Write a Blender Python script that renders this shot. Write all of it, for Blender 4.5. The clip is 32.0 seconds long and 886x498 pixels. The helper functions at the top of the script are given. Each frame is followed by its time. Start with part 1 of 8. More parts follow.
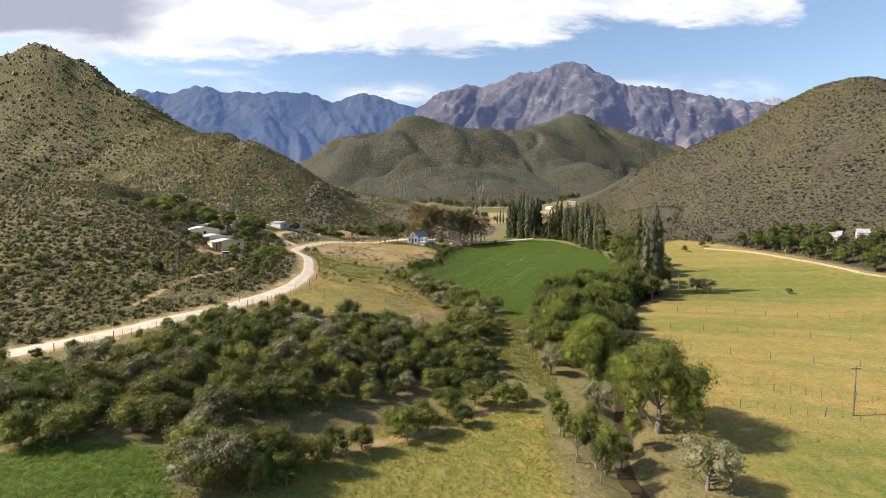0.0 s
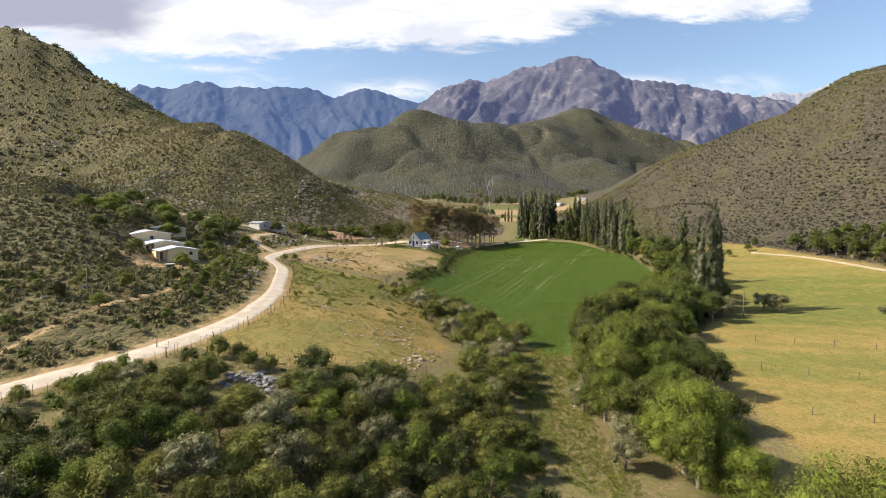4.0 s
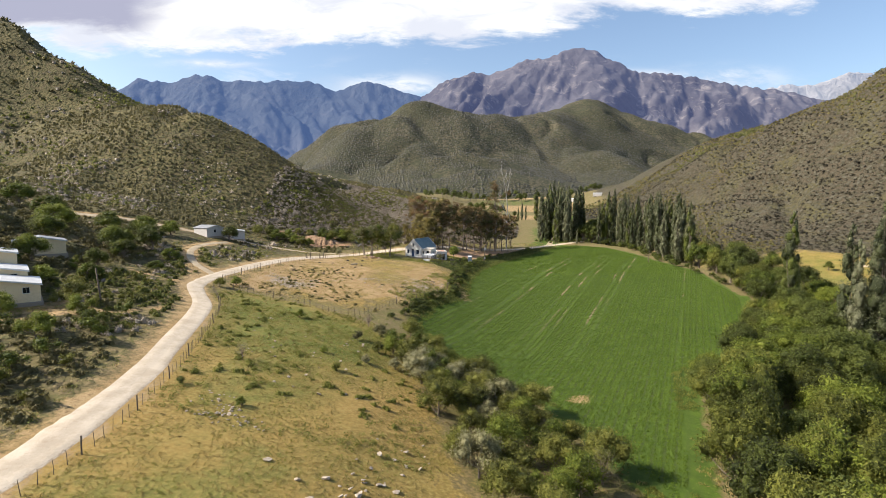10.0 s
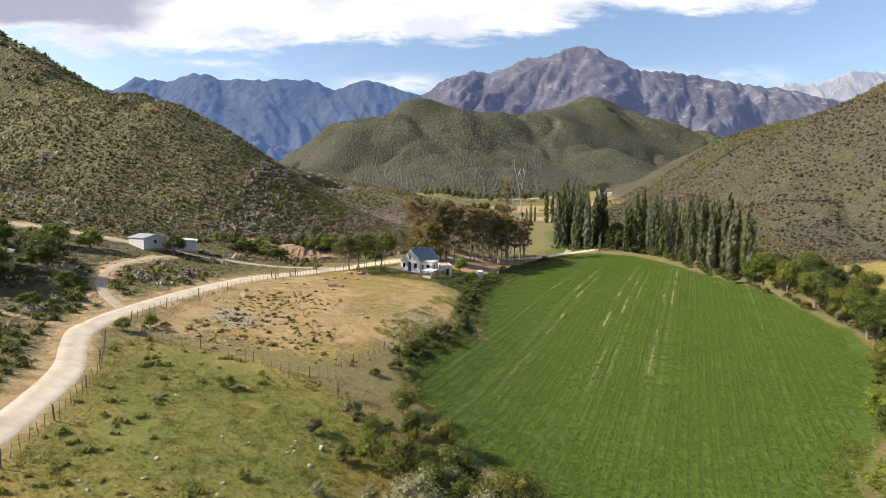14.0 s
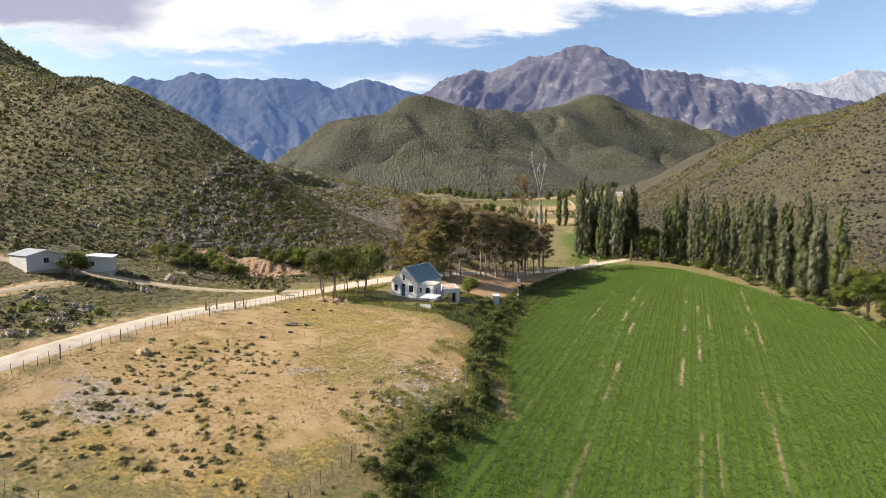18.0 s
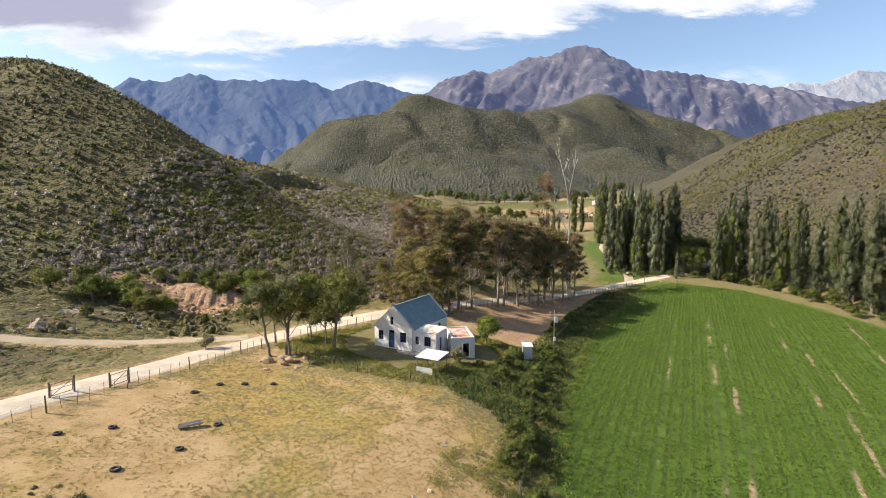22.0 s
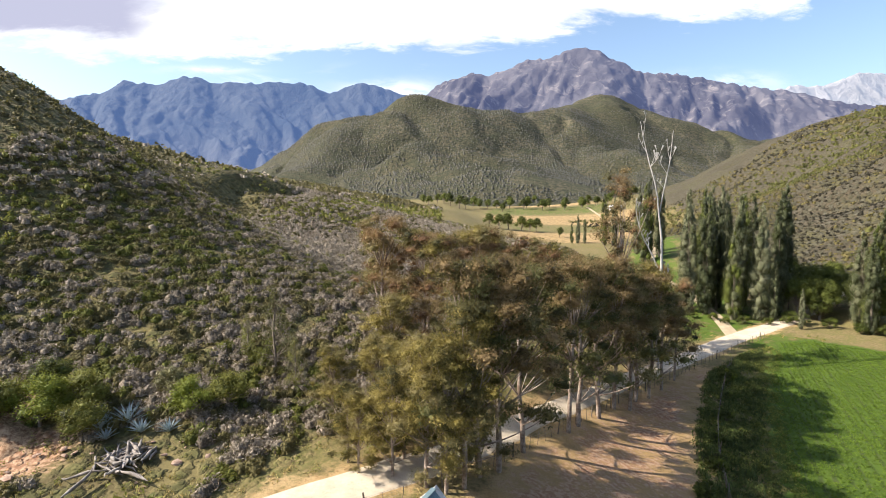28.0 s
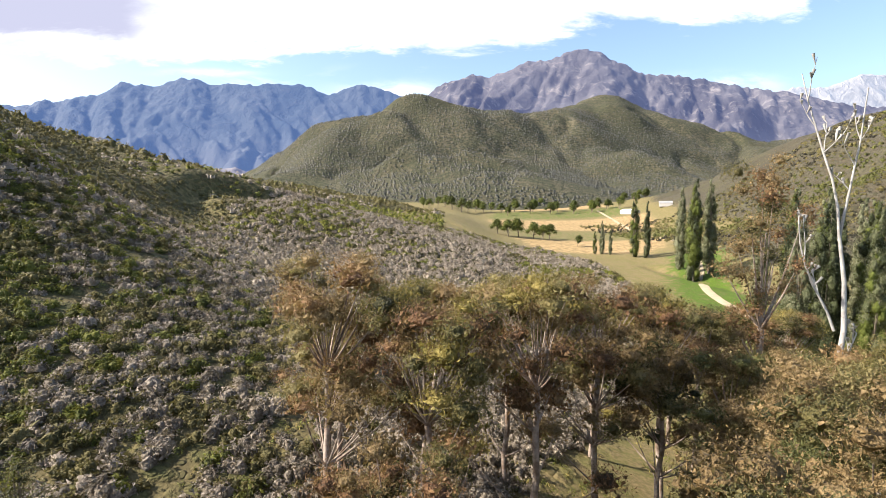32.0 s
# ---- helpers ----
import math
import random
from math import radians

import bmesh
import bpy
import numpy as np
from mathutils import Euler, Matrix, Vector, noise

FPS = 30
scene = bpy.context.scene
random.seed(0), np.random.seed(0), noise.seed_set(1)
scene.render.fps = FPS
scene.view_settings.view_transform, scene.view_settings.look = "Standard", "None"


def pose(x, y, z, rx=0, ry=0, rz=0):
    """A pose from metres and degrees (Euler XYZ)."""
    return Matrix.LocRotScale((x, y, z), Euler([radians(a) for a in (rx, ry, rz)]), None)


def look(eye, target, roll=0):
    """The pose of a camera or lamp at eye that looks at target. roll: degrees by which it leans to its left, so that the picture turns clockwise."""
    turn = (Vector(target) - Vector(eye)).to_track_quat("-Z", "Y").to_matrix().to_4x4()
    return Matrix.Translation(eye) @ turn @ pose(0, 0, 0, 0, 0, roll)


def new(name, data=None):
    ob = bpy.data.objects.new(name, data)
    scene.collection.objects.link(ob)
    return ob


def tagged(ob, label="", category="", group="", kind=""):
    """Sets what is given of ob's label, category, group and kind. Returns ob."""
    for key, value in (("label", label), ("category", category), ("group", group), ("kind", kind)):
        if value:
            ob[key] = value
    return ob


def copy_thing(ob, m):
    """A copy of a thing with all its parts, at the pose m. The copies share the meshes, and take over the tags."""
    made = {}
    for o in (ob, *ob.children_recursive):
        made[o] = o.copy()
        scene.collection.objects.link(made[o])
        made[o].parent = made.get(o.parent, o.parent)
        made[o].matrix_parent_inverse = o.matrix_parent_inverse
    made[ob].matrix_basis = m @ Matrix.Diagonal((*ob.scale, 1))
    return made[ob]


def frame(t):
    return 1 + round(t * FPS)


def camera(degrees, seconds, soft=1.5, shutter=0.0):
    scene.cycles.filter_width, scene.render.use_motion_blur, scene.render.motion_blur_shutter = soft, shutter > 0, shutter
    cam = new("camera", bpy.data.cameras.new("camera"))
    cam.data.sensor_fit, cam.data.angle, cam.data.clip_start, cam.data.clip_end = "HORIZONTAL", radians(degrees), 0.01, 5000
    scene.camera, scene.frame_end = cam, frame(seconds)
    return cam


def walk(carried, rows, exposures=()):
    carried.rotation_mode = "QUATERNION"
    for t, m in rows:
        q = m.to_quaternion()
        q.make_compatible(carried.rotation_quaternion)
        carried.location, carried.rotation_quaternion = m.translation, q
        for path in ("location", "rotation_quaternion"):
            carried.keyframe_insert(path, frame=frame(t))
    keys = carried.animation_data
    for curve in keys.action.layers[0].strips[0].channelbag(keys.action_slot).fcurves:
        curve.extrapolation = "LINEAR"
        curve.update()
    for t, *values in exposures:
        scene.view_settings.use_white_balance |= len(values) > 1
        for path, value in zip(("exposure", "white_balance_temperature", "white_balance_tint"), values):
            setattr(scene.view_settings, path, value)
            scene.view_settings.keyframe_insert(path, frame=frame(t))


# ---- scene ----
cam = camera(81.6, 32.0, soft=0.5)
METRES, EYE, TILT, LEAN, TURN = 240.0, 30.0, -5.0, 0.0, -0.3
ROWS = [
    (0.0, 0.0, 0.0, 0.0, -0.0, 0.85, -0.24),
    (0.5, -0.0007, 0.0166, 0.0019, 0.03, 0.81, -0.23),
    (1.0, -0.0013, 0.0333, 0.0039, 0.07, 0.76, -0.25),
    (1.5, -0.002, 0.0499, 0.0058, 0.1, 0.72, -0.23),
    (2.0, -0.0027, 0.0666, 0.0077, 0.13, 0.66, -0.24),
    (2.5, -0.0033, 0.0822, 0.0094, 0.16, 0.61, -0.23),
    (3.0, -0.004, 0.0989, 0.0113, 0.19, 0.56, -0.22),
    (3.5, -0.0047, 0.1156, 0.0132, 0.23, 0.51, -0.24),
    (5.5, -0.0073, 0.1832, 0.0206, 0.35, 0.24, -0.25),
    (6.0, -0.008, 0.2002, 0.0223, 0.38, 0.22, -0.23),
    (6.5, -0.0087, 0.217, 0.0242, 0.42, 0.15, -0.23),
    (7.0, -0.0094, 0.2338, 0.026, 0.45, 0.09, -0.23),
    (7.5, -0.01, 0.2506, 0.0279, 0.49, 0.04, -0.24),
    (8.0, -0.0107, 0.2675, 0.0297, 0.51, 0.01, -0.22),
    (8.5, -0.0114, 0.2843, 0.0318, 0.54, -0.02, -0.2),
    (9.0, -0.0121, 0.3011, 0.0338, 0.57, -0.05, -0.21),
    (9.5, -0.0127, 0.3178, 0.0358, 0.59, -0.09, -0.2),
    (10.0, -0.0133, 0.3345, 0.0378, 0.6, -0.12, -0.2),
    (10.5, -0.0141, 0.3513, 0.0398, 0.6, -0.12, -0.21),
    (11.0, -0.0148, 0.3681, 0.0417, 0.6, -0.15, -0.2),
    (11.5, -0.0154, 0.3849, 0.0437, 0.62, -0.16, -0.2),
    (12.0, -0.0161, 0.4016, 0.0455, 0.62, -0.18, -0.19),
    (12.5, -0.0169, 0.4184, 0.0474, 0.61, -0.18, -0.18),
    (13.0, -0.0177, 0.4352, 0.0491, 0.6, -0.17, -0.19),
    (13.5, -0.0185, 0.4518, 0.0508, 0.59, -0.17, -0.19),
    (14.0, -0.0192, 0.4685, 0.0523, 0.59, -0.17, -0.17),
    (14.5, -0.0199, 0.4852, 0.0539, 0.59, -0.16, -0.15),
    (16.5, -0.0219, 0.5531, 0.0608, 0.63, -0.15, -0.19),
    (17.0, -0.0228, 0.5702, 0.0625, 0.61, -0.14, -0.18),
    (17.5, -0.0235, 0.5872, 0.0644, 0.61, -0.16, -0.18),
    (18.0, -0.0242, 0.6042, 0.0662, 0.6, -0.17, -0.15),
    (18.5, -0.0249, 0.6212, 0.0679, 0.61, -0.15, -0.12),
    (19.0, -0.0256, 0.638, 0.0697, 0.6, -0.13, -0.14),
    (19.5, -0.0262, 0.655, 0.0715, 0.6, -0.1, -0.11),
    (20.0, -0.027, 0.6729, 0.0735, 0.59, -0.08, -0.11),
    (20.5, -0.0276, 0.6896, 0.0754, 0.58, -0.03, -0.09),
    (21.0, -0.0283, 0.7066, 0.0772, 0.57, -0.02, -0.09),
    (21.5, -0.0289, 0.7223, 0.0791, 0.58, 0.01, -0.07),
    (22.0, -0.0297, 0.7391, 0.0811, 0.56, 0.04, -0.06),
    (22.5, -0.0303, 0.756, 0.0829, 0.56, 0.08, -0.05),
    (23.0, -0.0311, 0.7728, 0.0851, 0.54, 0.1, -0.05),
    (23.5, -0.0317, 0.7896, 0.0872, 0.54, 0.14, -0.03),
    (24.0, -0.0325, 0.8065, 0.0893, 0.53, 0.17, -0.02),
    (24.5, -0.0332, 0.8233, 0.0915, 0.52, 0.21, -0.01),
    (25.0, -0.0339, 0.8402, 0.0936, 0.5, 0.25, 0.0),
    (25.5, -0.0346, 0.857, 0.0956, 0.49, 0.32, 0.01),
    (27.5, -0.0384, 0.925, 0.1048, 0.37, 0.4, 0.0),
    (28.0, -0.039, 0.9418, 0.1069, 0.36, 0.45, 0.02),
    (28.5, -0.0397, 0.9586, 0.109, 0.36, 0.48, 0.04),
    (29.0, -0.0404, 0.9755, 0.1111, 0.35, 0.57, 0.04),
    (29.5, -0.0411, 0.9926, 0.1133, 0.35, 0.63, 0.03),
    (30.5, -0.0425, 1.0265, 0.1176, 0.35, 0.68, 0.03),
    (32.0, -0.0446, 1.0774, 0.124, 0.35, 0.71, 0.03),
]
walk(cam, [(t, pose(0, 0, EYE, TILT, LEAN, TURN) @ pose(METRES * x, METRES * y, METRES * z, 90 + pitch, roll, yaw)) for t, x, y, z, yaw, pitch, roll in ROWS],
     [(0.0, 0.76), (24.0, 0.84), (28.0, 1.1), (32.0, 1.28)])

# ---- sky and sun ----
SUN_TO = Vector((-0.80, -0.05, 0.62)).normalized()
sun = new("sun", bpy.data.lights.new("sun", "SUN"))
sun.data.energy, sun.data.angle, sun.data.color = 5.0, radians(0.6), (1.0, 0.925, 0.81)
sun.matrix_basis = look(SUN_TO * 50, (0, 0, 0))


class Graph:
    """A short way to write node trees."""

    def __init__(self, tree):
        self.tree, self.nodes, self.links = tree, tree.nodes, tree.links
        tree.nodes.clear()

    def add(self, kind, ins=(), **props):
        n = self.nodes.new(kind)
        for k, v in props.items():
            setattr(n, k, v)
        for k, v in dict(ins).items():
            if isinstance(v, bpy.types.NodeSocket):
                self.links.new(v, n.inputs[k])
            else:
                n.inputs[k].default_value = v
        return n

    def math(self, op, a, b=0.0, clamp=False):
        return self.add("ShaderNodeMath", {0: a, 1: b}, operation=op, use_clamp=clamp).outputs[0]

    def mix(self, f, a, b, blend="MIX"):
        n = self.add("ShaderNodeMix", {0: f, 6: a, 7: b}, data_type="RGBA", blend_type=blend)
        return n.outputs[2]

    def noise(self, vec, scale, detail=4.0, rough=0.55, distort=0.0):
        return self.add("ShaderNodeTexNoise", {"Vector": vec, "Scale": scale, "Detail": detail, "Roughness": rough, "Distortion": distort}).outputs["Fac"]

    def step(self, v, lo, hi, a=0.0, b=1.0):
        return self.add("ShaderNodeMapRange", {"Value": v, "From Min": lo, "From Max": hi, "To Min": a, "To Max": b}, interpolation_type="SMOOTHSTEP").outputs[0]


def rgb(r, g, b):
    return (r, g, b, 1.0)


world = bpy.data.worlds.new("sky")
scene.world = world
world.use_nodes = True
g = Graph(world.node_tree)
tc = g.add("ShaderNodeTexCoord").outputs["Generated"]
sky = g.add("ShaderNodeTexSky", sky_type="NISHITA", sun_disc=False, sun_elevation=math.asin(SUN_TO.z),
            sun_rotation=math.atan2(SUN_TO.x, SUN_TO.y), altitude=400.0, air_density=1.0, dust_density=2.2, ozone_density=1.1)
sep = g.add("ShaderNodeSeparateXYZ", {0: tc})
dx, dy, dz = sep.outputs
ahead = g.math("MAXIMUM", dy, 0.15)
u, v = g.math("DIVIDE", dx, ahead), g.math("DIVIDE", dz, ahead)
flat = g.add("ShaderNodeCombineXYZ", {0: g.math("MULTIPLY", u, 1.0), 1: g.math("MULTIPLY", v, 3.2), 2: 0.0}).outputs[0]
big = g.noise(flat, 2.6, 6.0, 0.6, 0.4)
fine = g.noise(flat, 9.0, 6.0, 0.65, 0.3)
puff = g.math("ADD", g.math("MULTIPLY", g.math("SUBTRACT", big, 0.5), 0.22), g.math("MULTIPLY", g.math("SUBTRACT", fine, 0.5), 0.10))
# the bank's lower edge climbs towards the east
def lobe(u0, v0, su, sv):
    """A soft oval, 1 at its middle."""
    a, b = g.math("DIVIDE", g.math("SUBTRACT", u, u0), su), g.math("DIVIDE", g.math("SUBTRACT", v, v0), sv)
    return g.math("POWER", 2.718, g.math("MULTIPLY", g.math("ADD", g.math("MULTIPLY", a, a), g.math("MULTIPLY", b, b)), -1.0))


edge = g.math("ADD", 0.292, g.math("MULTIPLY", g.math("MAXIMUM", g.math("ADD", u, -0.02), 0.0), 0.15))
edge = g.math("SUBTRACT", edge, g.math("MULTIPLY", lobe(-0.64, 0.28, 0.10, 9.0), 0.032))
bank = g.step(g.math("ADD", g.math("SUBTRACT", v, edge), puff), -0.005, 0.035)
dark = g.math("MULTIPLY", g.step(g.math("ADD", u, g.math("MULTIPLY", puff, 0.6)), -0.50, -0.60), g.step(g.math("ADD", v, g.math("MULTIPLY", puff, 0.5)), 0.315, 0.350))
# overhead the bank breaks up into loose cloud
open_ = g.math("MULTIPLY", g.step(v, 0.50, 0.75), g.step(g.noise(tc, 2.4, 4.0), 0.84, 0.68))
bank = g.math("MULTIPLY", bank, g.math("SUBTRACT", 1.0, open_))
low = g.noise(flat, 4.4, 5.0, 0.6, 0.8)
wisp = g.math("MULTIPLY", g.step(low, 0.53, 0.68), g.math("MULTIPLY", g.step(v, 0.10, 0.16), g.step(v, 0.285, 0.24)))
wisp = g.math("MULTIPLY", wisp, 0.30)
for spot in ((-0.10, 0.222, 0.10, 0.018), (0.52, 0.235, 0.10, 0.018), (0.38, 0.24, 0.09, 0.010), (-0.45, 0.262, 0.07, 0.007)):
    wisp = g.math("MAXIMUM", wisp, g.math("MULTIPLY", lobe(*spot), g.step(g.math("ADD", fine, g.math("MULTIPLY", low, 0.5)), 0.58, 0.86, 0.15, 1.0)))
cover = g.math("MAXIMUM", bank, wisp, True)
shade = g.noise(flat, 5.5, 5.0, 0.6, 0.6)
white = g.mix(g.step(shade, 0.35, 0.62), rgb(0.74, 0.77, 0.86), rgb(1.0, 1.0, 1.0))
cloud = g.mix(dark, white, rgb(0.42, 0.43, 0.56))
sky_c = g.add("ShaderNodeBackground", {"Color": sky.outputs[0], "Strength": 0.12})
cl_c = g.add("ShaderNodeBackground", {"Color": cloud, "Strength": 0.67})
both = g.add("ShaderNodeMixShader", {0: cover, 1: sky_c.outputs[0], 2: cl_c.outputs[0]})
g.add("ShaderNodeOutputWorld", {0: both.outputs[0]})


# ---- materials ----
def material(name):
    m = bpy.data.materials.new(name)
    m.use_nodes = True
    return m, Graph(m.node_tree)


def finish(g, colour, rough=0.9, bump=None, strength=0.3, distance=0.05, metal=0.0, **more):
    ins = {"Base Color": colour, "Roughness": rough, "Metallic": metal, "Specular IOR Level": 0.25}
    ins.update(more)
    if bump is not None:
        ins["Normal"] = g.add("ShaderNodeBump", {"Height": bump, "Strength": strength, "Distance": distance}).outputs[0]
    b = g.add("ShaderNodeBsdfPrincipled", ins)
    g.add("ShaderNodeOutputMaterial", {0: b.outputs[0]})
    return b


def place_of(g):
    return g.add("ShaderNodeNewGeometry").outputs["Position"]


def plain(name, a, b, scale=2.0, rough=0.85, bump=0.3, metal=0.0, fine=9.0):
    """Two close tones mixed by coarse and fine noise, in object space."""
    m, g = material(name)
    p = g.add("ShaderNodeTexCoord").outputs["Object"]
    n1, n2 = g.noise(p, scale), g.noise(p, scale * fine, 3.0)
    f = g.step(g.math("ADD", g.math("MULTIPLY", n1, 0.65), g.math("MULTIPLY", n2, 0.35)), 0.35, 0.65)
    finish(g, g.mix(f, rgb(*a), rgb(*b)), rough, n2, bump, 0.02, metal)
    return m


def leaf(name, tones, translucent=0.30, island=0.36, gloss=0.55, grain=7.0):
    """Foliage: tones chosen leaf by leaf and tree by tree, light passing through."""
    m, g = material(name)
    geo = g.add("ShaderNodeNewGeometry")
    info = g.add("ShaderNodeObjectInfo").outputs["Random"]
    n = g.noise(geo.outputs["Position"], 0.35, 3.0)
    fine = g.noise(geo.outputs["Position"], grain, 2.0, 0.6)
    f = g.math("ADD", g.math("MULTIPLY", geo.outputs["Random Per Island"], island), g.math("ADD", g.math("MULTIPLY", n, 0.5), g.math("MULTIPLY", info, 0.35)))
    f = g.math("ADD", f, g.math("MULTIPLY", g.math("SUBTRACT", fine, 0.5), 0.55))
    f = g.step(f, 0.22, 0.60 + 0.75 * island)
    tones = [tuple(c * k for c in tone) for tone, k in zip(tones, (0.62, 0.90, 1.06, 1.18))]
    ramp = g.add("ShaderNodeValToRGB", {0: f})
    els = ramp.color_ramp.elements
    while len(els) < len(tones):
        els.new(0.5)
    for i, c in enumerate(tones):
        els[i].position, els[i].color = i / max(1, len(tones) - 1), rgb(*c)
    col = ramp.outputs[0]
    bump = g.add("ShaderNodeBump", {"Height": fine, "Strength": 1.0, "Distance": 1.5 / grain}).outputs[0]
    b = g.add("ShaderNodeBsdfPrincipled", {"Base Color": col, "Roughness": gloss, "Specular IOR Level": 0.3, "Normal": bump})
    t = g.add("ShaderNodeBsdfTranslucent", {"Color": g.mix(0.25, col, rgb(0.34, 0.31, 0.08))})
    g.add("ShaderNodeOutputMaterial", {0: g.add("ShaderNodeMixShader", {0: translucent, 1: b.outputs[0], 2: t.outputs[0]}).outputs[0]})
    return m


# ---- the lie of the land ----
FLOOR_Y = [-600, 0, 60, 120, 180, 240, 300, 400, 600, 1000, 1600]
FLOOR_Z = [-5.0, 0.1, 0.2, 3.2, 4.1, 11.7, 13.8, 13.7, 20.3, 53.7, 83.9]
# hills: centre x, y, height, two widths, turn
HILLS = [
    (-140.51, 188.76, 26.4, 108.58, 53.85, -0.67), (-17.73, 217.36, -3.38, 94.25, 88.48, -1.26),
    (-240.43, 282.28, -6.14, 144.27, 15.13, 0.53), (-113.38, 320.04, 65.8, 107.39, 57.95, -0.74),
    (-362.84, 430.36, 93.18, 110.02, 211.33, -1.62), (-99.14, 450.9, 7.69, 88.45, 34.31, -0.29),
    (-93.72, 330.12, -17.66, 113.56, 78.33, -0.53), (-128.73, 573.18, 23.35, 126.69, 101.65, 0.12),
    (-327.79, 430.4, 52.7, 111.95, 23.4, -0.2), (-69.68, 272.27, -27.95, 63.47, 39.84, -0.54)]
HILLS_EAST = [
    (201.66, 312.82, 47.99, 49.11, 131.44, 0.49), (298.02, 399.27, 61.91, 51.71, 155.93, -0.47),
    (214.06, 499.02, 43.52, 57.44, 120.65, -0.23), (404.12, 369.32, 65.81, 154.6, 220.09, -0.01),
    (331.74, 650.88, 74.42, 109.9, 181.11, 0.1)]
HILLS_FAR = [
    (-88.39, 1313.12, 143.88, 204.11, 208.06, 0.03), (443.81, 1662.82, 219.22, 334.74, 223.61, 0.34),
    (199.58, 1391.44, 117.32, 258.65, 223.98, 0.06), (-358.32, 1449.24, 99.11, 110.24, 212.89, 0.76),
    (895.64, 1473.72, 121.39, 322.22, 278.4, -0.08), (61.44, 945.63, 39.28, 159.5, 86.37, 0.01),
    (25.0, 1045.0, 46.0, 150.0, 52.0, 0.10), (330.0, 1130.0, 40.0, 90.0, 130.0, 0.5), (-230.0, 1120.0, 34.0, 60.0, 150.0, -0.3)]


def swell(x, y, hills):
    z = np.zeros(np.shape(x))
    for cx, cy, a, sx, sy, th in hills:
        ex, ey, c, s = x - cx, y - cy, math.cos(th), math.sin(th)
        z = z + a * np.exp(-((c * ex + s * ey) / sx) ** 2 - ((c * ey - s * ex) / sy) ** 2)
    return z


def lattice(ix, iy, seed):
    n = (ix.astype(np.int64) * 374761393 + iy.astype(np.int64) * 668265263 + seed * 974634777) & 0x7FFFFFFF
    n = ((n ^ (n >> 13)) * 1274126177) & 0x7FFFFFFF
    return ((n ^ (n >> 16)) & 0xFFFF) / 65535.0


def value_noise(x, y, size, seed=0):
    """Smooth noise from 0 to 1 with lumps of about that size."""
    x, y = np.asarray(x, float) / size, np.asarray(y, float) / size
    ix, iy = np.floor(x), np.floor(y)
    fx, fy = x - ix, y - iy
    fx, fy = fx * fx * (3 - 2 * fx), fy * fy * (3 - 2 * fy)
    a, b = lattice(ix, iy, seed), lattice(ix + 1, iy, seed)
    c, d = lattice(ix, iy + 1, seed), lattice(ix + 1, iy + 1, seed)
    return (a + (b - a) * fx) * (1 - fy) + (c + (d - c) * fx) * fy


def fractal(x, y, size, seed=0, octaves=4):
    z, amp, tot = 0.0, 1.0, 0.0
    for k in range(octaves):
        z, tot = z + amp * value_noise(x, y, size / 2 ** k, seed + k), tot + amp
        amp *= 0.5
    return z / tot


def hill_share(x, y):
    """0 on the valley floor, 1 up on the slopes."""
    s = swell(x, y, HILLS) + swell(x, y, HILLS_EAST)
    return np.clip((s - 6.0) / 14.0, 0, 1)


def seg_dist(x, y, line):
    """Distance to a polyline."""
    best = np.full(np.shape(x), 1e9)
    for (ax, ay), (bx, by) in zip(line[:-1], line[1:]):
        l2 = (bx - ax) ** 2 + (by - ay) ** 2
        t = np.clip(((x - ax) * (bx - ax) + (y - ay) * (by - ay)) / l2, 0, 1)
        best = np.minimum(best, np.hypot(x - ax - t * (bx - ax), y - ay - t * (by - ay)))
    return best


def inside(x, y, poly):
    """Signed distance to a polygon, positive inside."""
    odd = np.zeros(np.shape(x), bool)
    for (ax, ay), (bx, by) in zip(poly, poly[1:] + poly[:1]):
        cross = (ay > y) != (by > y)
        xs = ax + (y - ay) * (bx - ax) / (by - ay if by != ay else 1e-9)
        odd ^= cross & (x < xs)
    d = seg_dist(x, y, poly + poly[:1])
    return np.where(odd, d, -d)


def soft(d, w):
    return np.clip(d / w * 0.5 + 0.5, 0, 1)


ROAD = [(-170, 28), (-115, 48), (-80, 64), (-61.5, 74.6), (-52.6, 81.7), (-45.7, 90), (-41, 95), (-36.2, 104), (-33.9, 112), (-33.1, 121), (-34.9, 134),
        (-37.6, 144), (-40.6, 156), (-43.8, 165.5), (-48.4, 172.2), (-51.6, 178), (-51.4, 187), (-48.6, 201), (-45.4, 214), (-41.8, 225),
        (-37.2, 237), (-33.0, 247.5), (-27, 255), (-19, 260.5), (-12, 264.5), (-5.5, 269.5), (2, 279), (11, 290), (20, 299), (29, 307), (44.5, 319), (53.5, 324), (62, 329), (72, 336), (90, 352)]
SIDE_TRACK = [(45, 320), (48.5, 331), (51.2, 343), (54, 356), (55, 372), (58, 390), (66, 410), (80, 440), (104, 520), (122, 640), (140, 760)]
WEST_TRACK = [(-110, 215), (-84, 226), (-66, 232), (-52, 237), (-42, 246), (-34, 250)]
LOOP_TRACK = [(-51, 187), (-60, 194), (-66, 208), (-64, 224)]
FIELD = [(19.5, 127), (14.5, 146), (6, 160), (-4, 171), (-8.5, 180), (-5.5, 192), (2.0, 205), (3.8, 222), (7.5, 236), (14.5, 255), (26.5, 279), (39, 300), (50, 315),
         (56, 316), (66, 303), (70, 285), (73, 262), (76, 238), (74, 214), (67, 197), (55, 183), (37, 166), (22.5, 131)]
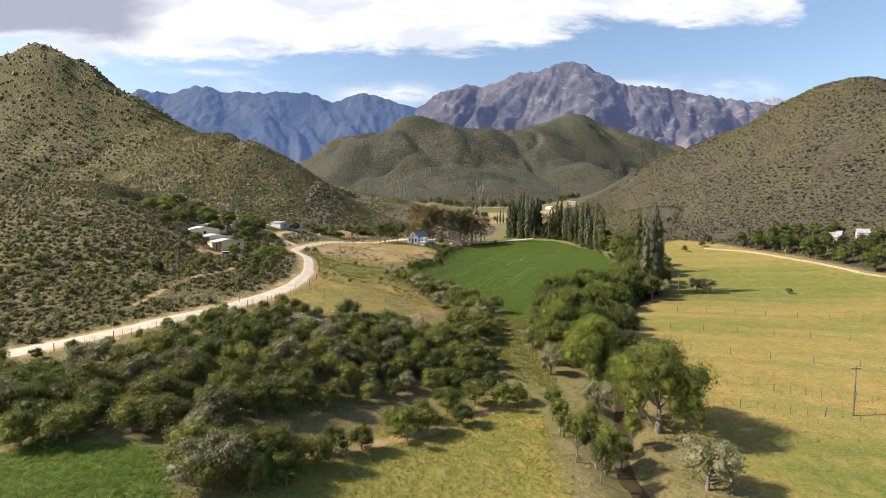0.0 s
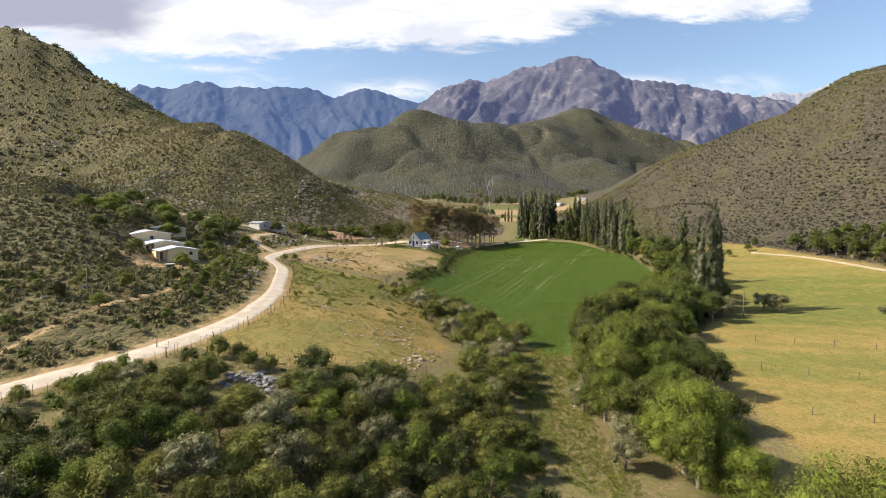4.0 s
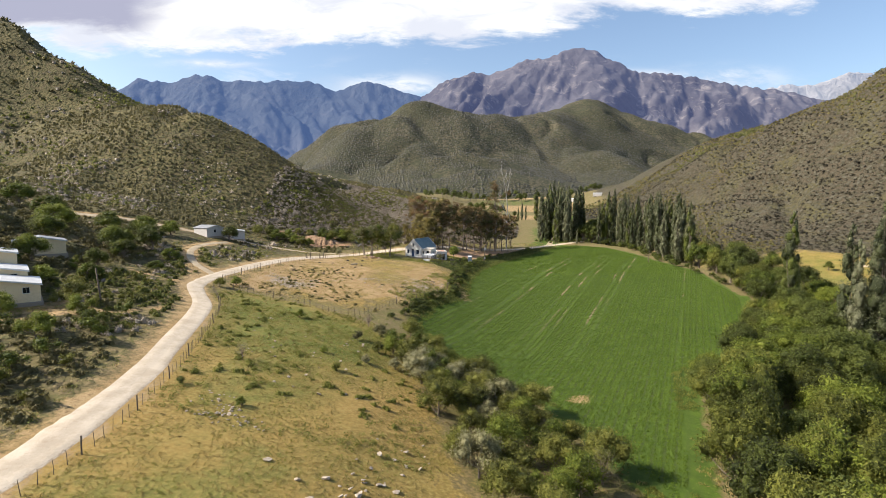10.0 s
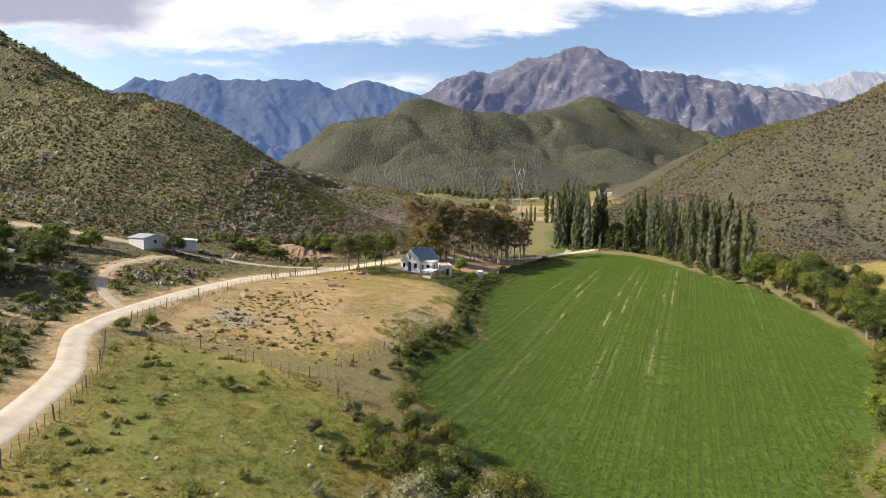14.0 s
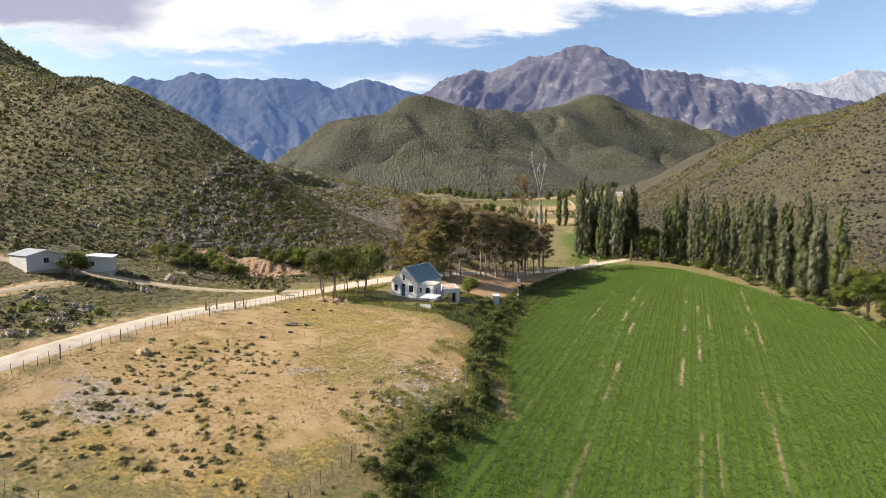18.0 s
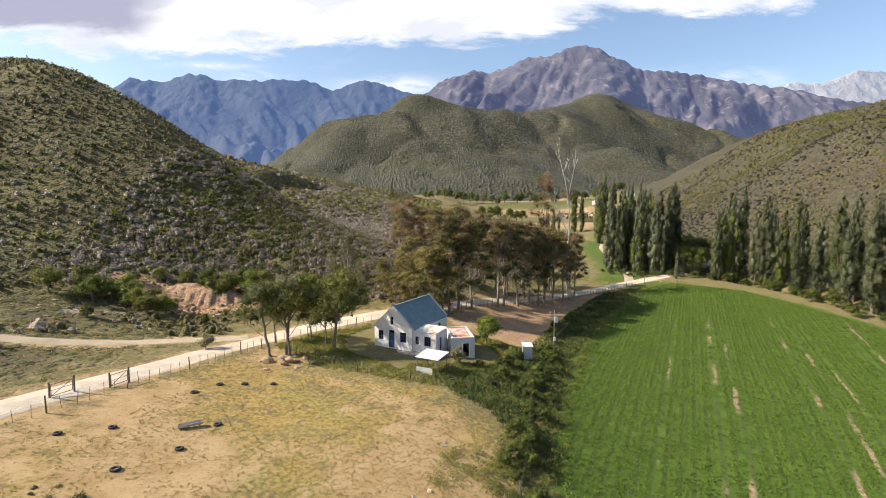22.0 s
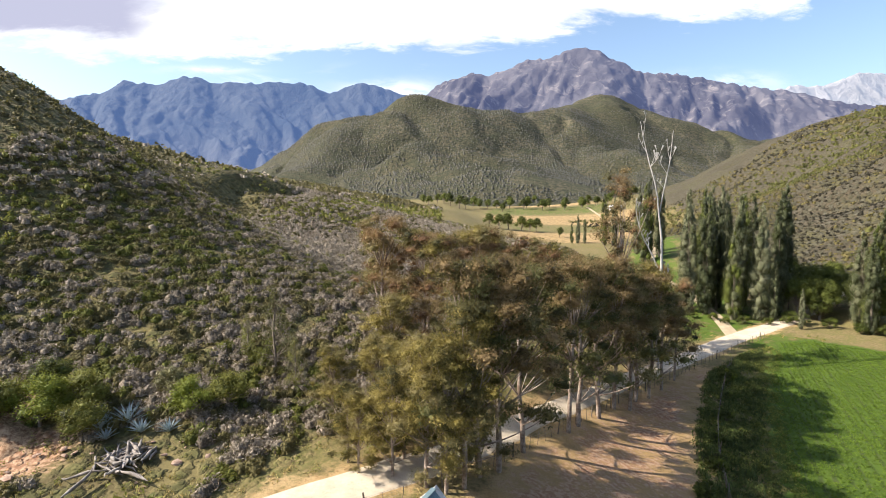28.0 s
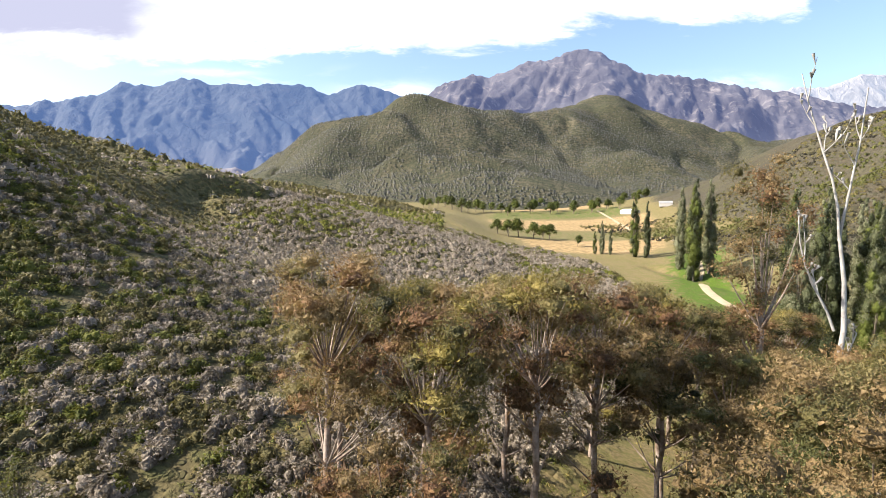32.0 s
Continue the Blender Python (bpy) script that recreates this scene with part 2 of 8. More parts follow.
PASTURE = [(-39, 103), (-34, 128), (-39, 152), (-45, 172), (-44, 179), (-33, 180), (-20, 175), (-12, 170), (-6, 150), (0, 122), (-6, 106), (-22, 97)]
KRAAL = [(-46, 181), (-47, 202), (-42, 222), (-34, 243), (-27, 246), (-20, 239), (-6, 236), (2, 226), (1, 208), (-6, 196), (-12, 188), (-20, 177), (-34, 181)]
YARD = [(-8, 262), (2, 276), (12, 288), (31, 306), (34, 303), (24, 288), (14, 268), (9, 254), (3, 252), (-3, 256)]
EAST_FIELD = [(36, 40), (30, 66), (40, 84), (44, 110), (48, 128), (62, 152), (82, 180), (96, 222), (110, 262), (122, 262), (133, 232), (143, 208), (152, 178), (160, 140), (172, 90), (176, 30)]
HEDGE = [(134, 232), (150, 230), (166, 217), (176, 204), (190, 190), (186, 150), (176, 120), (163, 128), (157, 150), (155, 172), (150, 192), (146, 206), (140, 216)]
MEADOW = [(-15, 40), (-20, 51), (-10, 60), (0, 68), (12, 78), (15, 73.5), (13.5, 58), (12.5, 35)]
WEST_MEADOW = [(-42, 51), (-27, 51), (-22, 40), (-46, 30)]
FAR_FIELD = [(22, 470), (70, 452), (88, 470), (130, 560), (170, 700), (170, 860), (60, 880), (20, 700)]
# wheel ruts in the crop: offset across the rows and width
RUTS = [(-84.3, 0.2), (-78.6, 0.42), (-76.5, 0.42), (-67.6, 0.36), (-65.2, 0.36), (-63.4, 0.2), (-57.5, 0.32), (-55.6, 0.32), (-38.4, 0.2)]
EAST_TRACK = [(122, 236), (128, 230), (134, 224), (141, 206), (147, 193), (151, 174), (160, 140), (175, 90)]
LANE = [(14, 60), (15.5, 76), (12.5, 92), (13, 105), (15.5, 118), (19, 128)]
BANK_Y, BANK_X = [40, 74.6, 90, 104, 121, 144, 165.5, 178, 190, 230, 262], [-140, -65, -49, -39.5, -36.6, -41.2, -47.5, -55, -54.5, -44, -36]
COTTAGE_YARD = [(-72, 141), (-64, 136.5), (-57, 140.5), (-51, 149), (-55, 154), (-59, 146), (-66, 147)]
FOOT_PATHS = [[(-22, 49), (-8, 59), (3, 67), (11, 74)], [(-57, 92), (-55, 108), (-50, 122), (-53, 134)], [(-56, 138), (-48, 152), (-45, 160)], [(-64, 178), (-56, 176), (-52, 178)], [(-53, 181), (-58, 190), (-61, 200)], [(-0.8, 216), (1.0, 210), (2.4, 203)], [(-0.2, 216), (1.8, 209), (3.0, 203.5)], [(-22, 188), (-17, 192), (-13, 196)], [(11.2, 153.5), (13.2, 158.5)], [(15.2, 152), (16.2, 154.2)], [(17.2, 153), (17.8, 155)]]
STREAM = [(24, 20), (22, 46), (21, 58), (27, 74), (33, 92), (38, 118), (50, 140), (66, 165), (80, 200), (84, 240), (82, 280), (74, 312), (68, 332), (72, 372), (60, 430)]


def height(x, y):
    """The ground's height, for single places or whole grids."""
    x, y = np.asarray(x, float), np.asarray(y, float)
    z = np.interp(y, FLOOR_Y, FLOOR_Z)
    brow = np.interp(y, [0, 100, 160, 230, 300, 400], [-25, -8, -8, 4, 4, 10])
    z = z + 5.2 / (1 + np.exp(np.clip((x - brow + 1.0) / 6.1, -50, 50)))
    z = z + swell(x, y, HILLS) + swell(x, y, HILLS_EAST)
    s = hill_share(x, y)
    away = np.clip((np.hypot(x + 15, (y - 290) * 0.8) - 75) / 60, 0, 1)
    z = z + s * (3.2 * (fractal(x, y, 38, 5) - 0.5) + 1.2 * (fractal(x, y, 9, 11, 2) - 0.5))
    # gullies and spurs
    gully = np.exp(-((fractal(x + 0.3 * y, y - 0.3 * x, 90, 6, 3) - 0.5) / 0.055) ** 2)
    z = z + s * away * (2.0 - 6.0 * gully + 3.0 * (fractal(x, y, 24, 14, 3) - 0.5))
    near_road = np.clip((seg_dist(x, y, ROAD) - 2.0) / 3.0, 0, 1)
    z = z + (1 - s) * near_road * (0.5 * (fractal(x, y, 12, 21, 3) - 0.5))
    # stream bed
    z = z - 1.6 * np.exp(-(seg_dist(x, y, STREAM) / 2.2) ** 2)
    # the cut in the hillside beside the road
    cut = np.clip((4.5 - np.abs(x + 48 + 0.25 * (y - 262))) / 3.0, 0, 1) * np.clip((y - 259) / 3, 0, 1) * np.clip((266 - y) / 4, 0, 1)
    return z - 1.3 * cut


def ground_z(x, y):
    return float(height(x, y))


def at(x, y, rz=0.0, s=1.0, sink=0.0, tilt=0.0):
    return pose(x, y, ground_z(x, y) - sink, tilt, 0, rz) @ Matrix.Scale(s, 4)


def mesh_of(name, verts, faces, mat, smooth=False):
    """A mesh from arrays: verts (n, 3), faces (m, 3 or 4)."""
    verts, faces = np.asarray(verts, np.float32), np.asarray(faces, np.int32)
    me = bpy.data.meshes.new(name)
    m, k = faces.shape
    me.vertices.add(len(verts)), me.loops.add(m * k), me.polygons.add(m)
    me.vertices.foreach_set("co", verts.ravel())
    me.loops.foreach_set("vertex_index", faces.ravel())
    me.polygons.foreach_set("loop_start", np.arange(m, dtype=np.int32) * k)
    me.polygons.foreach_set("use_smooth", np.full(m, smooth))
    me.materials.append(mat)
    me.update(calc_edges=True)
    return me


def grid_faces(nx, ny):
    i = np.arange(nx - 1)[None, :] + np.arange(ny - 1)[:, None] * nx
    return np.stack([i, i + 1, i + nx + 1, i + nx], -1).reshape(-1, 4)


def part(name, bm, mat, parent, label=""):
    me = bpy.data.meshes.new(name)
    bm.to_mesh(me)
    bm.free()
    me.materials.append(mat)
    ob = new(name, me)
    ob.parent = parent
    if label:
        ob["label"] = label
    return ob


def piece(name, me, parent, m=None, label=""):
    """A part on a mesh that it may share with its like."""
    ob = new(name, me)
    ob.parent = parent
    if m is not None:
        ob.matrix_basis = m
    if label:
        ob["label"] = label
    return ob


# ---- ground ----
def ground_material():
    m, g = material("valley_ground")
    p = place_of(g)
    za = g.add("ShaderNodeAttribute", attribute_name="zone_a")
    zb = g.add("ShaderNodeAttribute", attribute_name="zone_b")
    sa, sb = g.add("ShaderNodeSeparateColor", {0: za.outputs["Color"]}), g.add("ShaderNodeSeparateColor", {0: zb.outputs["Color"]})
    zc = g.add("ShaderNodeAttribute", attribute_name="zone_c")
    rubble, crop, hay = g.add("ShaderNodeSeparateColor", {0: zc.outputs["Color"]}).outputs
    lush = g.add("ShaderNodeSeparateColor", {0: g.add("ShaderNodeAttribute", attribute_name="zone_d").outputs["Color"]}).outputs[0]
    golden, green, bare = sa.outputs
    hill, east, rock = sb.outputs
    n1, n2, n3, n4 = g.noise(p, 0.06, 5.0), g.noise(p, 0.45, 6.0, 0.65), g.noise(p, 2.6, 5.0, 0.6), g.noise(p, 11.0, 3.0)
    rough = g.math("ADD", g.math("MULTIPLY", g.math("SUBTRACT", n2, 0.5), 0.9), g.math("MULTIPLY", g.math("SUBTRACT", n3, 0.5), 0.5))

    def zone(f):
        return g.step(g.math("ADD", f, rough), 0.38, 0.62)

    soil = g.mix(g.step(n3, 0.35, 0.7), rgb(0.15, 0.105, 0.055), rgb(0.25, 0.18, 0.10))
    veld = g.mix(g.step(n2, 0.38, 0.62), soil, rgb(0.13, 0.12, 0.040))
    floor = g.mix(g.step(n3, 0.42, 0.62), rgb(0.125, 0.112, 0.034), rgb(0.215, 0.165, 0.065))
    # low scrub on the slopes, clump by clump
    cell = g.add("ShaderNodeTexVoronoi", {"Vector": p, "Scale": 0.62, "Randomness": 1.0})
    cell2 = g.add("ShaderNodeTexVoronoi", {"Vector": p, "Scale": 1.5, "Randomness": 1.0})
    clump = g.step(g.math("ADD", cell.outputs["Distance"], g.math("MULTIPLY", rough, 0.55)), 0.62, 0.34)
    small = g.step(g.math("ADD", cell2.outputs["Distance"], g.math("MULTIPLY", rough, 0.5)), 0.50, 0.28)
    tint = g.add("ShaderNodeSeparateColor", {0: cell.outputs["Color"]}).outputs[0]
    earth = g.mix(g.step(n2, 0.4, 0.66), rgb(0.080, 0.061, 0.027), rgb(0.120, 0.096, 0.041))
    earth = g.mix(g.step(g.math("ADD", n1, g.math("MULTIPLY", n2, 0.5)), 0.68, 0.88, 0.0, 0.6), earth, rgb(0.19, 0.155, 0.060))
    slope = g.mix(g.math("MULTIPLY", small, 0.7), earth, rgb(0.090, 0.078, 0.030))
    slope = g.mix(g.math("MULTIPLY", clump, 0.9), slope, g.mix(tint, rgb(0.050, 0.050, 0.016), rgb(0.105, 0.098, 0.034)))
    earth_e = g.mix(g.step(n2, 0.35, 0.62), rgb(0.042, 0.034, 0.020), rgb(0.070, 0.056, 0.036))
    earth_e = g.mix(g.step(n1, 0.46, 0.62, 0.0, 0.55), earth_e, rgb(0.085, 0.080, 0.028))
    slope_e = g.mix(g.math("MULTIPLY", small, 0.7), earth_e, rgb(0.082, 0.073, 0.050))
    slope_e = g.mix(g.math("MULTIPLY", clump, 0.85), slope_e, g.mix(tint, rgb(0.040, 0.038, 0.020), rgb(0.090, 0.082, 0.060)))
    col = g.mix(zone(hill), g.mix(0.45, veld, floor), g.mix(east, slope, slope_e))
    col = g.mix(zone(hay), col, g.mix(n3, rgb(0.21, 0.165, 0.07), rgb(0.33, 0.26, 0.12)))
    gold = g.mix(g.step(n2, 0.35, 0.68), rgb(0.345, 0.220, 0.064), rgb(0.255, 0.166, 0.046))
    gold = g.mix(g.step(n3, 0.5, 0.72), gold, rgb(0.38, 0.26, 0.080))
    gold = g.mix(g.math("MULTIPLY", g.step(g.math("ADD", n1, g.math("MULTIPLY", n2, 0.4)), 0.72, 0.86), 0.55), gold, rgb(0.20, 0.20, 0.05))
    gold = g.mix(g.step(g.math("ADD", g.math("MULTIPLY", n1, 0.6), n3), 0.92, 1.02, 0.0, 0.45), gold, rgb(0.30, 0.17, 0.075))
    # seed heads and stubble; shade among the stalks is painted as dark specks
    gold = g.mix(g.step(g.math("ADD", n3, g.math("MULTIPLY", n4, 0.5)), 0.72, 0.92, 0.0, 0.65), gold, rgb(0.40, 0.285, 0.095))
    gold = g.mix(g.step(g.math("ADD", n3, g.math("MULTIPLY", n4, 0.7)), 0.80, 0.62, 0.0, 0.6), gold, rgb(0.145, 0.115, 0.034))
    sward = g.mix(g.step(n3, 0.4, 0.64), rgb(0.085, 0.108, 0.016), rgb(0.155, 0.168, 0.032))
    gold = g.mix(g.math("MULTIPLY", lush, g.step(g.math("ADD", n2, g.math("MULTIPLY", n3, 0.5)), 0.46, 0.86, 0.45, 1.0), True), gold, sward)
    col = g.mix(zone(golden), col, gold)
    lawn = g.mix(g.step(n2, 0.35, 0.65), rgb(0.044, 0.080, 0.006), rgb(0.068, 0.112, 0.009))
    lawn = g.mix(g.step(n3, 0.55, 0.78), lawn, rgb(0.115, 0.165, 0.024))
    col = g.mix(zone(green), col, lawn)
    # darker green lines along the furrows between the crop rows
    px, py, pz = g.add("ShaderNodeSeparateXYZ", {0: p}).outputs
    across = g.math("ADD", g.math("SUBTRACT", g.math("MULTIPLY", px, 0.902), g.math("MULTIPLY", py, 0.430)), g.math("MULTIPLY", n2, 0.9))
    furrow = g.math("PINGPONG", across, 0.62)
    furrow_tone = g.mix(g.step(n3, 0.4, 0.6), rgb(0.026, 0.044, 0.010), rgb(0.055, 0.070, 0.020))
    col = g.mix(g.math("MULTIPLY", crop, g.math("MULTIPLY", g.step(furrow, 0.30, 0.12), g.step(g.math("ADD", n2, g.math("MULTIPLY", n3, 0.6)), 0.62, 0.92, 0.0, 0.85))), col, furrow_tone)
    # bare wheel ruts, ragged and broken
    line = g.math("SUBTRACT", g.math("MULTIPLY", px, 0.902), g.math("MULTIPLY", py, 0.430))
    ragged = g.math("ADD", g.math("MULTIPLY", g.math("SUBTRACT", n3, 0.5), 1.0), g.math("MULTIPLY", g.math("SUBTRACT", n4, 0.5), 0.5))
    wander = g.math("MULTIPLY", g.math("SUBTRACT", n2, 0.5), 0.9)
    rut = 0.0
    for k, (off, wide) in enumerate(RUTS):
        stretch = g.add("ShaderNodeCombineXYZ", {0: g.math("MULTIPLY", line, 0.25), 1: g.math("MULTIPLY", py, 0.07), 2: 3.7 * k}).outputs[0]
        bare_run = g.step(g.noise(stretch, 1.0, 3.0, 0.6), 0.50, 0.62)
        d = g.math("ADD", g.math("ABSOLUTE", g.math("SUBTRACT", g.math("ADD", line, wander), off)), g.math("MULTIPLY", ragged, 0.5))
        rut = g.math("MAXIMUM", rut, g.math("MULTIPLY", g.step(d, wide * 1.0, wide * 0.35), bare_run))
    rut = g.math("MULTIPLY", g.math("MULTIPLY", rut, crop), g.math("MULTIPLY", g.step(py, 180.0, 212.0, 0.0, 1.0), g.step(py, 292.0, 262.0)))
    col = g.mix(rut, col, g.mix(g.step(n3, 0.4, 0.62), rgb(0.19, 0.135, 0.075), rgb(0.32, 0.24, 0.14)))
    dust = g.mix(g.step(n2, 0.35, 0.65), rgb(0.31, 0.20, 0.085), rgb(0.39, 0.27, 0.135))
    dust = g.mix(g.step(n3, 0.52, 0.75), dust, rgb(0.22, 0.135, 0.055))
    col = g.mix(zone(bare), col, dust)
    red = g.mix(g.step(n3, 0.4, 0.6), rgb(0.27, 0.135, 0.075), rgb(0.42, 0.27, 0.17))
    col = g.mix(zone(rock), col, red)
    pale = g.mix(g.step(n3, 0.42, 0.6), rgb(0.22, 0.165, 0.115), rgb(0.38, 0.32, 0.26))
    col = g.mix(zone(rubble), col, g.mix(g.step(n4, 0.5, 0.66), pale, rgb(0.16, 0.12, 0.085)))
    col = g.mix(g.math("MULTIPLY", g.step(n4, 0.45, 0.75), 0.35), col, rgb(0.09, 0.07, 0.035))
    lumps = g.math("MULTIPLY", hill, g.math("ADD", g.math("MULTIPLY", clump, 8.0), g.math("MULTIPLY", small, 3.5)))
    finish(g, col, 0.95, g.math("ADD", lumps, g.math("ADD", n3, g.math("MULTIPLY", n4, 0.6))), 0.7, 0.08)
    return m


def axis(lo, a, b, hi, step, grow):
    mid = np.arange(a, b + step * 0.5, step)
    up, dn, d = [b], [a], step
    while up[-1] < hi:
        d *= grow
        up.append(up[-1] + d)
    d = step
    while dn[-1] > lo:
        d *= grow
        dn.append(dn[-1] - d)
    return np.concatenate([dn[:0:-1], mid, up[1:]])


GX, GY = axis(-4800, -240, 270, 4800, 2.0, 1.06), axis(-900, 25, 460, 4900, 2.0, 1.045)
gx, gy = np.meshgrid(GX, GY)
gz = height(gx, gy)
ground_me = mesh_of("ground", np.stack([gx, gy, gz], -1).reshape(-1, 3), grid_faces(len(GX), len(GY)), ground_material(), True)


def colour_layer(me, name, r, g_, b):
    a = me.color_attributes.new(name, "FLOAT_COLOR", "POINT")
    a.data.foreach_set("color", np.stack([r, g_, b, np.ones_like(r)], -1).astype(np.float32).ravel())


fx, fy = gx.ravel(), gy.ravel()
far_fields = soft(inside(fx, fy, FAR_FIELD), 10)
stripe = np.interp(fy, [440, 520, 530, 600, 610, 690, 700, 780, 790, 860], [0.2, 0.2, 0.75, 0.75, 0.2, 0.2, 0.9, 0.9, 0.15, 0.15])
golden = np.maximum.reduce([soft(inside(fx, fy, PASTURE), 6) * 0.95, soft(inside(fx, fy, EAST_FIELD), 8), soft(inside(fx, fy, MEADOW), 4), soft(inside(fx, fy, KRAAL), 5) * 0.55,
                            far_fields * (1 - stripe) * 0.35])
green = np.maximum.reduce([soft(inside(fx, fy, FIELD) + np.where((fy < 215) & (fx > 10), 2.6, 0.8), 2.0), soft(inside(fx, fy, WEST_MEADOW), 3), soft(2.4 - seg_dist(fx, fy, LANE), 4.0) * 0.6, soft(12 - seg_dist(fx, fy, SIDE_TRACK), 7) * (fy < 450) * (fx > 20) * 0.62,
                           far_fields * stripe * 0.55])
bare = np.maximum.reduce([soft(inside(fx, fy, COTTAGE_YARD), 3) * 0.95, far_fields * (1 - stripe) * 0.7, soft(inside(fx, fy, YARD), 4) * 0.9, soft(inside(fx, fy, KRAAL), 6) * np.clip(fractal(fx, fy, 9, 31) * 2.0 - 0.38, 0.35, 1) * 0.95, soft(3.4 - seg_dist(fx, fy, ROAD), 2.5) * 0.7] +
                         [soft(0.9 - seg_dist(fx, fy, l), 1.2) * 0.9 for l in FOOT_PATHS] + [soft(2.0 - seg_dist(fx, fy, l), 2.0) * 0.9 for l in (WEST_TRACK, LOOP_TRACK)])
colour_layer(ground_me, "zone_a", golden, green, bare)
near_slope_mask = soft(np.interp(fy, [255, 275, 300, 330, 360, 400, 440, 480], [-30, -14, -1, 20, 36, 42, 44, 30]) - fx, 4) * (fy > 258) * (fy < 480)
east_flat = np.maximum(soft(fx - 88, 6) * soft(fy - 205, 8), soft(fx - np.interp(fy, [30, 90, 140, 178, 208], [176, 172, 160, 152, 143]), 5) * (fx > 100)) * (1 - soft(inside(fx, fy, EAST_FIELD), 6)) * (fy < 480)
west_bank = soft(np.interp(fy, BANK_Y, BANK_X) - 1.0 - fx, 4) * (fy < 262) * 0.72
hill_mask = np.maximum.reduce([hill_share(fx, fy), near_slope_mask, east_flat, west_bank])
CUT = [(-62, 267), (-56, 266), (-50, 264.5), (-44, 263.5), (-40, 266)]
rock_mask = soft(2.6 - seg_dist(fx, fy, CUT), 4) * np.clip(2.8 * fractal(fx, fy, 6, 35) - 0.2, 0, 1)
rock_mask = np.maximum(rock_mask, soft(inside(fx, fy, YARD), 4) * 0.55)
colour_layer(ground_me, "zone_b", hill_mask, (fx > 60).astype(float), np.clip(rock_mask, 0, 1))
STONY = [(-22, 203.7, 2.4), (-19.8, 205.5, 2.2), (-24.5, 202, 1.6), (-37, 192, 5.0), (-41, 195, 3.0), (-10.9, 210, 2.8), (-12.9, 198.4, 2.6), (-7.5, 205, 3.4), (-33, 196, 2.5), (-28, 199, 1.6), (-16, 211, 1.6), (-9, 201, 3.0), (-4.5, 112, 2.2), (-11, 103, 2.0), (-23, 92, 4.0), (-54, 254, 2.5), (-60, 251, 2.5)]
rubble = np.maximum.reduce([soft(r - np.hypot((fx - a) * 0.8, fy - b), 3.0) for a, b, r in STONY]) * 0.62
BROW = [(-150, 180), (-121, 176), (-112, 205), (-112, 239), (-100, 236), (-89, 231)]
brow_grass = soft(7 - seg_dist(fx, fy, BROW), 10) * 0.62
band = 0.38 + 0.62 * np.clip((fy - 138) / 20, 0, 1) * np.clip((215 - fy) / 20, 0.35, 1) + 0.40 * np.exp(-((fy - 122) / 7) ** 2) + 0.55 * np.clip((70 - fy) / 10, 0, 1) + 0.22 * np.sin(fy * 0.72 + 0.2 * fx) * np.sin(fy * 0.17 + 1.0) + 0.35 * (fractal(fx, fy, 22, 39) - 0.5)
lush_grass = np.maximum.reduce([soft(inside(fx, fy, EAST_FIELD), 8) * np.clip(band, 0, 1), soft(inside(fx, fy, MEADOW), 4) * (0.75 + 0.5 * (fractal(fx, fy, 9, 38) - 0.5)),
                                soft(inside(fx, fy, PASTURE), 6) * np.clip(0.10 + 0.65 * np.clip((fy - 132) / 22, 0, 1) + 1.9 * (fractal(fx, fy, 12, 37) - 0.5), 0, 1), soft(inside(fx, fy, KRAAL), 5) * np.clip(1.5 * fractal(fx, fy, 14, 36) - 0.75, 0, 0.35)])
colour_layer(ground_me, "zone_d", lush_grass, lush_grass, lush_grass)
colour_layer(ground_me, "zone_c", rubble, soft(inside(fx, fy, FIELD), 1.5), brow_grass)
ground = tagged(new("ground", ground_me), "valley floor of veld, fields and scrubby slopes", "ground", kind="structure")


# ---- far hills and mountains ----
def far_hill_material():
    m, g = material("far_scrub_hill")
    p = place_of(g)
    n1, n2, n3 = g.noise(p, 0.004, 4.0), g.noise(p, 0.03, 6.0, 0.7), g.noise(p, 0.16, 5.0, 0.75)
    col = g.mix(g.step(n1, 0.4, 0.62), rgb(0.082, 0.072, 0.042), rgb(0.14, 0.118, 0.075))
    col = g.mix(g.step(n2, 0.38, 0.64), col, rgb(0.066, 0.066, 0.036))
    col = g.mix(g.step(n3, 0.40, 0.56, 0.8, 0.0), col, rgb(0.036, 0.038, 0.020))
    col = g.mix(g.step(n3, 0.56, 0.72, 0.0, 0.5), col, rgb(0.18, 0.155, 0.10))
    dots = g.add("ShaderNodeTexVoronoi", {"Vector": p, "Scale": 0.17}).outputs["Distance"]
    col = g.mix(g.step(g.math("ADD", dots, g.math("MULTIPLY", n2, 0.5)), 0.72, 0.52, 0.0, 0.8), col, rgb(0.034, 0.036, 0.019))
    b = finish(g, col, 0.95, g.math("ADD", n3, g.math("MULTIPLY", n2, 1.4)), 1.0, 4.0)
    return m


hx, hy = np.meshgrid(np.arange(-1100, 1760, 7.0), np.arange(760, 2000, 7.0))
hz = np.interp(hy, FLOOR_Y, FLOOR_Z) + swell(hx, hy, HILLS_FAR)
gul = np.abs(fractal(hx + 0.35 * hy, hy, 190, 41, 3) - 0.5) * 2
hz = hz + np.clip((swell(hx, hy, HILLS_FAR) - 8) / 60, 0, 1) * ((gul - 0.35) * 40 + (fractal(hx, hy, 70, 44, 4) - 0.5) * 22 - 10 * np.exp(-((fractal(hx, hy, 150, 47, 2) - 0.5) / 0.05) ** 2)) - 3.0
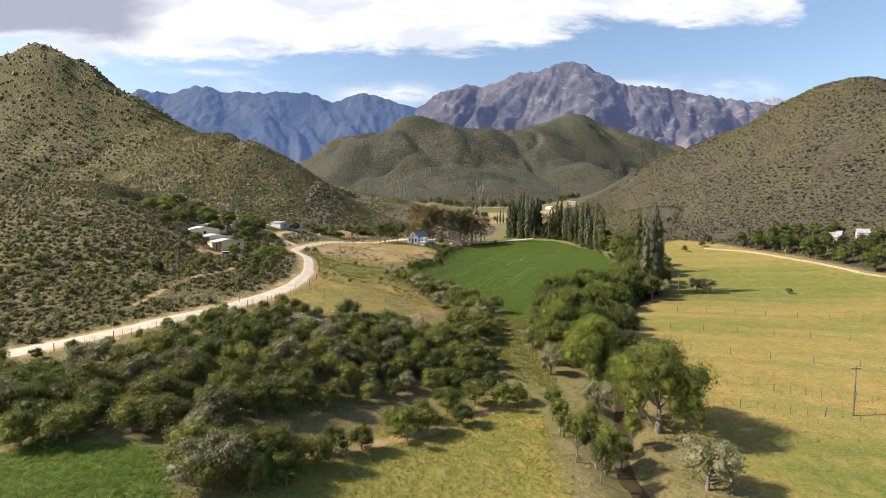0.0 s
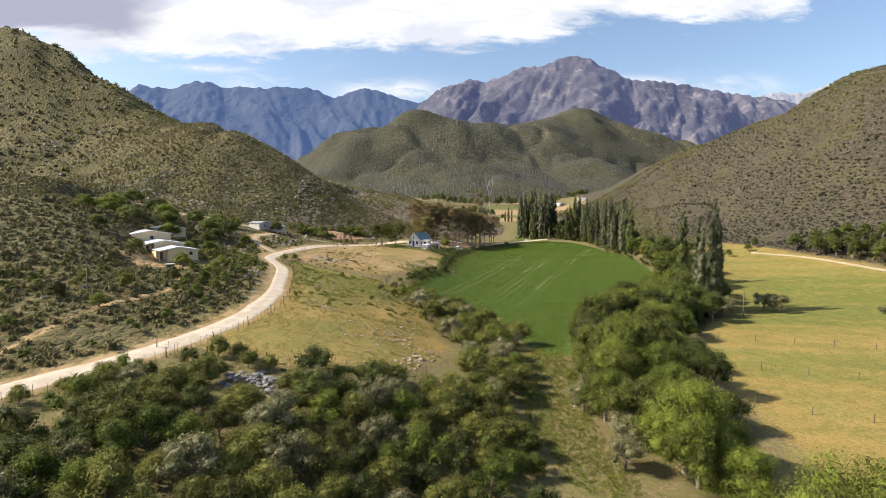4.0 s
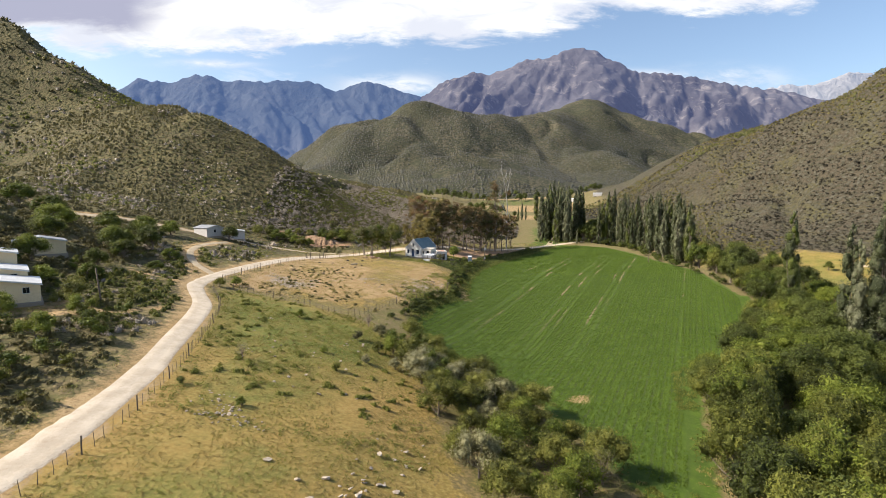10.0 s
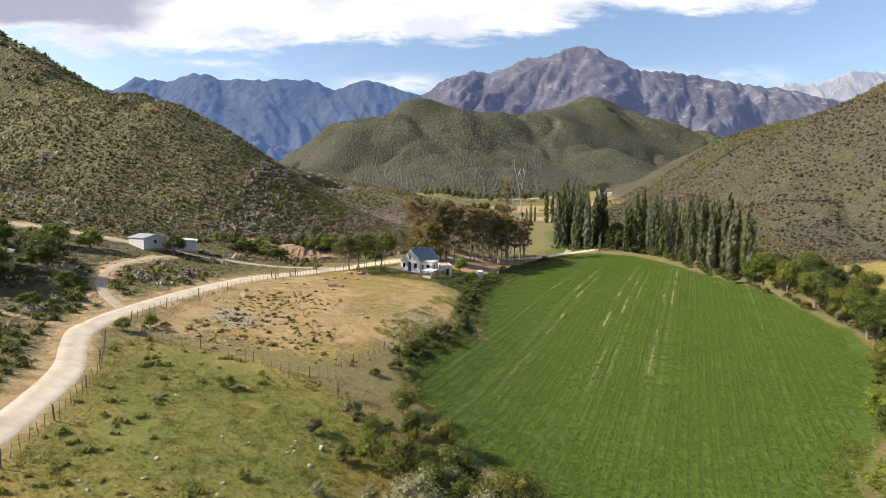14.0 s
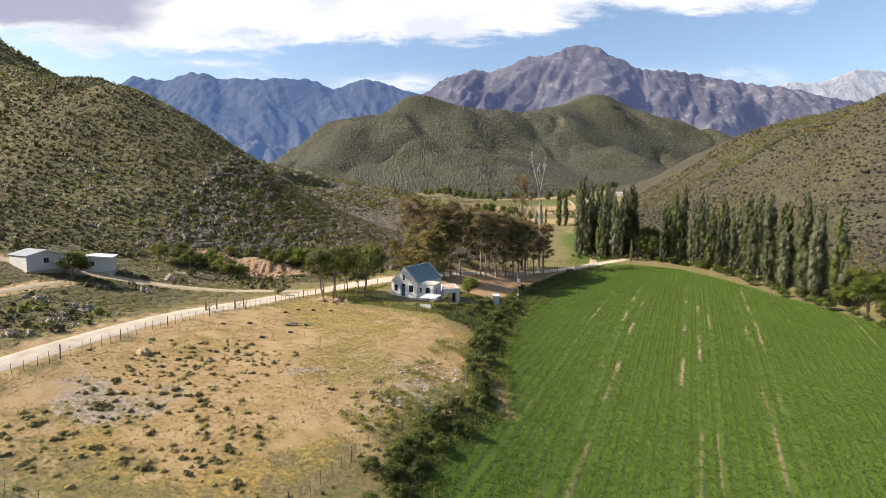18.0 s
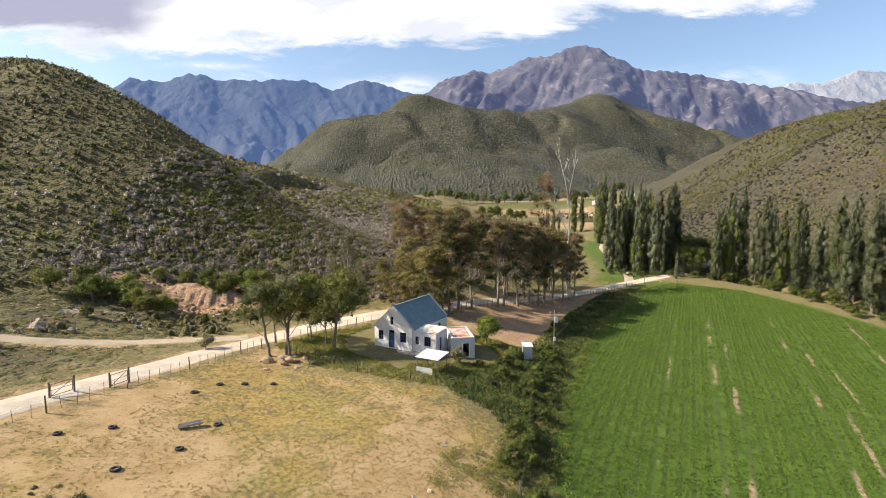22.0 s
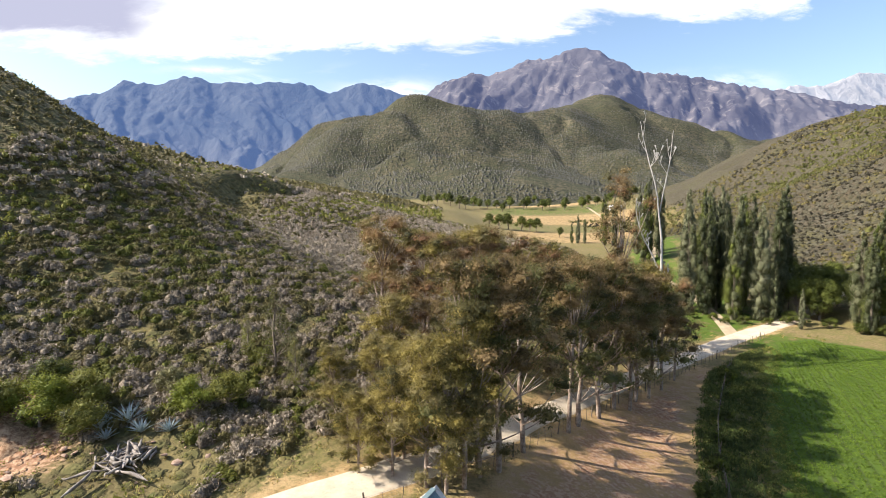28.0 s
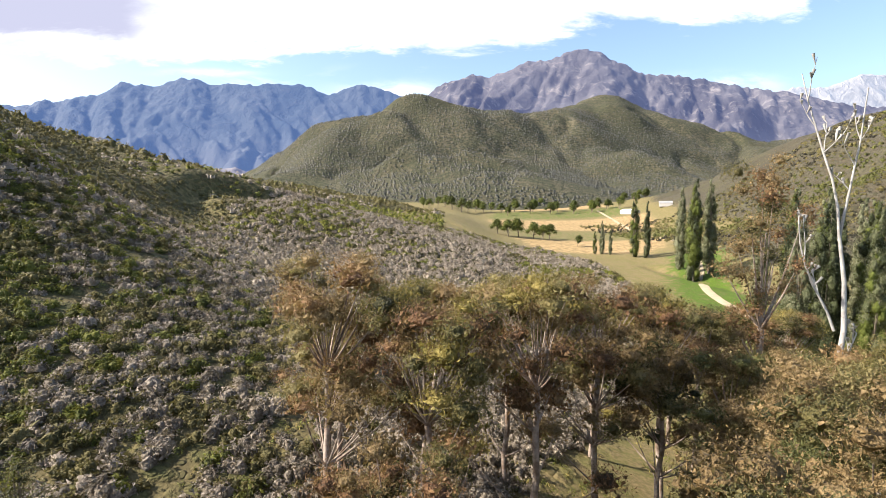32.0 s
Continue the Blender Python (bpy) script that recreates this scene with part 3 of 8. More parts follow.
far_me = mesh_of("backdrop_hill", np.stack([hx, hy, hz], -1).reshape(-1, 3), grid_faces(hx.shape[1], hx.shape[0]), far_hill_material(), True)
HILL_GRID = (hx, hy, hz)
tagged(new("backdrop_hill", far_me), "rounded scrub-covered hill closing the valley", "hill", kind="structure")


def mountain(name, crest, y0, depth, tones, seed, label, haze_glow, base=150.0, skew=1):
    m, g = material(name)
    p = place_of(g)
    n1, n2, n3 = g.noise(p, 0.0022, 5.0, 0.6), g.noise(p, 0.012, 7.0, 0.65, 1.0), g.noise(p, 0.06, 4.0, 0.7)
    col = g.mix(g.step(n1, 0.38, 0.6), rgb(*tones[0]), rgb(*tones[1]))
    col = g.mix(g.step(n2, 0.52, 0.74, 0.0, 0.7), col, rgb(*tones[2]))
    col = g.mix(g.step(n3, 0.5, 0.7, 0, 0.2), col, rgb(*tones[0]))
    # dry grassy foot slopes
    lift = g.add("ShaderNodeSeparateXYZ", {0: p}).outputs[2]
    col = g.mix(g.step(g.math("ADD", lift, g.math("MULTIPLY", n1, 420.0)), 760.0, 480.0, 0.0, 0.6), col, rgb(*tones[2]))
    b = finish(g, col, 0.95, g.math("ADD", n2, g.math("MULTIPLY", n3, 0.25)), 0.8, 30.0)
    # distance haze is painted on: the rock emits a faint blue
    b.inputs["Emission Color"].default_value, b.inputs["Emission Strength"].default_value = rgb(*haze_glow), 1.0
    xs = np.arange(crest[0][0], crest[-1][0], 12.0)
    ts = np.linspace(0, 1.25, 90)
    x, t = np.meshgrid(xs, ts)
    top = np.interp(xs, [c[0] for c in crest], [c[1] for c in crest])[None, :] - base
    front = np.clip(t, 0, 1) ** 1.15 - np.clip(t - 1, 0, 1) * 1.6
    warp = x + 0.55 * t * depth * np.sign(skew) + 320 * fractal(x, t * depth, 600, seed + 9, 3)
    ridge = np.abs(fractal(warp, t * depth * 0.45, 360, seed, 5) - 0.5) * 2
    crag = np.abs(fractal(warp * 1.1, t * depth * 0.6, 110, seed + 17, 4) - 0.5) * 2
    gap = np.clip(1.06 - t, 0, 1) ** 0.6 * np.clip(t * 4, 0, 1)
    z = base + top * front + (ridge - 0.30) * 460 * gap + (crag - 0.3) * 110 * gap + (fractal(x, t * depth, 60, seed + 4, 3) - 0.5) * 34 * np.clip(t * 3, 0, 1)
    y = y0 + t * depth
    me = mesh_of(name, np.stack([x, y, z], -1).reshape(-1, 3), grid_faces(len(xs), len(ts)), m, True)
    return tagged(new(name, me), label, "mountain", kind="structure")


# crest lines: x and height
WEST_CREST = [(-3900, 700), (-3100, 767), (-2962, 770), (-2584, 835), (-2365, 874), (-2244, 931), (-2029, 923), (-1713, 957), (-1519, 919), (-1282, 938), (-969, 910), (-813, 864), (-576, 929), (-420, 891), (-263, 836), (-100, 770), (200, 640), (600, 480)]
MAIN_CREST = [(-1300, 330), (-700, 560), (-263, 790), (-145, 852), (12, 955), (286, 986), (443, 1031), (677, 1095), (870, 1140), (988, 1180), (1060, 1160), (1146, 1100), (1304, 1015), (1501, 984), (1736, 965), (1933, 938), (2209, 906), (2420, 850), (2750, 800), (3300, 740), (4000, 700)]
EAST_CREST = [(1900, 800), (2209, 880), (2400, 920), (2640, 985), (2800, 975), (2960, 1005), (3120, 1072), (3330, 1060), (3700, 1150), (4300, 1000)]
# last colour of each range: its haze, added as emission
mountain("backdrop_mountain_west", WEST_CREST, 2900, 1000, [(0.018, 0.026, 0.032), (0.036, 0.042, 0.044), (0.068, 0.066, 0.062)], 61, "mountain range far behind the valley, blue from haze painted on as glow", (0.038, 0.066, 0.150))
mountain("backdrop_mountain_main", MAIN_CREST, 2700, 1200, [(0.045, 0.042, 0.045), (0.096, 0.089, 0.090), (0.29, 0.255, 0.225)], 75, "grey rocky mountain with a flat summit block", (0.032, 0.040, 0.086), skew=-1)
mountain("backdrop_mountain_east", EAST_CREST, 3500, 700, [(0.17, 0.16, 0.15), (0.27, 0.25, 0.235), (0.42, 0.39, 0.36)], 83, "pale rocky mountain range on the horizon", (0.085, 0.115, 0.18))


# ---- roads ----
def smooth_line(line, step=1.0):
    """The polyline rounded off and cut into even steps."""
    pts = [Vector((*p, 0)) for p in line]
    for _ in range(2):
        out = [pts[0]]
        for a, b in zip(pts[:-1], pts[1:]):
            out += [a.lerp(b, 0.25), a.lerp(b, 0.75)]
        pts = out + [pts[-1]]
    run, cut = 0.0, [pts[0]]
    for a, b in zip(pts[:-1], pts[1:]):
        d = (b - a).length
        while run + d >= step:
            a = a.lerp(b, (step - run) / d)
            d, run = (b - a).length, 0.0
            cut.append(a.copy())
        run += d
    return np.array([(p.x, p.y) for p in cut])


def strip(name, line, width, mat, label, lift=0.10, cols=9, seed=3, kind_name="road"):
    """A road draped on the ground, hollowed in its two ruts, with ragged verges."""
    c = smooth_line(line)
    d = np.gradient(c, axis=0)
    d /= np.linalg.norm(d, axis=1)[:, None]
    nrm = np.stack([d[:, 1], -d[:, 0]], 1)
    k = np.linspace(-1, 1, cols)
    w = width / 2 * (1 + 0.30 * (fractal(c[:, 0], c[:, 1], 7, seed) - 0.5))
    xy = c[:, None, :] + nrm[:, None, :] * (k[None, :, None] * w[:, None, None])
    z = height(xy[..., 0], xy[..., 1])
    z = np.minimum(z + lift, (z.mean(1) + lift + 0.12)[:, None])
    z = z - 0.05 * np.exp(-((np.abs(k) - 0.42) / 0.16) ** 2)[None, :] - 0.16 * (np.abs(k)[None, :] > 0.99)
    v = np.concatenate([xy, z[..., None]], -1).reshape(-1, 3)
    me = mesh_of(name, v, grid_faces(cols, len(c)), mat, True)
    uv = np.broadcast_to(np.abs(k)[None, :], (len(c), cols)).ravel()
    colour_layer(me, "across", uv, uv, uv)
    return tagged(new(name, me), label, kind_name, kind="structure")


def road_material(name, a, b, verge):
    m, g = material(name)
    p = place_of(g)
    k = g.add("ShaderNodeSeparateColor", {0: g.add("ShaderNodeAttribute", attribute_name="across").outputs["Color"]}).outputs[0]
    n2, n3, n4 = g.noise(p, 0.5, 5.0), g.noise(p, 3.0, 5.0, 0.65), g.noise(p, 16.0, 3.0)
    col = g.mix(g.step(g.math("ADD", n2, g.math("MULTIPLY", n3, 0.4)), 0.5, 0.9), rgb(*a), rgb(*b))
    mid = g.math("MULTIPLY", g.step(k, 0.25, 0.05), g.step(n3, 0.45, 0.7))
    col = g.mix(g.math("MULTIPLY", mid, 0.4), col, rgb(*verge))
    col = g.mix(g.step(g.math("ADD", k, g.math("MULTIPLY", g.math("SUBTRACT", n3, 0.5), 0.7)), 0.80, 1.02), col, rgb(*verge))
    finish(g, col, 0.95, g.math("ADD", n3, g.math("MULTIPLY", n4, 0.6)), 0.5, 0.06)
    return m


ROAD_MAT = road_material("pale_gravel", (0.44, 0.36, 0.265), (0.56, 0.475, 0.365), (0.30, 0.21, 0.125))
TRACK_MAT = road_material("worn_track", (0.33, 0.26, 0.17), (0.43, 0.345, 0.235), (0.21, 0.17, 0.085))
strip("road", ROAD, 4.3, ROAD_MAT, "pale gravel farm road winding through the valley")
strip("road_side", SIDE_TRACK, 2.9, TRACK_MAT, "two-rut dirt track in green grass", 0.07, 7, 8)
strip("road_west", WEST_TRACK, 3.2, TRACK_MAT, "washed-out dirt track joining the farm road", 0.07, 7, 12)
strip("road_east", EAST_TRACK, 2.6, TRACK_MAT, "dirt track along the foot of the eastern hill", 0.07, 7, 15)
strip("road_loop", LOOP_TRACK, 2.0, TRACK_MAT, "dirt track up to the cottages", 0.07, 7, 14)


# ---- the green field's plough lines ----
def tufts(rng, n, spread, size, tall, aspect=0.5, flat=0.6):
    """One plant as leaves in a dome: verts (n*3, 3)."""
    d = rng.normal(size=(n, 3))
    d[:, 2] = np.abs(d[:, 2]) * tall
    d /= np.linalg.norm(d, axis=1)[:, None]
    c = d * (spread * rng.uniform(0.62, 1.0, (n, 1)))
    c[:, 2] = np.maximum(c[:, 2] * tall, 0.02)
    nrm = d + flat * rng.normal(size=(n, 3))
    nrm /= np.linalg.norm(nrm, axis=1)[:, None]
    return leaves(rng, c, nrm, size * rng.uniform(0.6, 1.3, n), aspect)


def leaves(rng, c, nrm, s, aspect=0.55, axis_to=None):
    """Pointed leaves at c facing nrm, half-length s; axis_to: which way their length runs."""
    n = len(c)
    a = rng.normal(size=(n, 3)) if axis_to is None else axis_to + 0.35 * rng.normal(size=(n, 3))
    a -= nrm * np.sum(a * nrm, 1)[:, None]
    a /= np.linalg.norm(a, axis=1)[:, None] + 1e-9
    b = np.cross(nrm, a)
    s = np.broadcast_to(s, (n,))[:, None]
    w = s * aspect
    v = np.stack([c - a * s * 0.75 - b * w, c - a * s * 0.55 + b * w, c + a * s * 1.05], 1)
    return v.reshape(-1, 3)


def loose(v):
    """Separate leaves as a pair of verts and faces."""
    return v, np.arange(len(v)).reshape(-1, 3)


def pack(*pairs):
    vs, fs, n = [], [], 0
    for v, f in pairs:
        vs.append(v), fs.append(f + n)
        n += len(v)
    return np.concatenate(vs), np.concatenate(fs)


def spread_stuff(name, mat, xy, templates, scale, rng, label, category, zs=None):
    """One object of kind stuff: templates set down, turned and scaled at each place."""
    n = len(xy)
    pick = rng.integers(0, len(templates), n)
    turn = rng.uniform(0, 2 * np.pi, n)
    z = height(xy[:, 0], xy[:, 1]) if zs is None else zs
    out = []
    for k, (tv, tf) in enumerate(templates):
        i = np.nonzero(pick == k)[0]
        c, s = np.cos(turn[i])[:, None], np.sin(turn[i])[:, None]
        sc = scale[i][:, None]
        x = (tv[None, :, 0] * c - tv[None, :, 1] * s) * sc + xy[i, 0][:, None]
        y = (tv[None, :, 0] * s + tv[None, :, 1] * c) * sc + xy[i, 1][:, None]
        w = tv[None, :, 2] * sc + z[i][:, None]
        f = tf[None] + (np.arange(len(i)) * len(tv))[:, None, None]
        out.append((np.stack([x, y, w], -1).reshape(-1, 3), f.reshape(-1, 3)))
    v, f = pack(*out)
    return tagged(new(name, mesh_of(name, v, f, mat, True)), label, category, kind="stuff")


# ---- solid building blocks ----
def box(bm, x0, y0, z0, x1, y1, z1):
    v = [bm.verts.new(p) for p in ((x0, y0, z0), (x1, y0, z0), (x1, y1, z0), (x0, y1, z0), (x0, y0, z1), (x1, y0, z1), (x1, y1, z1), (x0, y1, z1))]
    for f in ((0, 3, 2, 1), (4, 5, 6, 7), (0, 1, 5, 4), (1, 2, 6, 5), (2, 3, 7, 6), (3, 0, 4, 7)):
        bm.faces.new([v[i] for i in f])
    return v


def solid(pts_lo, pts_hi, bm=None):
    """A prism between two rings of points."""
    bm = bm or bmesh.new()
    a, b = [bm.verts.new(p) for p in pts_lo], [bm.verts.new(p) for p in pts_hi]
    n = len(a)
    bm.faces.new(a[::-1]), bm.faces.new(b)
    for i in range(n):
        j = (i + 1) % n
        bm.faces.new((a[i], a[j], b[j], b[i]))
    bmesh.ops.recalc_face_normals(bm, faces=bm.faces)
    return bm


def block(x0, y0, z0, x1, y1, z1, bevel=0.0):
    bm = bmesh.new()
    box(bm, x0, y0, z0, x1, y1, z1)
    if bevel:
        bmesh.ops.bevel(bm, geom=list(bm.edges), offset=bevel, segments=2, affect="EDGES")
    return bm


def wall(length, tops, thick, holes, base=-0.6):
    """A wall along x from 0, in the x-z plane, with holes (x0, x1, z0, z1) cut through; tops: [(x, z), ...]."""
    xs = sorted({0.0, length, *[p[0] for p in tops], *[h[0] for h in holes], *[h[1] for h in holes]})
    bm = bmesh.new()

    def top(x):
        return float(np.interp(x, [p[0] for p in tops], [p[1] for p in tops]))

    for a, b in zip(xs[:-1], xs[1:]):
        m = (a + b) / 2
        cuts = sorted((h[2], h[3]) for h in holes if h[0] < m < h[1])
        z = base
        for lo, hi in cuts + [(None, None)]:
            if lo is None:
                za, zb = top(a), top(b)
            else:
                za = zb = lo
            if min(za, zb) - z > 0.005:
                solid([(a, 0, z), (b, 0, z), (b, thick, z), (a, thick, z)], [(a, 0, za), (b, 0, zb), (b, thick, zb), (a, thick, za)], bm)
            z = hi if hi is not None else z
    bmesh.ops.remove_doubles(bm, verts=bm.verts, dist=0.0005)
    return bm


def corrugated(x0, x1, y0, y1, z0, z1, pitch=0.15, amp=0.018, thick=0.012):
    """A ribbed sheet from (x0, y0, z0) up to y1, z1; ribs run up the slope."""
    n = max(2, int(abs(x1 - x0) / pitch * 4))
    xs = np.linspace(x0, x1, n + 1)
    rib = amp * np.cos(np.arange(n + 1) * math.pi / 2)
    bm = bmesh.new()
    lo = [(bm.verts.new((x, y0, z0 + r)), bm.verts.new((x, y1, z1 + r))) for x, r in zip(xs, rib)]
    hi = [(bm.verts.new((x, y0, z0 + r + thick)), bm.verts.new((x, y1, z1 + r + thick))) for x, r in zip(xs, rib)]
    for i in range(n):
        bm.faces.new((hi[i][0], hi[i + 1][0], hi[i + 1][1], hi[i][1]))
        bm.faces.new((lo[i][1], lo[i + 1][1], lo[i + 1][0], lo[i][0]))
    for k in (0, 1):
        for i in range(n):
            q = (lo[i][k], lo[i + 1][k], hi[i + 1][k], hi[i][k])
            bm.faces.new(q if k == 0 else q[::-1])
    return bm


def lime_material(name, tone, stain, patches=0.35):
    m, g = material(name)
    p = g.add("ShaderNodeTexCoord").outputs["Object"]
    n1, n2, n3 = g.noise(p, 0.8, 5.0), g.noise(p, 4.0, 6.0, 0.65), g.noise(p, 30.0, 3.0)
    col = g.mix(g.step(n2, 0.35, 0.7), rgb(*tone), rgb(*[c * 0.9 for c in tone]))
    col = g.mix(g.math("MULTIPLY", g.step(g.math("ADD", n1, g.math("MULTIPLY", n2, 0.5)), 0.82, 0.98), patches * 2), col, rgb(*stain))
    finish(g, col, 0.92, g.math("ADD", n2, g.math("MULTIPLY", n3, 0.4)), 0.4, 0.03)
    return m


LIME = lime_material("lime_wash", (0.76, 0.70, 0.63), (0.52, 0.38, 0.26), 0.42)
LIME_GREY = lime_material("weathered_lime_wash", (0.52, 0.49, 0.46), (0.40, 0.33, 0.27), 0.5)
CREAM = lime_material("cream_plaster", (0.74, 0.58, 0.36), (0.55, 0.40, 0.24), 0.3)
STONE = lime_material("terrace_stone", (0.34, 0.28, 0.22), (0.62, 0.58, 0.52), 0.5)
ROOF_GREEN = plain("painted_roof_iron", (0.13, 0.19, 0.21), (0.185, 0.245, 0.26), 1.2, 0.5, 0.2, 0.15)
ROOF_WHITE = plain("pale_roof_sheet", (0.52, 0.51, 0.50), (0.68, 0.67, 0.65), 0.8, 0.5, 0.2)
ROOF_GREY = plain("grey_roof_iron", (0.33, 0.33, 0.33), (0.45, 0.44, 0.43), 0.9, 0.5, 0.2, 0.3)
RUST = plain("rusted_iron", (0.30, 0.105, 0.05), (0.58, 0.45, 0.38), 0.9, 0.75, 0.3, 0.0, 3.0)
BLUE = plain("blue_paint", (0.045, 0.075, 0.16), (0.07, 0.11, 0.21), 2.0, 0.55, 0.2)
DARK = plain("dark_glass", (0.01, 0.012, 0.016), (0.02, 0.022, 0.028), 2.0, 0.08, 0.0)
GALV = plain("galvanised_sheet", (0.50, 0.51, 0.52), (0.62, 0.63, 0.64), 1.5, 0.4, 0.2, 0.5)
WOOD = plain("weathered_wood", (0.10, 0.075, 0.055), (0.19, 0.15, 0.115), 3.0, 0.9, 0.5)
PALE_WOOD = plain("sun_bleached_wood", (0.36, 0.31, 0.27), (0.52, 0.47, 0.42), 3.0, 0.9, 0.5)
RUBBER = plain("old_rubber", (0.02, 0.02, 0.02), (0.05, 0.048, 0.045), 4.0, 0.8, 0.3)
ROCK = plain("field_stone", (0.26, 0.20, 0.145), (0.46, 0.39, 0.31), 1.3, 0.95, 0.7)
ROCK_RED = plain("red_rubble", (0.27, 0.16, 0.11), (0.45, 0.33, 0.25), 1.3, 0.95, 0.7)
WIRE = plain("fence_wire", (0.20, 0.19, 0.18), (0.28, 0.27, 0.26), 2.0, 0.5, 0.0, 0.6)


def window(parent, x, z, w, h, y, frame_mat, cols=2, rows=2, sill=True, name="window"):
    """A sash window in a wall that faces -y: frame, bars, panes, sill."""
    t = 0.06
    bm = bmesh.new()
    for a in ((x, z, x + t, z + h), (x + w - t, z, x + w, z + h), (x + t, z, x + w - t, z + t), (x + t, z + h - t, x + w - t, z + h)):
        box(bm, a[0], y + 0.05, a[1], a[2], y + 0.13, a[3])
    fr = part(name, bm, frame_mat, parent, "blue-painted sash window" if frame_mat is BLUE else "")
    iw, ih = w - 2 * t, h - 2 * t
    for i in range(cols):
        for j in range(rows):
            x0, z0 = x + t + iw * i / cols + 0.012, z + t + ih * j / rows + 0.012
            part("pane", block(x0, y + 0.09, z0, x0 + iw / cols - 0.024, y + 0.098, z0 + ih / rows - 0.024), DARK, fr)
    bm = bmesh.new()
    for i in range(1, cols):
        box(bm, x + t + iw * i / cols - 0.012, y + 0.075, z + t, x + t + iw * i / cols + 0.012, y + 0.11, z + h - t)
    for j in range(1, rows):
        box(bm, x + t, y + 0.078, z + t + ih * j / rows - 0.012, x + w - t, y + 0.107, z + t + ih * j / rows + 0.012)
    if len(bm.verts):
        part("glazing_bar", bm, frame_mat, fr)
    else:
        bm.free()
    if sill:
        part("sill", block(x - 0.06, y - 0.07, z - 0.09, x + w + 0.06, y + 0.045, z - 0.004, 0.01), LIME, fr)
    return fr


def rotated(bm, m):
    bm.transform(m)
    return bm


# ---- the whitewashed farmhouse ----
def farmhouse():
    base = 14.75
    house = tagged(new("farmhouse"), "whitewashed gabled farmhouse with a blue-green iron roof beside the road", "house")
    house.matrix_basis = pose(-13.2, 245.75, base, 0, 0, -27)
    W, D, EV, RG = 5.9, 10.2, 2.85, 5.65
    h = W / 2
    front = [(0.65, 1.45, 1.0, 2.25), (2.3, 3.2, 0.02, 2.45), (4.05, 5.0, 0.95, 2.3), (2.55, 3.05, 3.15, 4.3)]
    part("wall", rotated(wall(W, [(0, EV), (h, RG), (W, EV)], 0.4, front), pose(-h, 0, 0)), LIME, house)
    part("wall", rotated(wall(W, [(0, EV), (h, RG), (W, EV)], 0.4, []), pose(-h, D - 0.4, 0)), LIME, house)
    part("wall", rotated(wall(D - 0.8, [(0, EV), (D - 0.8, EV)], 0.4, [(5.2, 6.0, 0.8, 2.2), (7.0, 7.8, 0.8, 2.2)]), pose(h, 0.4, 0, 0, 0, 90)), LIME, house)
    part("wall", rotated(wall(D - 0.8, [(0, EV), (D - 0.8, EV)], 0.4, []), pose(-h + 0.22, 0.4, 0, 0, 0, 90)), LIME, house)
    # two roof slopes between the raised gables
    for side in (1, -1):
        bm = corrugated(-D / 2 + 0.30, D / 2 - 0.30, 0, h + 0.22, 0, -(RG - EV) * (h + 0.22) / h, 0.2, 0.016)
        part("roof", rotated(bm, pose(0, D / 2, RG + 0.06, 0, 0, -90 if side > 0 else 90)), ROOF_GREEN, house, "faded blue-green corrugated iron slope")
    part("ridge_cap", rotated(block(-0.16, 0.3, 0, 0.16, D - 0.3, 0.05, 0.015), pose(0, 0, RG + 0.06)), ROOF_GREEN, house)
    for y in (-0.02, D - 0.34):
        for side in (1, -1):
            lo = [(0, y, RG + 0.02), (side * (h + 0.06), y, EV - 0.05), (side * (h + 0.06), y + 0.34, EV - 0.05), (0, y + 0.34, RG + 0.02)]
            part("gable_coping", solid(lo, [(p[0], p[1], p[2] + 0.11) for p in lo]), LIME_GREY, house, "thin weathered gable coping")
    part("gable_top", block(-0.13, -0.02, RG + 0.08, 0.13, 0.24, RG + 0.34, 0.03), STONE, house, "small worn stone cap")
    # front openings
    fw = window(house, -h + 0.65, 1.0, 0.8, 1.25, 0.02, BLUE, 2, 3)
    window(house, -h + 4.05, 0.95, 0.95, 1.35, 0.02, BLUE, 2, 3)
    window(house, -h + 2.55, 3.15, 0.5, 1.15, 0.06, LIME_GREY, 1, 2, False, "loft_hatch")
    dr = part("door", block(-h + 2.38, 0.16, 0.03, -h + 3.12, 0.22, 1.95), BLUE, house, "blue panelled front door with a fanlight")
    for zz in (0.2, 1.1):
        part("door_panel", block(-h + 2.5, 0.145, zz, -h + 3.0, 0.158, zz + 0.7, 0.01), BLUE, dr)
    part("fanlight", block(-h + 2.4, 0.17, 2.0, -h + 3.1, 0.19, 2.4), DARK, dr)
    bm = bmesh.new()
    box(bm, -h + 2.3, 0.1, 0.02, -h + 2.37, 0.26, 2.45), box(bm, -h + 3.13, 0.1, 0.02, -h + 3.2, 0.26, 2.45), box(bm, -h + 2.37, 0.1, 2.38, -h + 3.13, 0.26, 2.45)
    part("door_frame", bm, BLUE, dr)
    # side windows
    side = part("shutter", rotated(block(0, 0, 0, 0.78, 0.06, 1.38), pose(h - 0.09, 5.61, 0.81, 0, 0, 90)), BLUE, house, "closed blue shutter")
    part("shutter", rotated(block(0, 0, 0, 0.78, 0.06, 1.38), pose(h - 0.09, 7.41, 0.81, 0, 0, 90)), BLUE, house, "closed blue shutter")
    # flat-roofed front addition
    x0, x1, y0, y1, t = h + 0.004, 6.35, 0.35, 3.5, 2.62
    fl = [(0.25, 0.85, 0.85, 1.95), (1.65, 2.6, 0.8, 2.05)]
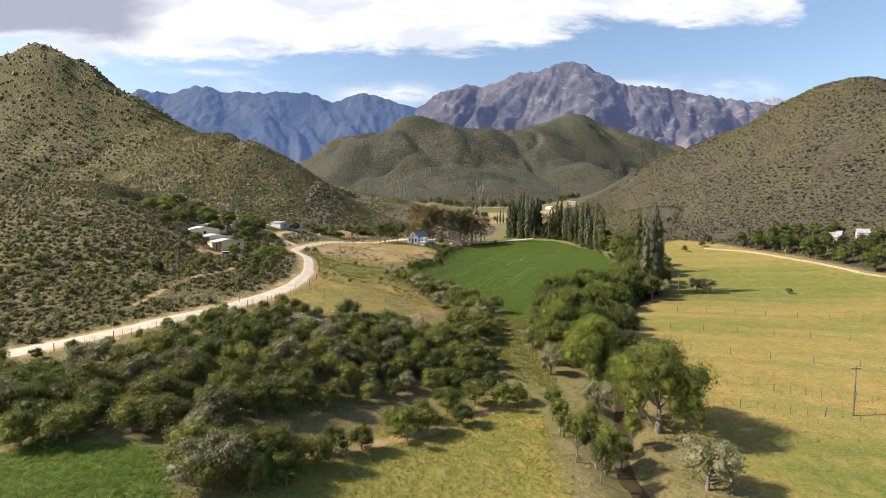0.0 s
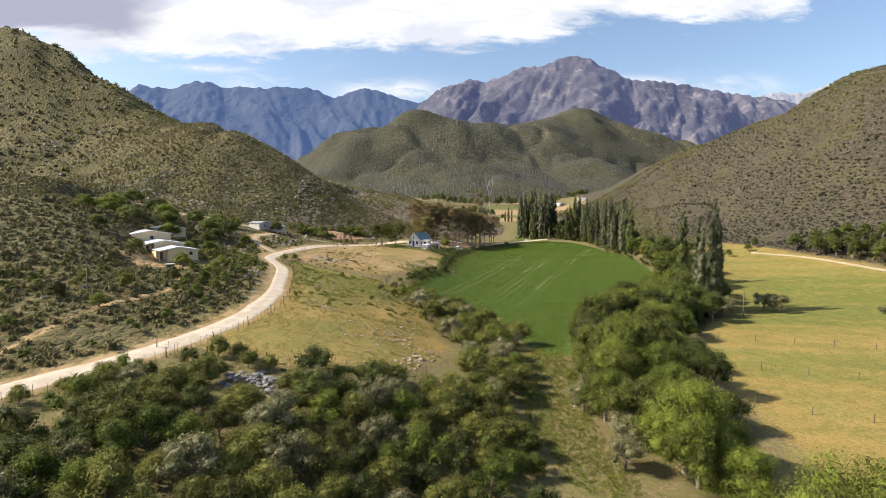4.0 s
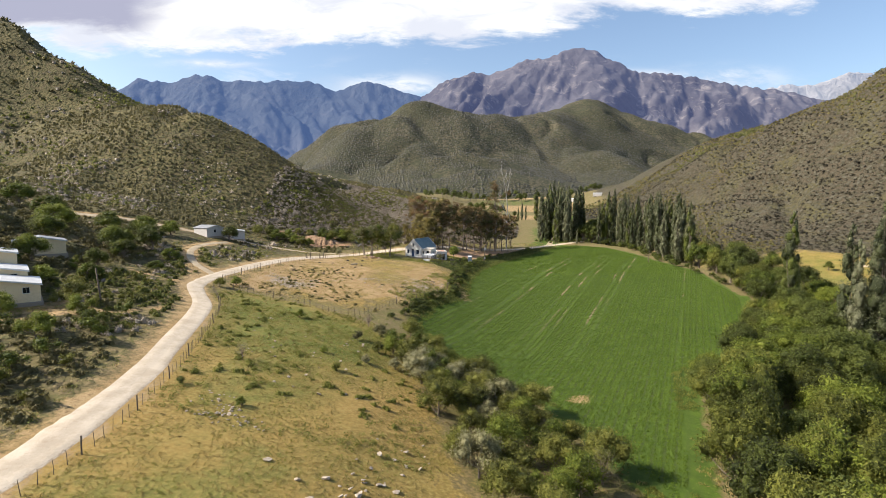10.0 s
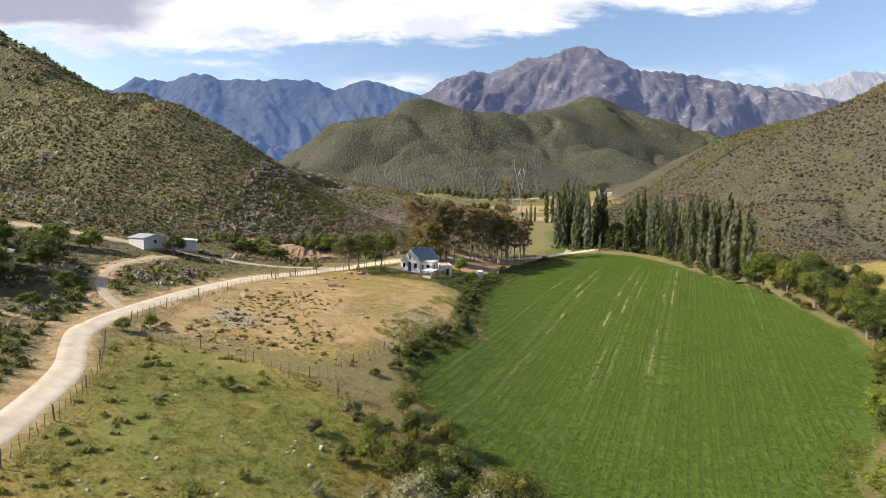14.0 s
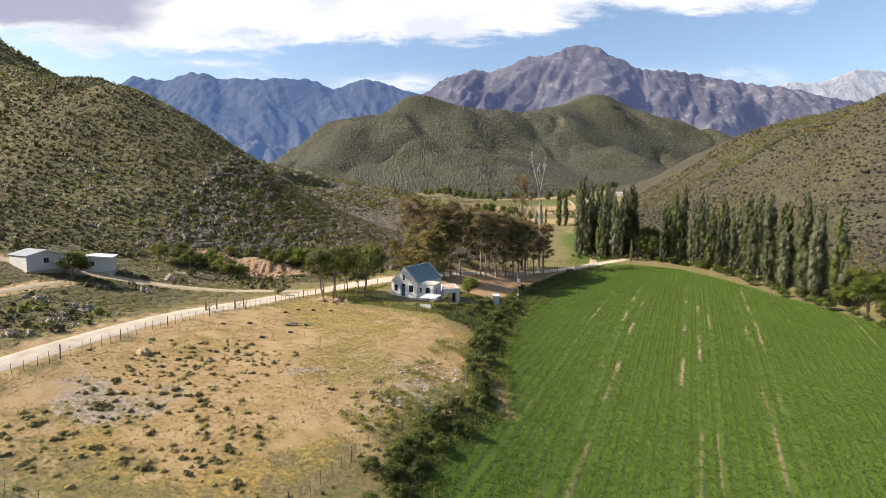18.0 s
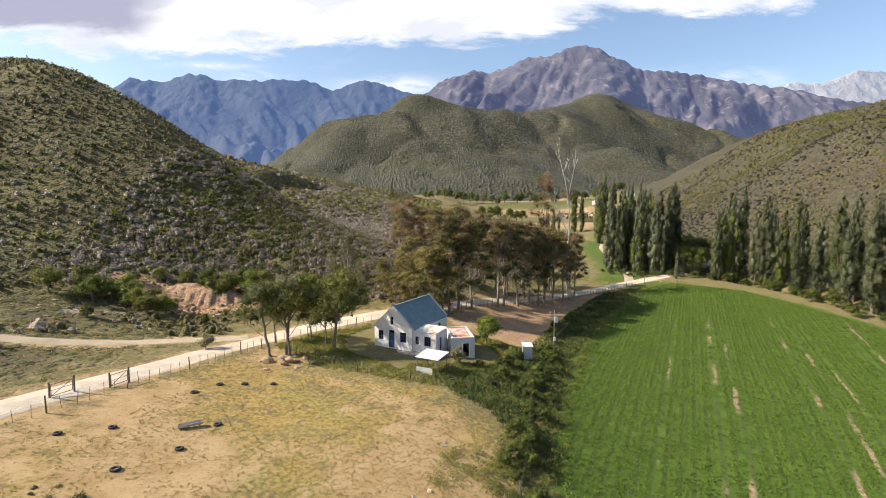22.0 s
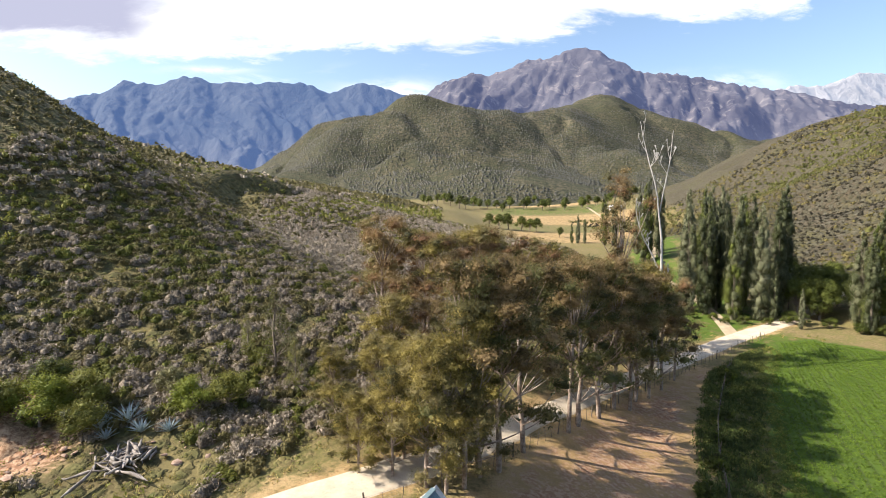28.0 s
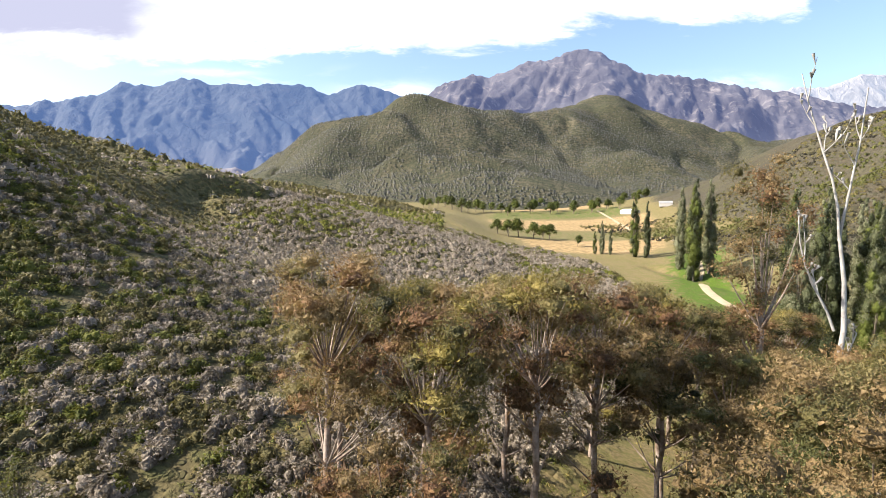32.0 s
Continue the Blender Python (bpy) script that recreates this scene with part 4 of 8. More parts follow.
    part("addition_wall", rotated(wall(x1 - x0, [(0, t), (x1 - x0, t)], 0.3, fl), pose(x0, y0, 0)), LIME, house)
    part("addition_wall", rotated(wall(y1 - y0 - 0.3, [(0, t), (y1 - y0 - 0.3, t)], 0.3, [(0.7, 1.35, 0.0, 1.9)]), pose(x1, y0 + 0.3, 0, 0, 0, 90)), LIME, house)
    part("addition_wall", rotated(wall(x1 - x0 - 0.3, [(0, t), (x1 - x0 - 0.3, t)], 0.3, []), pose(x0, y1 - 0.3, 0)), LIME, house)
    window(house, x0 + 0.25, 0.85, 0.6, 1.1, y0, LIME_GREY, 2, 3)
    window(house, x0 + 1.65, 0.8, 0.95, 1.25, y0, BLUE, 3, 4)
    part("addition_door", rotated(block(0, 0, 0, 0.63, 0.05, 1.88), pose(x1 - 0.1, y0 + 1.01, 0.01, 0, 0, 90)), BLUE, house, "narrow blue side door")
    part("addition_roof", rotated(corrugated(-0.08, x1 - x0 + 0.1, -0.1, y1 - y0 + 0.02, 0.0, 0.22, 0.2, 0.014), pose(x0, y0, t + 0.03)), lime_material("limewashed_iron", (0.66, 0.60, 0.50), (0.42, 0.25, 0.15), 0.7), house, "low iron roof painted pale")
    # raised terrace in front
    ring = [(-h - 0.9, -0.02), (-h - 0.7, -0.9), (2.0, -1.45), (x1 + 0.9, -1.15), (x1 + 0.9, 2.2), (x1 + 0.01, 2.2), (x1 + 0.01, 0.33), (h + 0.01, 0.33), (h + 0.01, -0.02)]
    part("terrace", solid([(a, b, -1.3) for a, b in ring], [(a, b, -0.05) for a, b in ring]), STONE, house, "raised stone terrace with a worn earth top")
    part("step", block(-0.7, -1.75, -0.9, 0.7, -1.28, -0.35, 0.02), STONE, house)
    return house


farmhouse()


def store_room():
    s = tagged(new("store_room"), "grey-plastered store room with a rusted iron roof", "outbuilding")
    s.matrix_basis = pose(-5.4, 244.1, 13.95, 0, 0, 8)
    W, D, T = 3.1, 6.1, 2.65
    part("wall", wall(W, [(0, T), (W, T)], 0.28, [(1.55, 2.35, 0.02, 1.85)]), LIME_GREY, s)
    part("wall", rotated(wall(W, [(0, T), (W, T)], 0.28, []), pose(0, D - 0.28, 0)), LIME_GREY, s)
    part("wall", rotated(wall(D - 0.56, [(0, T), (D - 0.56, T)], 0.28, []), pose(W, 0.28, 0, 0, 0, 90)), LIME_GREY, s)
    part("wall", rotated(wall(D - 0.56, [(0, T), (D - 0.56, T)], 0.28, []), pose(0.28, 0.28, 0, 0, 0, 90)), LIME, s)
    for i in range(3):
        for j in range(2):
            bm = corrugated(0.30 + j * 1.26, 1.58 + j * 1.26, 0.3 + i * 1.8, 2.2 + i * 1.8 - 0.05 * j, T - 0.28 + i * 0.02 + j * 0.015, T - 0.22 + i * 0.05 + j * 0.02, 0.15, 0.018)
            part("roof_sheet", bm, RUST, s, "red-rusted corrugated sheet")
    bm = bmesh.new()
    box(bm, 1.47, -0.03, 0.0, 1.55, 0.2, 1.92), box(bm, 2.35, -0.03, 0.0, 2.43, 0.2, 1.92), box(bm, 1.55, -0.03, 1.85, 2.35, 0.2, 1.92)
    part("door_frame", bm, LIME, s)


store_room()


def canopy():
    c = tagged(new("canopy"), "small white sheet-metal shelter on thin posts below the terrace", "shelter")
    c.matrix_basis = pose(-9.8, 237.3, ground_z(-8.6, 238.2), 0, 0, -28)
    part("roof", rotated(corrugated(0, 3.1, 0, 2.9, 0, 0.28, 0.15, 0.012), pose(0, 0, 1.75)), ROOF_WHITE, c)
    for x in (0.2, 1.5, 2.9):
        for y in (0.25, 2.6):
            part("post", block(x - 0.035, y - 0.035, -0.9, x + 0.035, y + 0.035, 1.76 + 0.1 * y, 0.005), WOOD, c)
    part("side_sheet", corrugated(0.15, 2.3, 0.16, 0.165, -0.15, 0.62, 0.15, 0.01), GALV, c, "galvanised sheet closing the front")


canopy()


def outhouse():
    o = tagged(new("outhouse"), "narrow grey sheet-metal privy beside the ditch", "outhouse")
    x, y = 5.1, 247.8
    o.matrix_basis = pose(x, y, ground_z(x, y) - 0.05, 0, 0, 4)
    part("wall", corrugated(-0.6, 0.6, -0.55, -0.545, 0, 2.15, 0.1, 0.01), GALV, o)
    part("wall", block(-0.6, -0.53, 0, -0.57, 0.6, 2.3), GALV, o)
    part("wall", block(0.57, -0.53, 0, 0.6, 0.6, 2.3), GALV, o)
    part("wall", block(-0.57, 0.57, 0, 0.57, 0.6, 2.3), GALV, o)
    part("roof", rotated(corrugated(-0.7, 0.7, -0.75, 0.75, 0, 0.22, 0.1, 0.01), pose(0, 0, 2.2)), ROOF_WHITE, o)
    for dx in (-0.66, 0.66):
        part("post", block(dx - 0.04, -0.66, -0.2, dx + 0.04, -0.58, 2.35), WOOD, o)


outhouse()


# ---- cottages on the western bank ----
def cottage(x, y, rz, w, d, label, roof=ROOF_WHITE, body=CREAM, eave=2.35, rise=0.75, porch=True):
    c = tagged(new("cottage"), label, "cottage", group="cottages on the bank")
    z = min(ground_z(x + a, y + b) for a in (-2, 2) for b in (-2, 2))
    c.matrix_basis = pose(x, y, z + 0.35, 0, 0, rz)
    h = w / 2
    px = 1.9 if porch else 0.0
    a = px - h

    def top(q):
        return eave + rise * (1 - abs(q) / h)

    L = h - a
    win = [(L - 1.9, L - 1.1, 1.15, 2.0)] if porch else [(L / 2 - 0.4, L / 2 + 0.4, 1.0, 1.9)]
    tops = [(0, top(a)), (-a, eave + rise), (L, eave)]
    part("wall", rotated(wall(L, tops, 0.22, win, -1.2), pose(a, -d / 2, 0)), body, c)
    part("wall", rotated(wall(w, [(0, eave), (h, eave + rise), (w, eave)], 0.22, [], -1.2), pose(-h, d / 2 - 0.22, 0)), body, c)
    part("wall", rotated(wall(d - 0.44, [(0, eave), (d - 0.44, eave)], 0.22, [], -1.2), pose(h, -d / 2 + 0.22, 0, 0, 0, 90)), body, c)
    if porch:
        part("wall", rotated(wall(2.3, [(0, top(a)), (2.3, top(a))], 0.2, [], -1.2), pose(a + 0.2, -d / 2 + 0.22, 0, 0, 0, 90)), body, c)
        part("wall", rotated(wall(px, [(0, eave), (px, top(a))], 0.2, [(0.55, 1.35, 0.02, 1.95)], -1.2), pose(-h, -d / 2 + 2.3, 0)), body, c, "recessed cream porch wall")
        part("door", block(-h + 0.57, -d / 2 + 2.38, 0.03, -h + 1.33, -d / 2 + 2.43, 1.93), WOOD, c, "brown plank door")
        part("porch_post", block(-h + 0.1, -d / 2 + 0.15, -1.2, -h + 0.22, -d / 2 + 0.27, eave - 0.01), CREAM, c)
        part("wall", rotated(wall(d - 2.74, [(0, eave), (d - 2.74, eave)], 0.22, [], -1.2), pose(-h + 0.22, -d / 2 + 2.52, 0, 0, 0, 90)), body, c)
    else:
        part("wall", rotated(wall(d - 0.44, [(0, eave), (d - 0.44, eave)], 0.22, [], -1.2), pose(-h + 0.22, -d / 2 + 0.22, 0, 0, 0, 90)), body, c)
    wx = win[0]
    window(c, a + wx[0], wx[2], wx[1] - wx[0], wx[3] - wx[2], -d / 2, LIME_GREY, 2, 1, False)
    for side in (1, -1):
        bm = corrugated(-d / 2 - 0.35, d / 2 + 0.35, 0, h + 0.22, 0, -rise * (h + 0.22) / h, 0.25, 0.015)
        part("roof", rotated(bm, pose(0, 0, eave + rise + 0.06, 0, 0, -90 if side > 0 else 90)), roof, c)
        lo = [(0, -d / 2 - 0.37, eave + rise - 0.09), (side * (h + 0.22), -d / 2 - 0.37, eave - 0.16 - rise * 0.22 / h), (side * (h + 0.22), -d / 2 - 0.34, eave - 0.16 - rise * 0.22 / h), (0, -d / 2 - 0.34, eave + rise - 0.09)]
        part("fascia", solid(lo, [(p[0], p[1], p[2] + 0.17) for p in lo]), ROOF_WHITE, c)
    part("slab", block(-h - 0.3, -d / 2 - 0.5, -1.3, h + 0.22, d / 2, -0.02), STONE, c)
    return c


cottage(-62.1, 148.3, 40, 8.0, 7.5, "cream plastered cottage with a pale low-pitched roof and a porch")
cottage(-67.7, 152.9, 41, 8.2, 7.5, "cream plastered cottage with a pale roof, middle of the row")
cottage(-73.4, 157.9, 41, 8.4, 7.0, "cream cottage half hidden by a dark bush", porch=False)
cottage(-77.5, 174.5, 40, 7.5, 6.5, "grey-roofed cottage among dark trees", ROOF_GREY, porch=False)
cottage(-75.8, 193.5, 35, 5.0, 5.0, "small cream cottage with a grey roof under trees", ROOF_GREY, porch=False)
cottage(-71.0, 228.0, 62, 5.4, 5.5, "grey cottage wing with a bare gable", ROOF_GREY, LIME_GREY, porch=False)
cottage(-67.0, 235.5, 25, 6.0, 5.0, "pale flat-roofed cottage behind a round bush", ROOF_WHITE, LIME_GREY, 2.4, 0.35, porch=False)


def water_tank(x, y):
    t = tagged(new("water_tank"), "low round dark water tank beside the cottage yard", "water tank")
    t.matrix_basis = at(x, y)
    bm = bmesh.new()
    bmesh.ops.create_cone(bm, cap_ends=True, segments=20, radius1=0.9, radius2=0.86, depth=1.1, matrix=pose(0, 0, 0.5))
    part("tank", bm, RUBBER, t)
    bm = bmesh.new()
    bmesh.ops.create_cone(bm, cap_ends=True, segments=20, radius1=0.94, radius2=0.94, depth=0.08, matrix=pose(0, 0, 1.07))
    part("rim", bm, PALE_WOOD, t)


water_tank(-57.5, 137.5)


def far_farm(x, y, rz, w, d, roof, label):
    f = tagged(new("farm_building"), label, "farm building", group="far farm buildings")
    f.matrix_basis = pose(x, y, ground_z(x, y), 0, 0, rz)
    part("wall", rotated(wall(w, [(0, 2.6), (w / 2, 3.9), (w, 2.6)], 0.3, [(w / 2 - 0.6, w / 2 + 0.6, 0.8, 2.0)]), pose(-w / 2, -d / 2, 0)), LIME_GREY, f)
    part("wall", rotated(wall(w, [(0, 2.6), (w / 2, 3.9), (w, 2.6)], 0.3, []), pose(-w / 2, d / 2 - 0.3, 0)), LIME_GREY, f)
    for s in (1, -1):
        part("wall", block(min(s * w / 2, s * (w / 2 - 0.3)), -d / 2 + 0.3, -0.6, max(s * w / 2, s * (w / 2 - 0.3)), d / 2 - 0.3, 2.6), LIME_GREY, f)
        bm = corrugated(-d / 2 - 0.3, d / 2 + 0.3, 0, w / 2 + 0.3, 0, -1.3 * (w / 2 + 0.3) / (w / 2), 0.4, 0.015)
        part("roof", rotated(bm, pose(0, 0, 3.96, 0, 0, -90 if s > 0 else 90)), roof, f)
    part("door", block(-0.55, -d / 2 + 0.05, 0.82, 0.55, -d / 2 + 0.1, 1.98), DARK, f)


far_farm(164, 212, 40, 3.0, 4.0, ROOF_GREY, "small white farm shed beyond the eastern fields")
far_farm(171, 207, 60, 3.0, 4, ROOF_GREY, "white farm building against the eastern hillside")
far_farm(150, 700, 20, 9, 14, ROOF_WHITE, "white farm building at the head of the valley")
far_farm(176, 690, 70, 7, 10, ROOF_GREY, "grey-roofed farm building at the head of the valley")


# ---- fences ----
def tube_mesh(name, pts, radius, mat, sides=5):
    """A tube along points; radius one number or one for each point."""
    pts = np.asarray(pts, float)
    r = np.broadcast_to(np.asarray(radius, float), (len(pts),))
    d = np.gradient(pts, axis=0)
    d /= np.linalg.norm(d, axis=1)[:, None] + 1e-9
    ref = np.where(np.abs(d[:, 2:3]) > 0.9, [[1.0, 0, 0]], [[0, 0, 1.0]])
    a = np.cross(d, ref)
    a /= np.linalg.norm(a, axis=1)[:, None]
    b = np.cross(d, a)
    th = np.arange(sides) * 2 * math.pi / sides
    v = pts[:, None, :] + r[:, None, None] * (np.cos(th)[None, :, None] * a[:, None, :] + np.sin(th)[None, :, None] * b[:, None, :])
    i = np.arange(len(pts) - 1)[:, None] * sides
    j = np.arange(sides)[None, :]
    k = (j + 1) % sides
    return v.reshape(-1, 3), np.stack([i + j, i + k, i + sides + k, i + sides + j], -1).reshape(-1, 4)


def joined(name, tubes, mat, smooth=True):
    vs, fs, n = [], [], 0
    for v, f in tubes:
        vs.append(v), fs.append(f + n)
        n += len(v)
    return mesh_of(name, np.concatenate(vs), np.concatenate(fs), mat, smooth)


def post_mesh(name, r, h, mat, seed):
    rng = np.random.default_rng(seed)
    zs = np.linspace(-0.3, h, 4)
    pts = np.stack([rng.normal(0, 0.012, 4), rng.normal(0, 0.012, 4), zs], 1)
    pts = np.concatenate([pts, pts[-1:] + [[0, 0, 0.01]]])
    v, f = tube_mesh(name, pts, [r * 1.1, r, r * 0.95, r * 0.9, 0.002], mat, 6)
    return mesh_of(name, v, f, mat, False)


POST, DROPPER = [post_mesh("post", 0.065, 1.42, WOOD, s) for s in (1, 2)], [post_mesh("dropper", 0.026, 1.22, WOOD, s) for s in (3, 4, 5)]


def fence(line, gap, every, label, seed, wires=(0.3, 0.65, 0.95, 1.18)):
    """Wire fence: straining posts, thin droppers between them, strands of wire."""
    rng = np.random.default_rng(seed)
    c = smooth_line(line, gap)
    f = tagged(new("fence"), label, "fence")
    z = height(c[:, 0], c[:, 1])
    for i, (x, y) in enumerate(c):
        main = i % every == 0
        me = POST[i // every % 2] if main else DROPPER[int(rng.integers(0, 3))]
        m = pose(x + rng.normal(0, 0.05), y + rng.normal(0, 0.05), z[i], rng.normal(0, 3), rng.normal(0, 3), rng.uniform(0, 360)) @ Matrix.Scale(rng.uniform(0.9, 1.1), 4)
        piece("post" if main else "dropper", me, f, m)
    for w in wires:
        sag = np.stack([c[:, 0], c[:, 1], z + w], 1)
        v, q = tube_mesh("wire", sag, 0.006, WIRE, 3)
        piece("wire", mesh_of("wire", v, q, WIRE), f)
    return f


EDGE = np.array(smooth_line(ROAD, 1.0))
_d = np.gradient(EDGE, axis=0)
_d /= np.linalg.norm(_d, axis=1)[:, None]
EAST_VERGE = EDGE + np.stack([_d[:, 1], -_d[:, 0]], 1) * 3.3


def along(lo, hi, pts=EAST_VERGE):
    return [tuple(p) for p in pts if lo <= p[1] <= hi][::4]


fence(along(74, 176), 1.25, 6, "weathered post and wire fence along the gravel road", 1)
fence(along(183, 244), 1.25, 6, "post and wire fence between the road and the dry paddock", 2)
fence(along(244, 262), 1.3, 6, "post and wire fence past the farmhouse", 3)
fence(along(263, 318), 1.3, 6, "post and wire fence under the gum trees", 4)
fence([(-44, 179.5), (-36, 179.2), (-27, 177), (-21.5, 175), (-19, 177.5), (-16, 183.5), (-13, 189.5), (-9.5, 195.8), (-4, 202), (-2.0, 211), (1.2, 222), (3.0, 233)], 1.3, 6, "wire fence round the dry paddock", 5)
fence([(-27, 243.5), (-21, 238.5), (-14, 235), (-6, 233.8), (1, 235)], 1.3, 5, "wire fence below the farmhouse garden", 6)
fence([(5.6, 252), (10, 255.6), (14.5, 266), (19.5, 278), (30, 296), (37, 306)], 1.4, 5, "wire fence between the yard and the ditch", 7)
fence([(-39, 99), (-30, 97), (-20, 98.5), (-10, 103), (-3, 107)], 1.5, 5, "old wire fence at the foot of the pasture", 8)
fence([(33, 88), (46, 83), (60, 78), (80, 72), (100, 66)], 2.2, 5, "wire fence across the eastern field", 9, (0.4, 0.8, 1.15))
fence([(34, 77), (50, 72.5), (62, 70), (82, 63)], 2.2, 5, "second wire fence across the eastern field", 10, (0.4, 0.8, 1.15))
for k, (a, b) in enumerate((((48, 122), (130, 92)), ((58, 140), (150, 110)), ((44, 104), (125, 74)))):
    fence([a, b], 7.0, 1, "line of lone stakes in the hay field", 20 + k, (0.9,))


# ---- poles ----
def pole(x, y, h, lean, label, arm=True, box_=False, rz=0.0):
    p = tagged(new("utility_pole"), label, "utility pole", group="power poles")
    p.matrix_basis = pose(x, y, ground_z(x, y), 0, lean, rz)
    v, f = tube_mesh("mast", [(0, 0, -0.6), (0, 0, h * 0.5), (0, 0, h), (0, 0, h + 0.01)], [0.13, 0.115, 0.095, 0.01], WOOD, 8)
    piece("mast", mesh_of("mast", v, f, WOOD, True), p)
    if arm:
        part("crossarm", block(-0.75, -0.05, h - 0.55, 0.75, 0.05, h - 0.43), WOOD, p)
        for dx in (-0.65, 0.0, 0.65):
            bm = bmesh.new()
            bmesh.ops.create_cone(bm, cap_ends=True, segments=8, radius1=0.05, radius2=0.03, depth=0.18, matrix=pose(dx, 0, h - 0.34))
            part("insulator", bm, GALV, p)
    if box_:
        part("transformer", block(-0.05, -0.38, h - 1.9, 0.5, 0.05, h - 1.05, 0.05), GALV, p, "grey metal transformer box")
        part("meter_box", block(-0.15, -0.3, 1.1, 0.2, -0.12, 1.7, 0.02), ROOF_WHITE, p)
    return p


pole(59.7, 71.9, 7.4, 0, "tall wooden power pole in the hay field")
pole(75.5, 161.0, 6.8, 0, "wooden power pole beside the round bush", False)
pole(10.6, 256.1, 5.9, 0, "power pole with a transformer box in the yard", True, True)
pole(-58.6, 114.4, 5.6, 0, "wooden pole in the scrub above the road", False)
pole(-52.6, 153.8, 5.0, -6, "leaning wooden pole by the road bend", False)
pole(69.2, 262, 3.4, 0, "thin pole standing in the lucerne", False)
pole(69, 341, 7.5, 0, "power pole beside the poplar row")
pole(16.0, 64.0, 4.5, 0, "thin pole beside the stream crossing", False)


# ---- trees ----
BARK = plain("grey_bark", (0.13, 0.10, 0.075), (0.24, 0.20, 0.16), 2.0, 0.95, 0.8)
BARK_PALE = plain("gum_bark", (0.16, 0.11, 0.08), (0.38, 0.31, 0.26), 0.9, 0.85, 0.5, 0.0, 4.0)
BARK_DEAD = plain("silvered_dead_wood", (0.27, 0.25, 0.23), (0.42, 0.395, 0.37), 1.4, 0.9, 0.4)
LEAF_THICKET = leaf("olive_thicket_leaf", [(0.046, 0.050, 0.007), (0.088, 0.094, 0.012), (0.138, 0.141, 0.022), (0.187, 0.185, 0.037)], 0.26)
LEAF_SAGE = leaf("grey_green_leaf", [(0.092, 0.088, 0.037), (0.145, 0.136, 0.058), (0.202, 0.189, 0.088), (0.255, 0.235, 0.123)], 0.22)
LEAF_FRESH = leaf("fresh_green_leaf", [(0.042, 0.064, 0.007), (0.080, 0.110, 0.011), (0.130, 0.158, 0.018), (0.179, 0.207, 0.027)], 0.28)
LEAF_DARK = leaf("dark_tree_leaf", [(0.028, 0.038, 0.007), (0.052, 0.067, 0.010), (0.080, 0.097, 0.015), (0.107, 0.125, 0.023)], 0.25)
LEAF_WILLOW = leaf("willow_leaf", [(0.034, 0.046, 0.007), (0.073, 0.084, 0.010), (0.118, 0.128, 0.018), (0.162, 0.164, 0.028)], 0.28)
LEAF_POPLAR = leaf("poplar_leaf", [(0.026, 0.036, 0.013), (0.054, 0.065, 0.023), (0.092, 0.102, 0.046), (0.174, 0.174, 0.101)], 0.2, gloss=0.4)
LEAF_GUM = leaf("gum_leaf", [(0.058, 0.058, 0.021), (0.109, 0.097, 0.034), (0.171, 0.141, 0.051), (0.239, 0.194, 0.083)], 0.3)
LEAF_GUM_RED = leaf("rusty_gum_leaf", [(0.098, 0.065, 0.031), (0.180, 0.090, 0.046), (0.246, 0.133, 0.061), (0.287, 0.198, 0.092)], 0.3)
LEAF_GUM_GOLD = leaf("yellow_gum_leaf", [(0.092, 0.086, 0.021), (0.174, 0.141, 0.032), (0.258, 0.202, 0.048), (0.331, 0.264, 0.088)], 0.3)
LEAF_GUM_BROWN = leaf("brown_gum_leaf", [(0.081, 0.056, 0.025), (0.142, 0.095, 0.040), (0.204, 0.135, 0.059), (0.261, 0.184, 0.089)], 0.3)
LEAF_GUM_DARK = leaf("shaded_gum_leaf", [(0.037, 0.045, 0.017), (0.065, 0.073, 0.024), (0.098, 0.100, 0.032), (0.135, 0.129, 0.043)], 0.25)


def ball():
    """A rounded lump: verts (42, 3) and 80 faces."""
    bm = bmesh.new()
    bmesh.ops.create_icosphere(bm, subdivisions=2, radius=1.0)
    v, f = np.array([p.co[:] for p in bm.verts]), np.array([[p.index for p in q.verts] for q in bm.faces])
    bm.free()
    return v, f


BALL = ball()


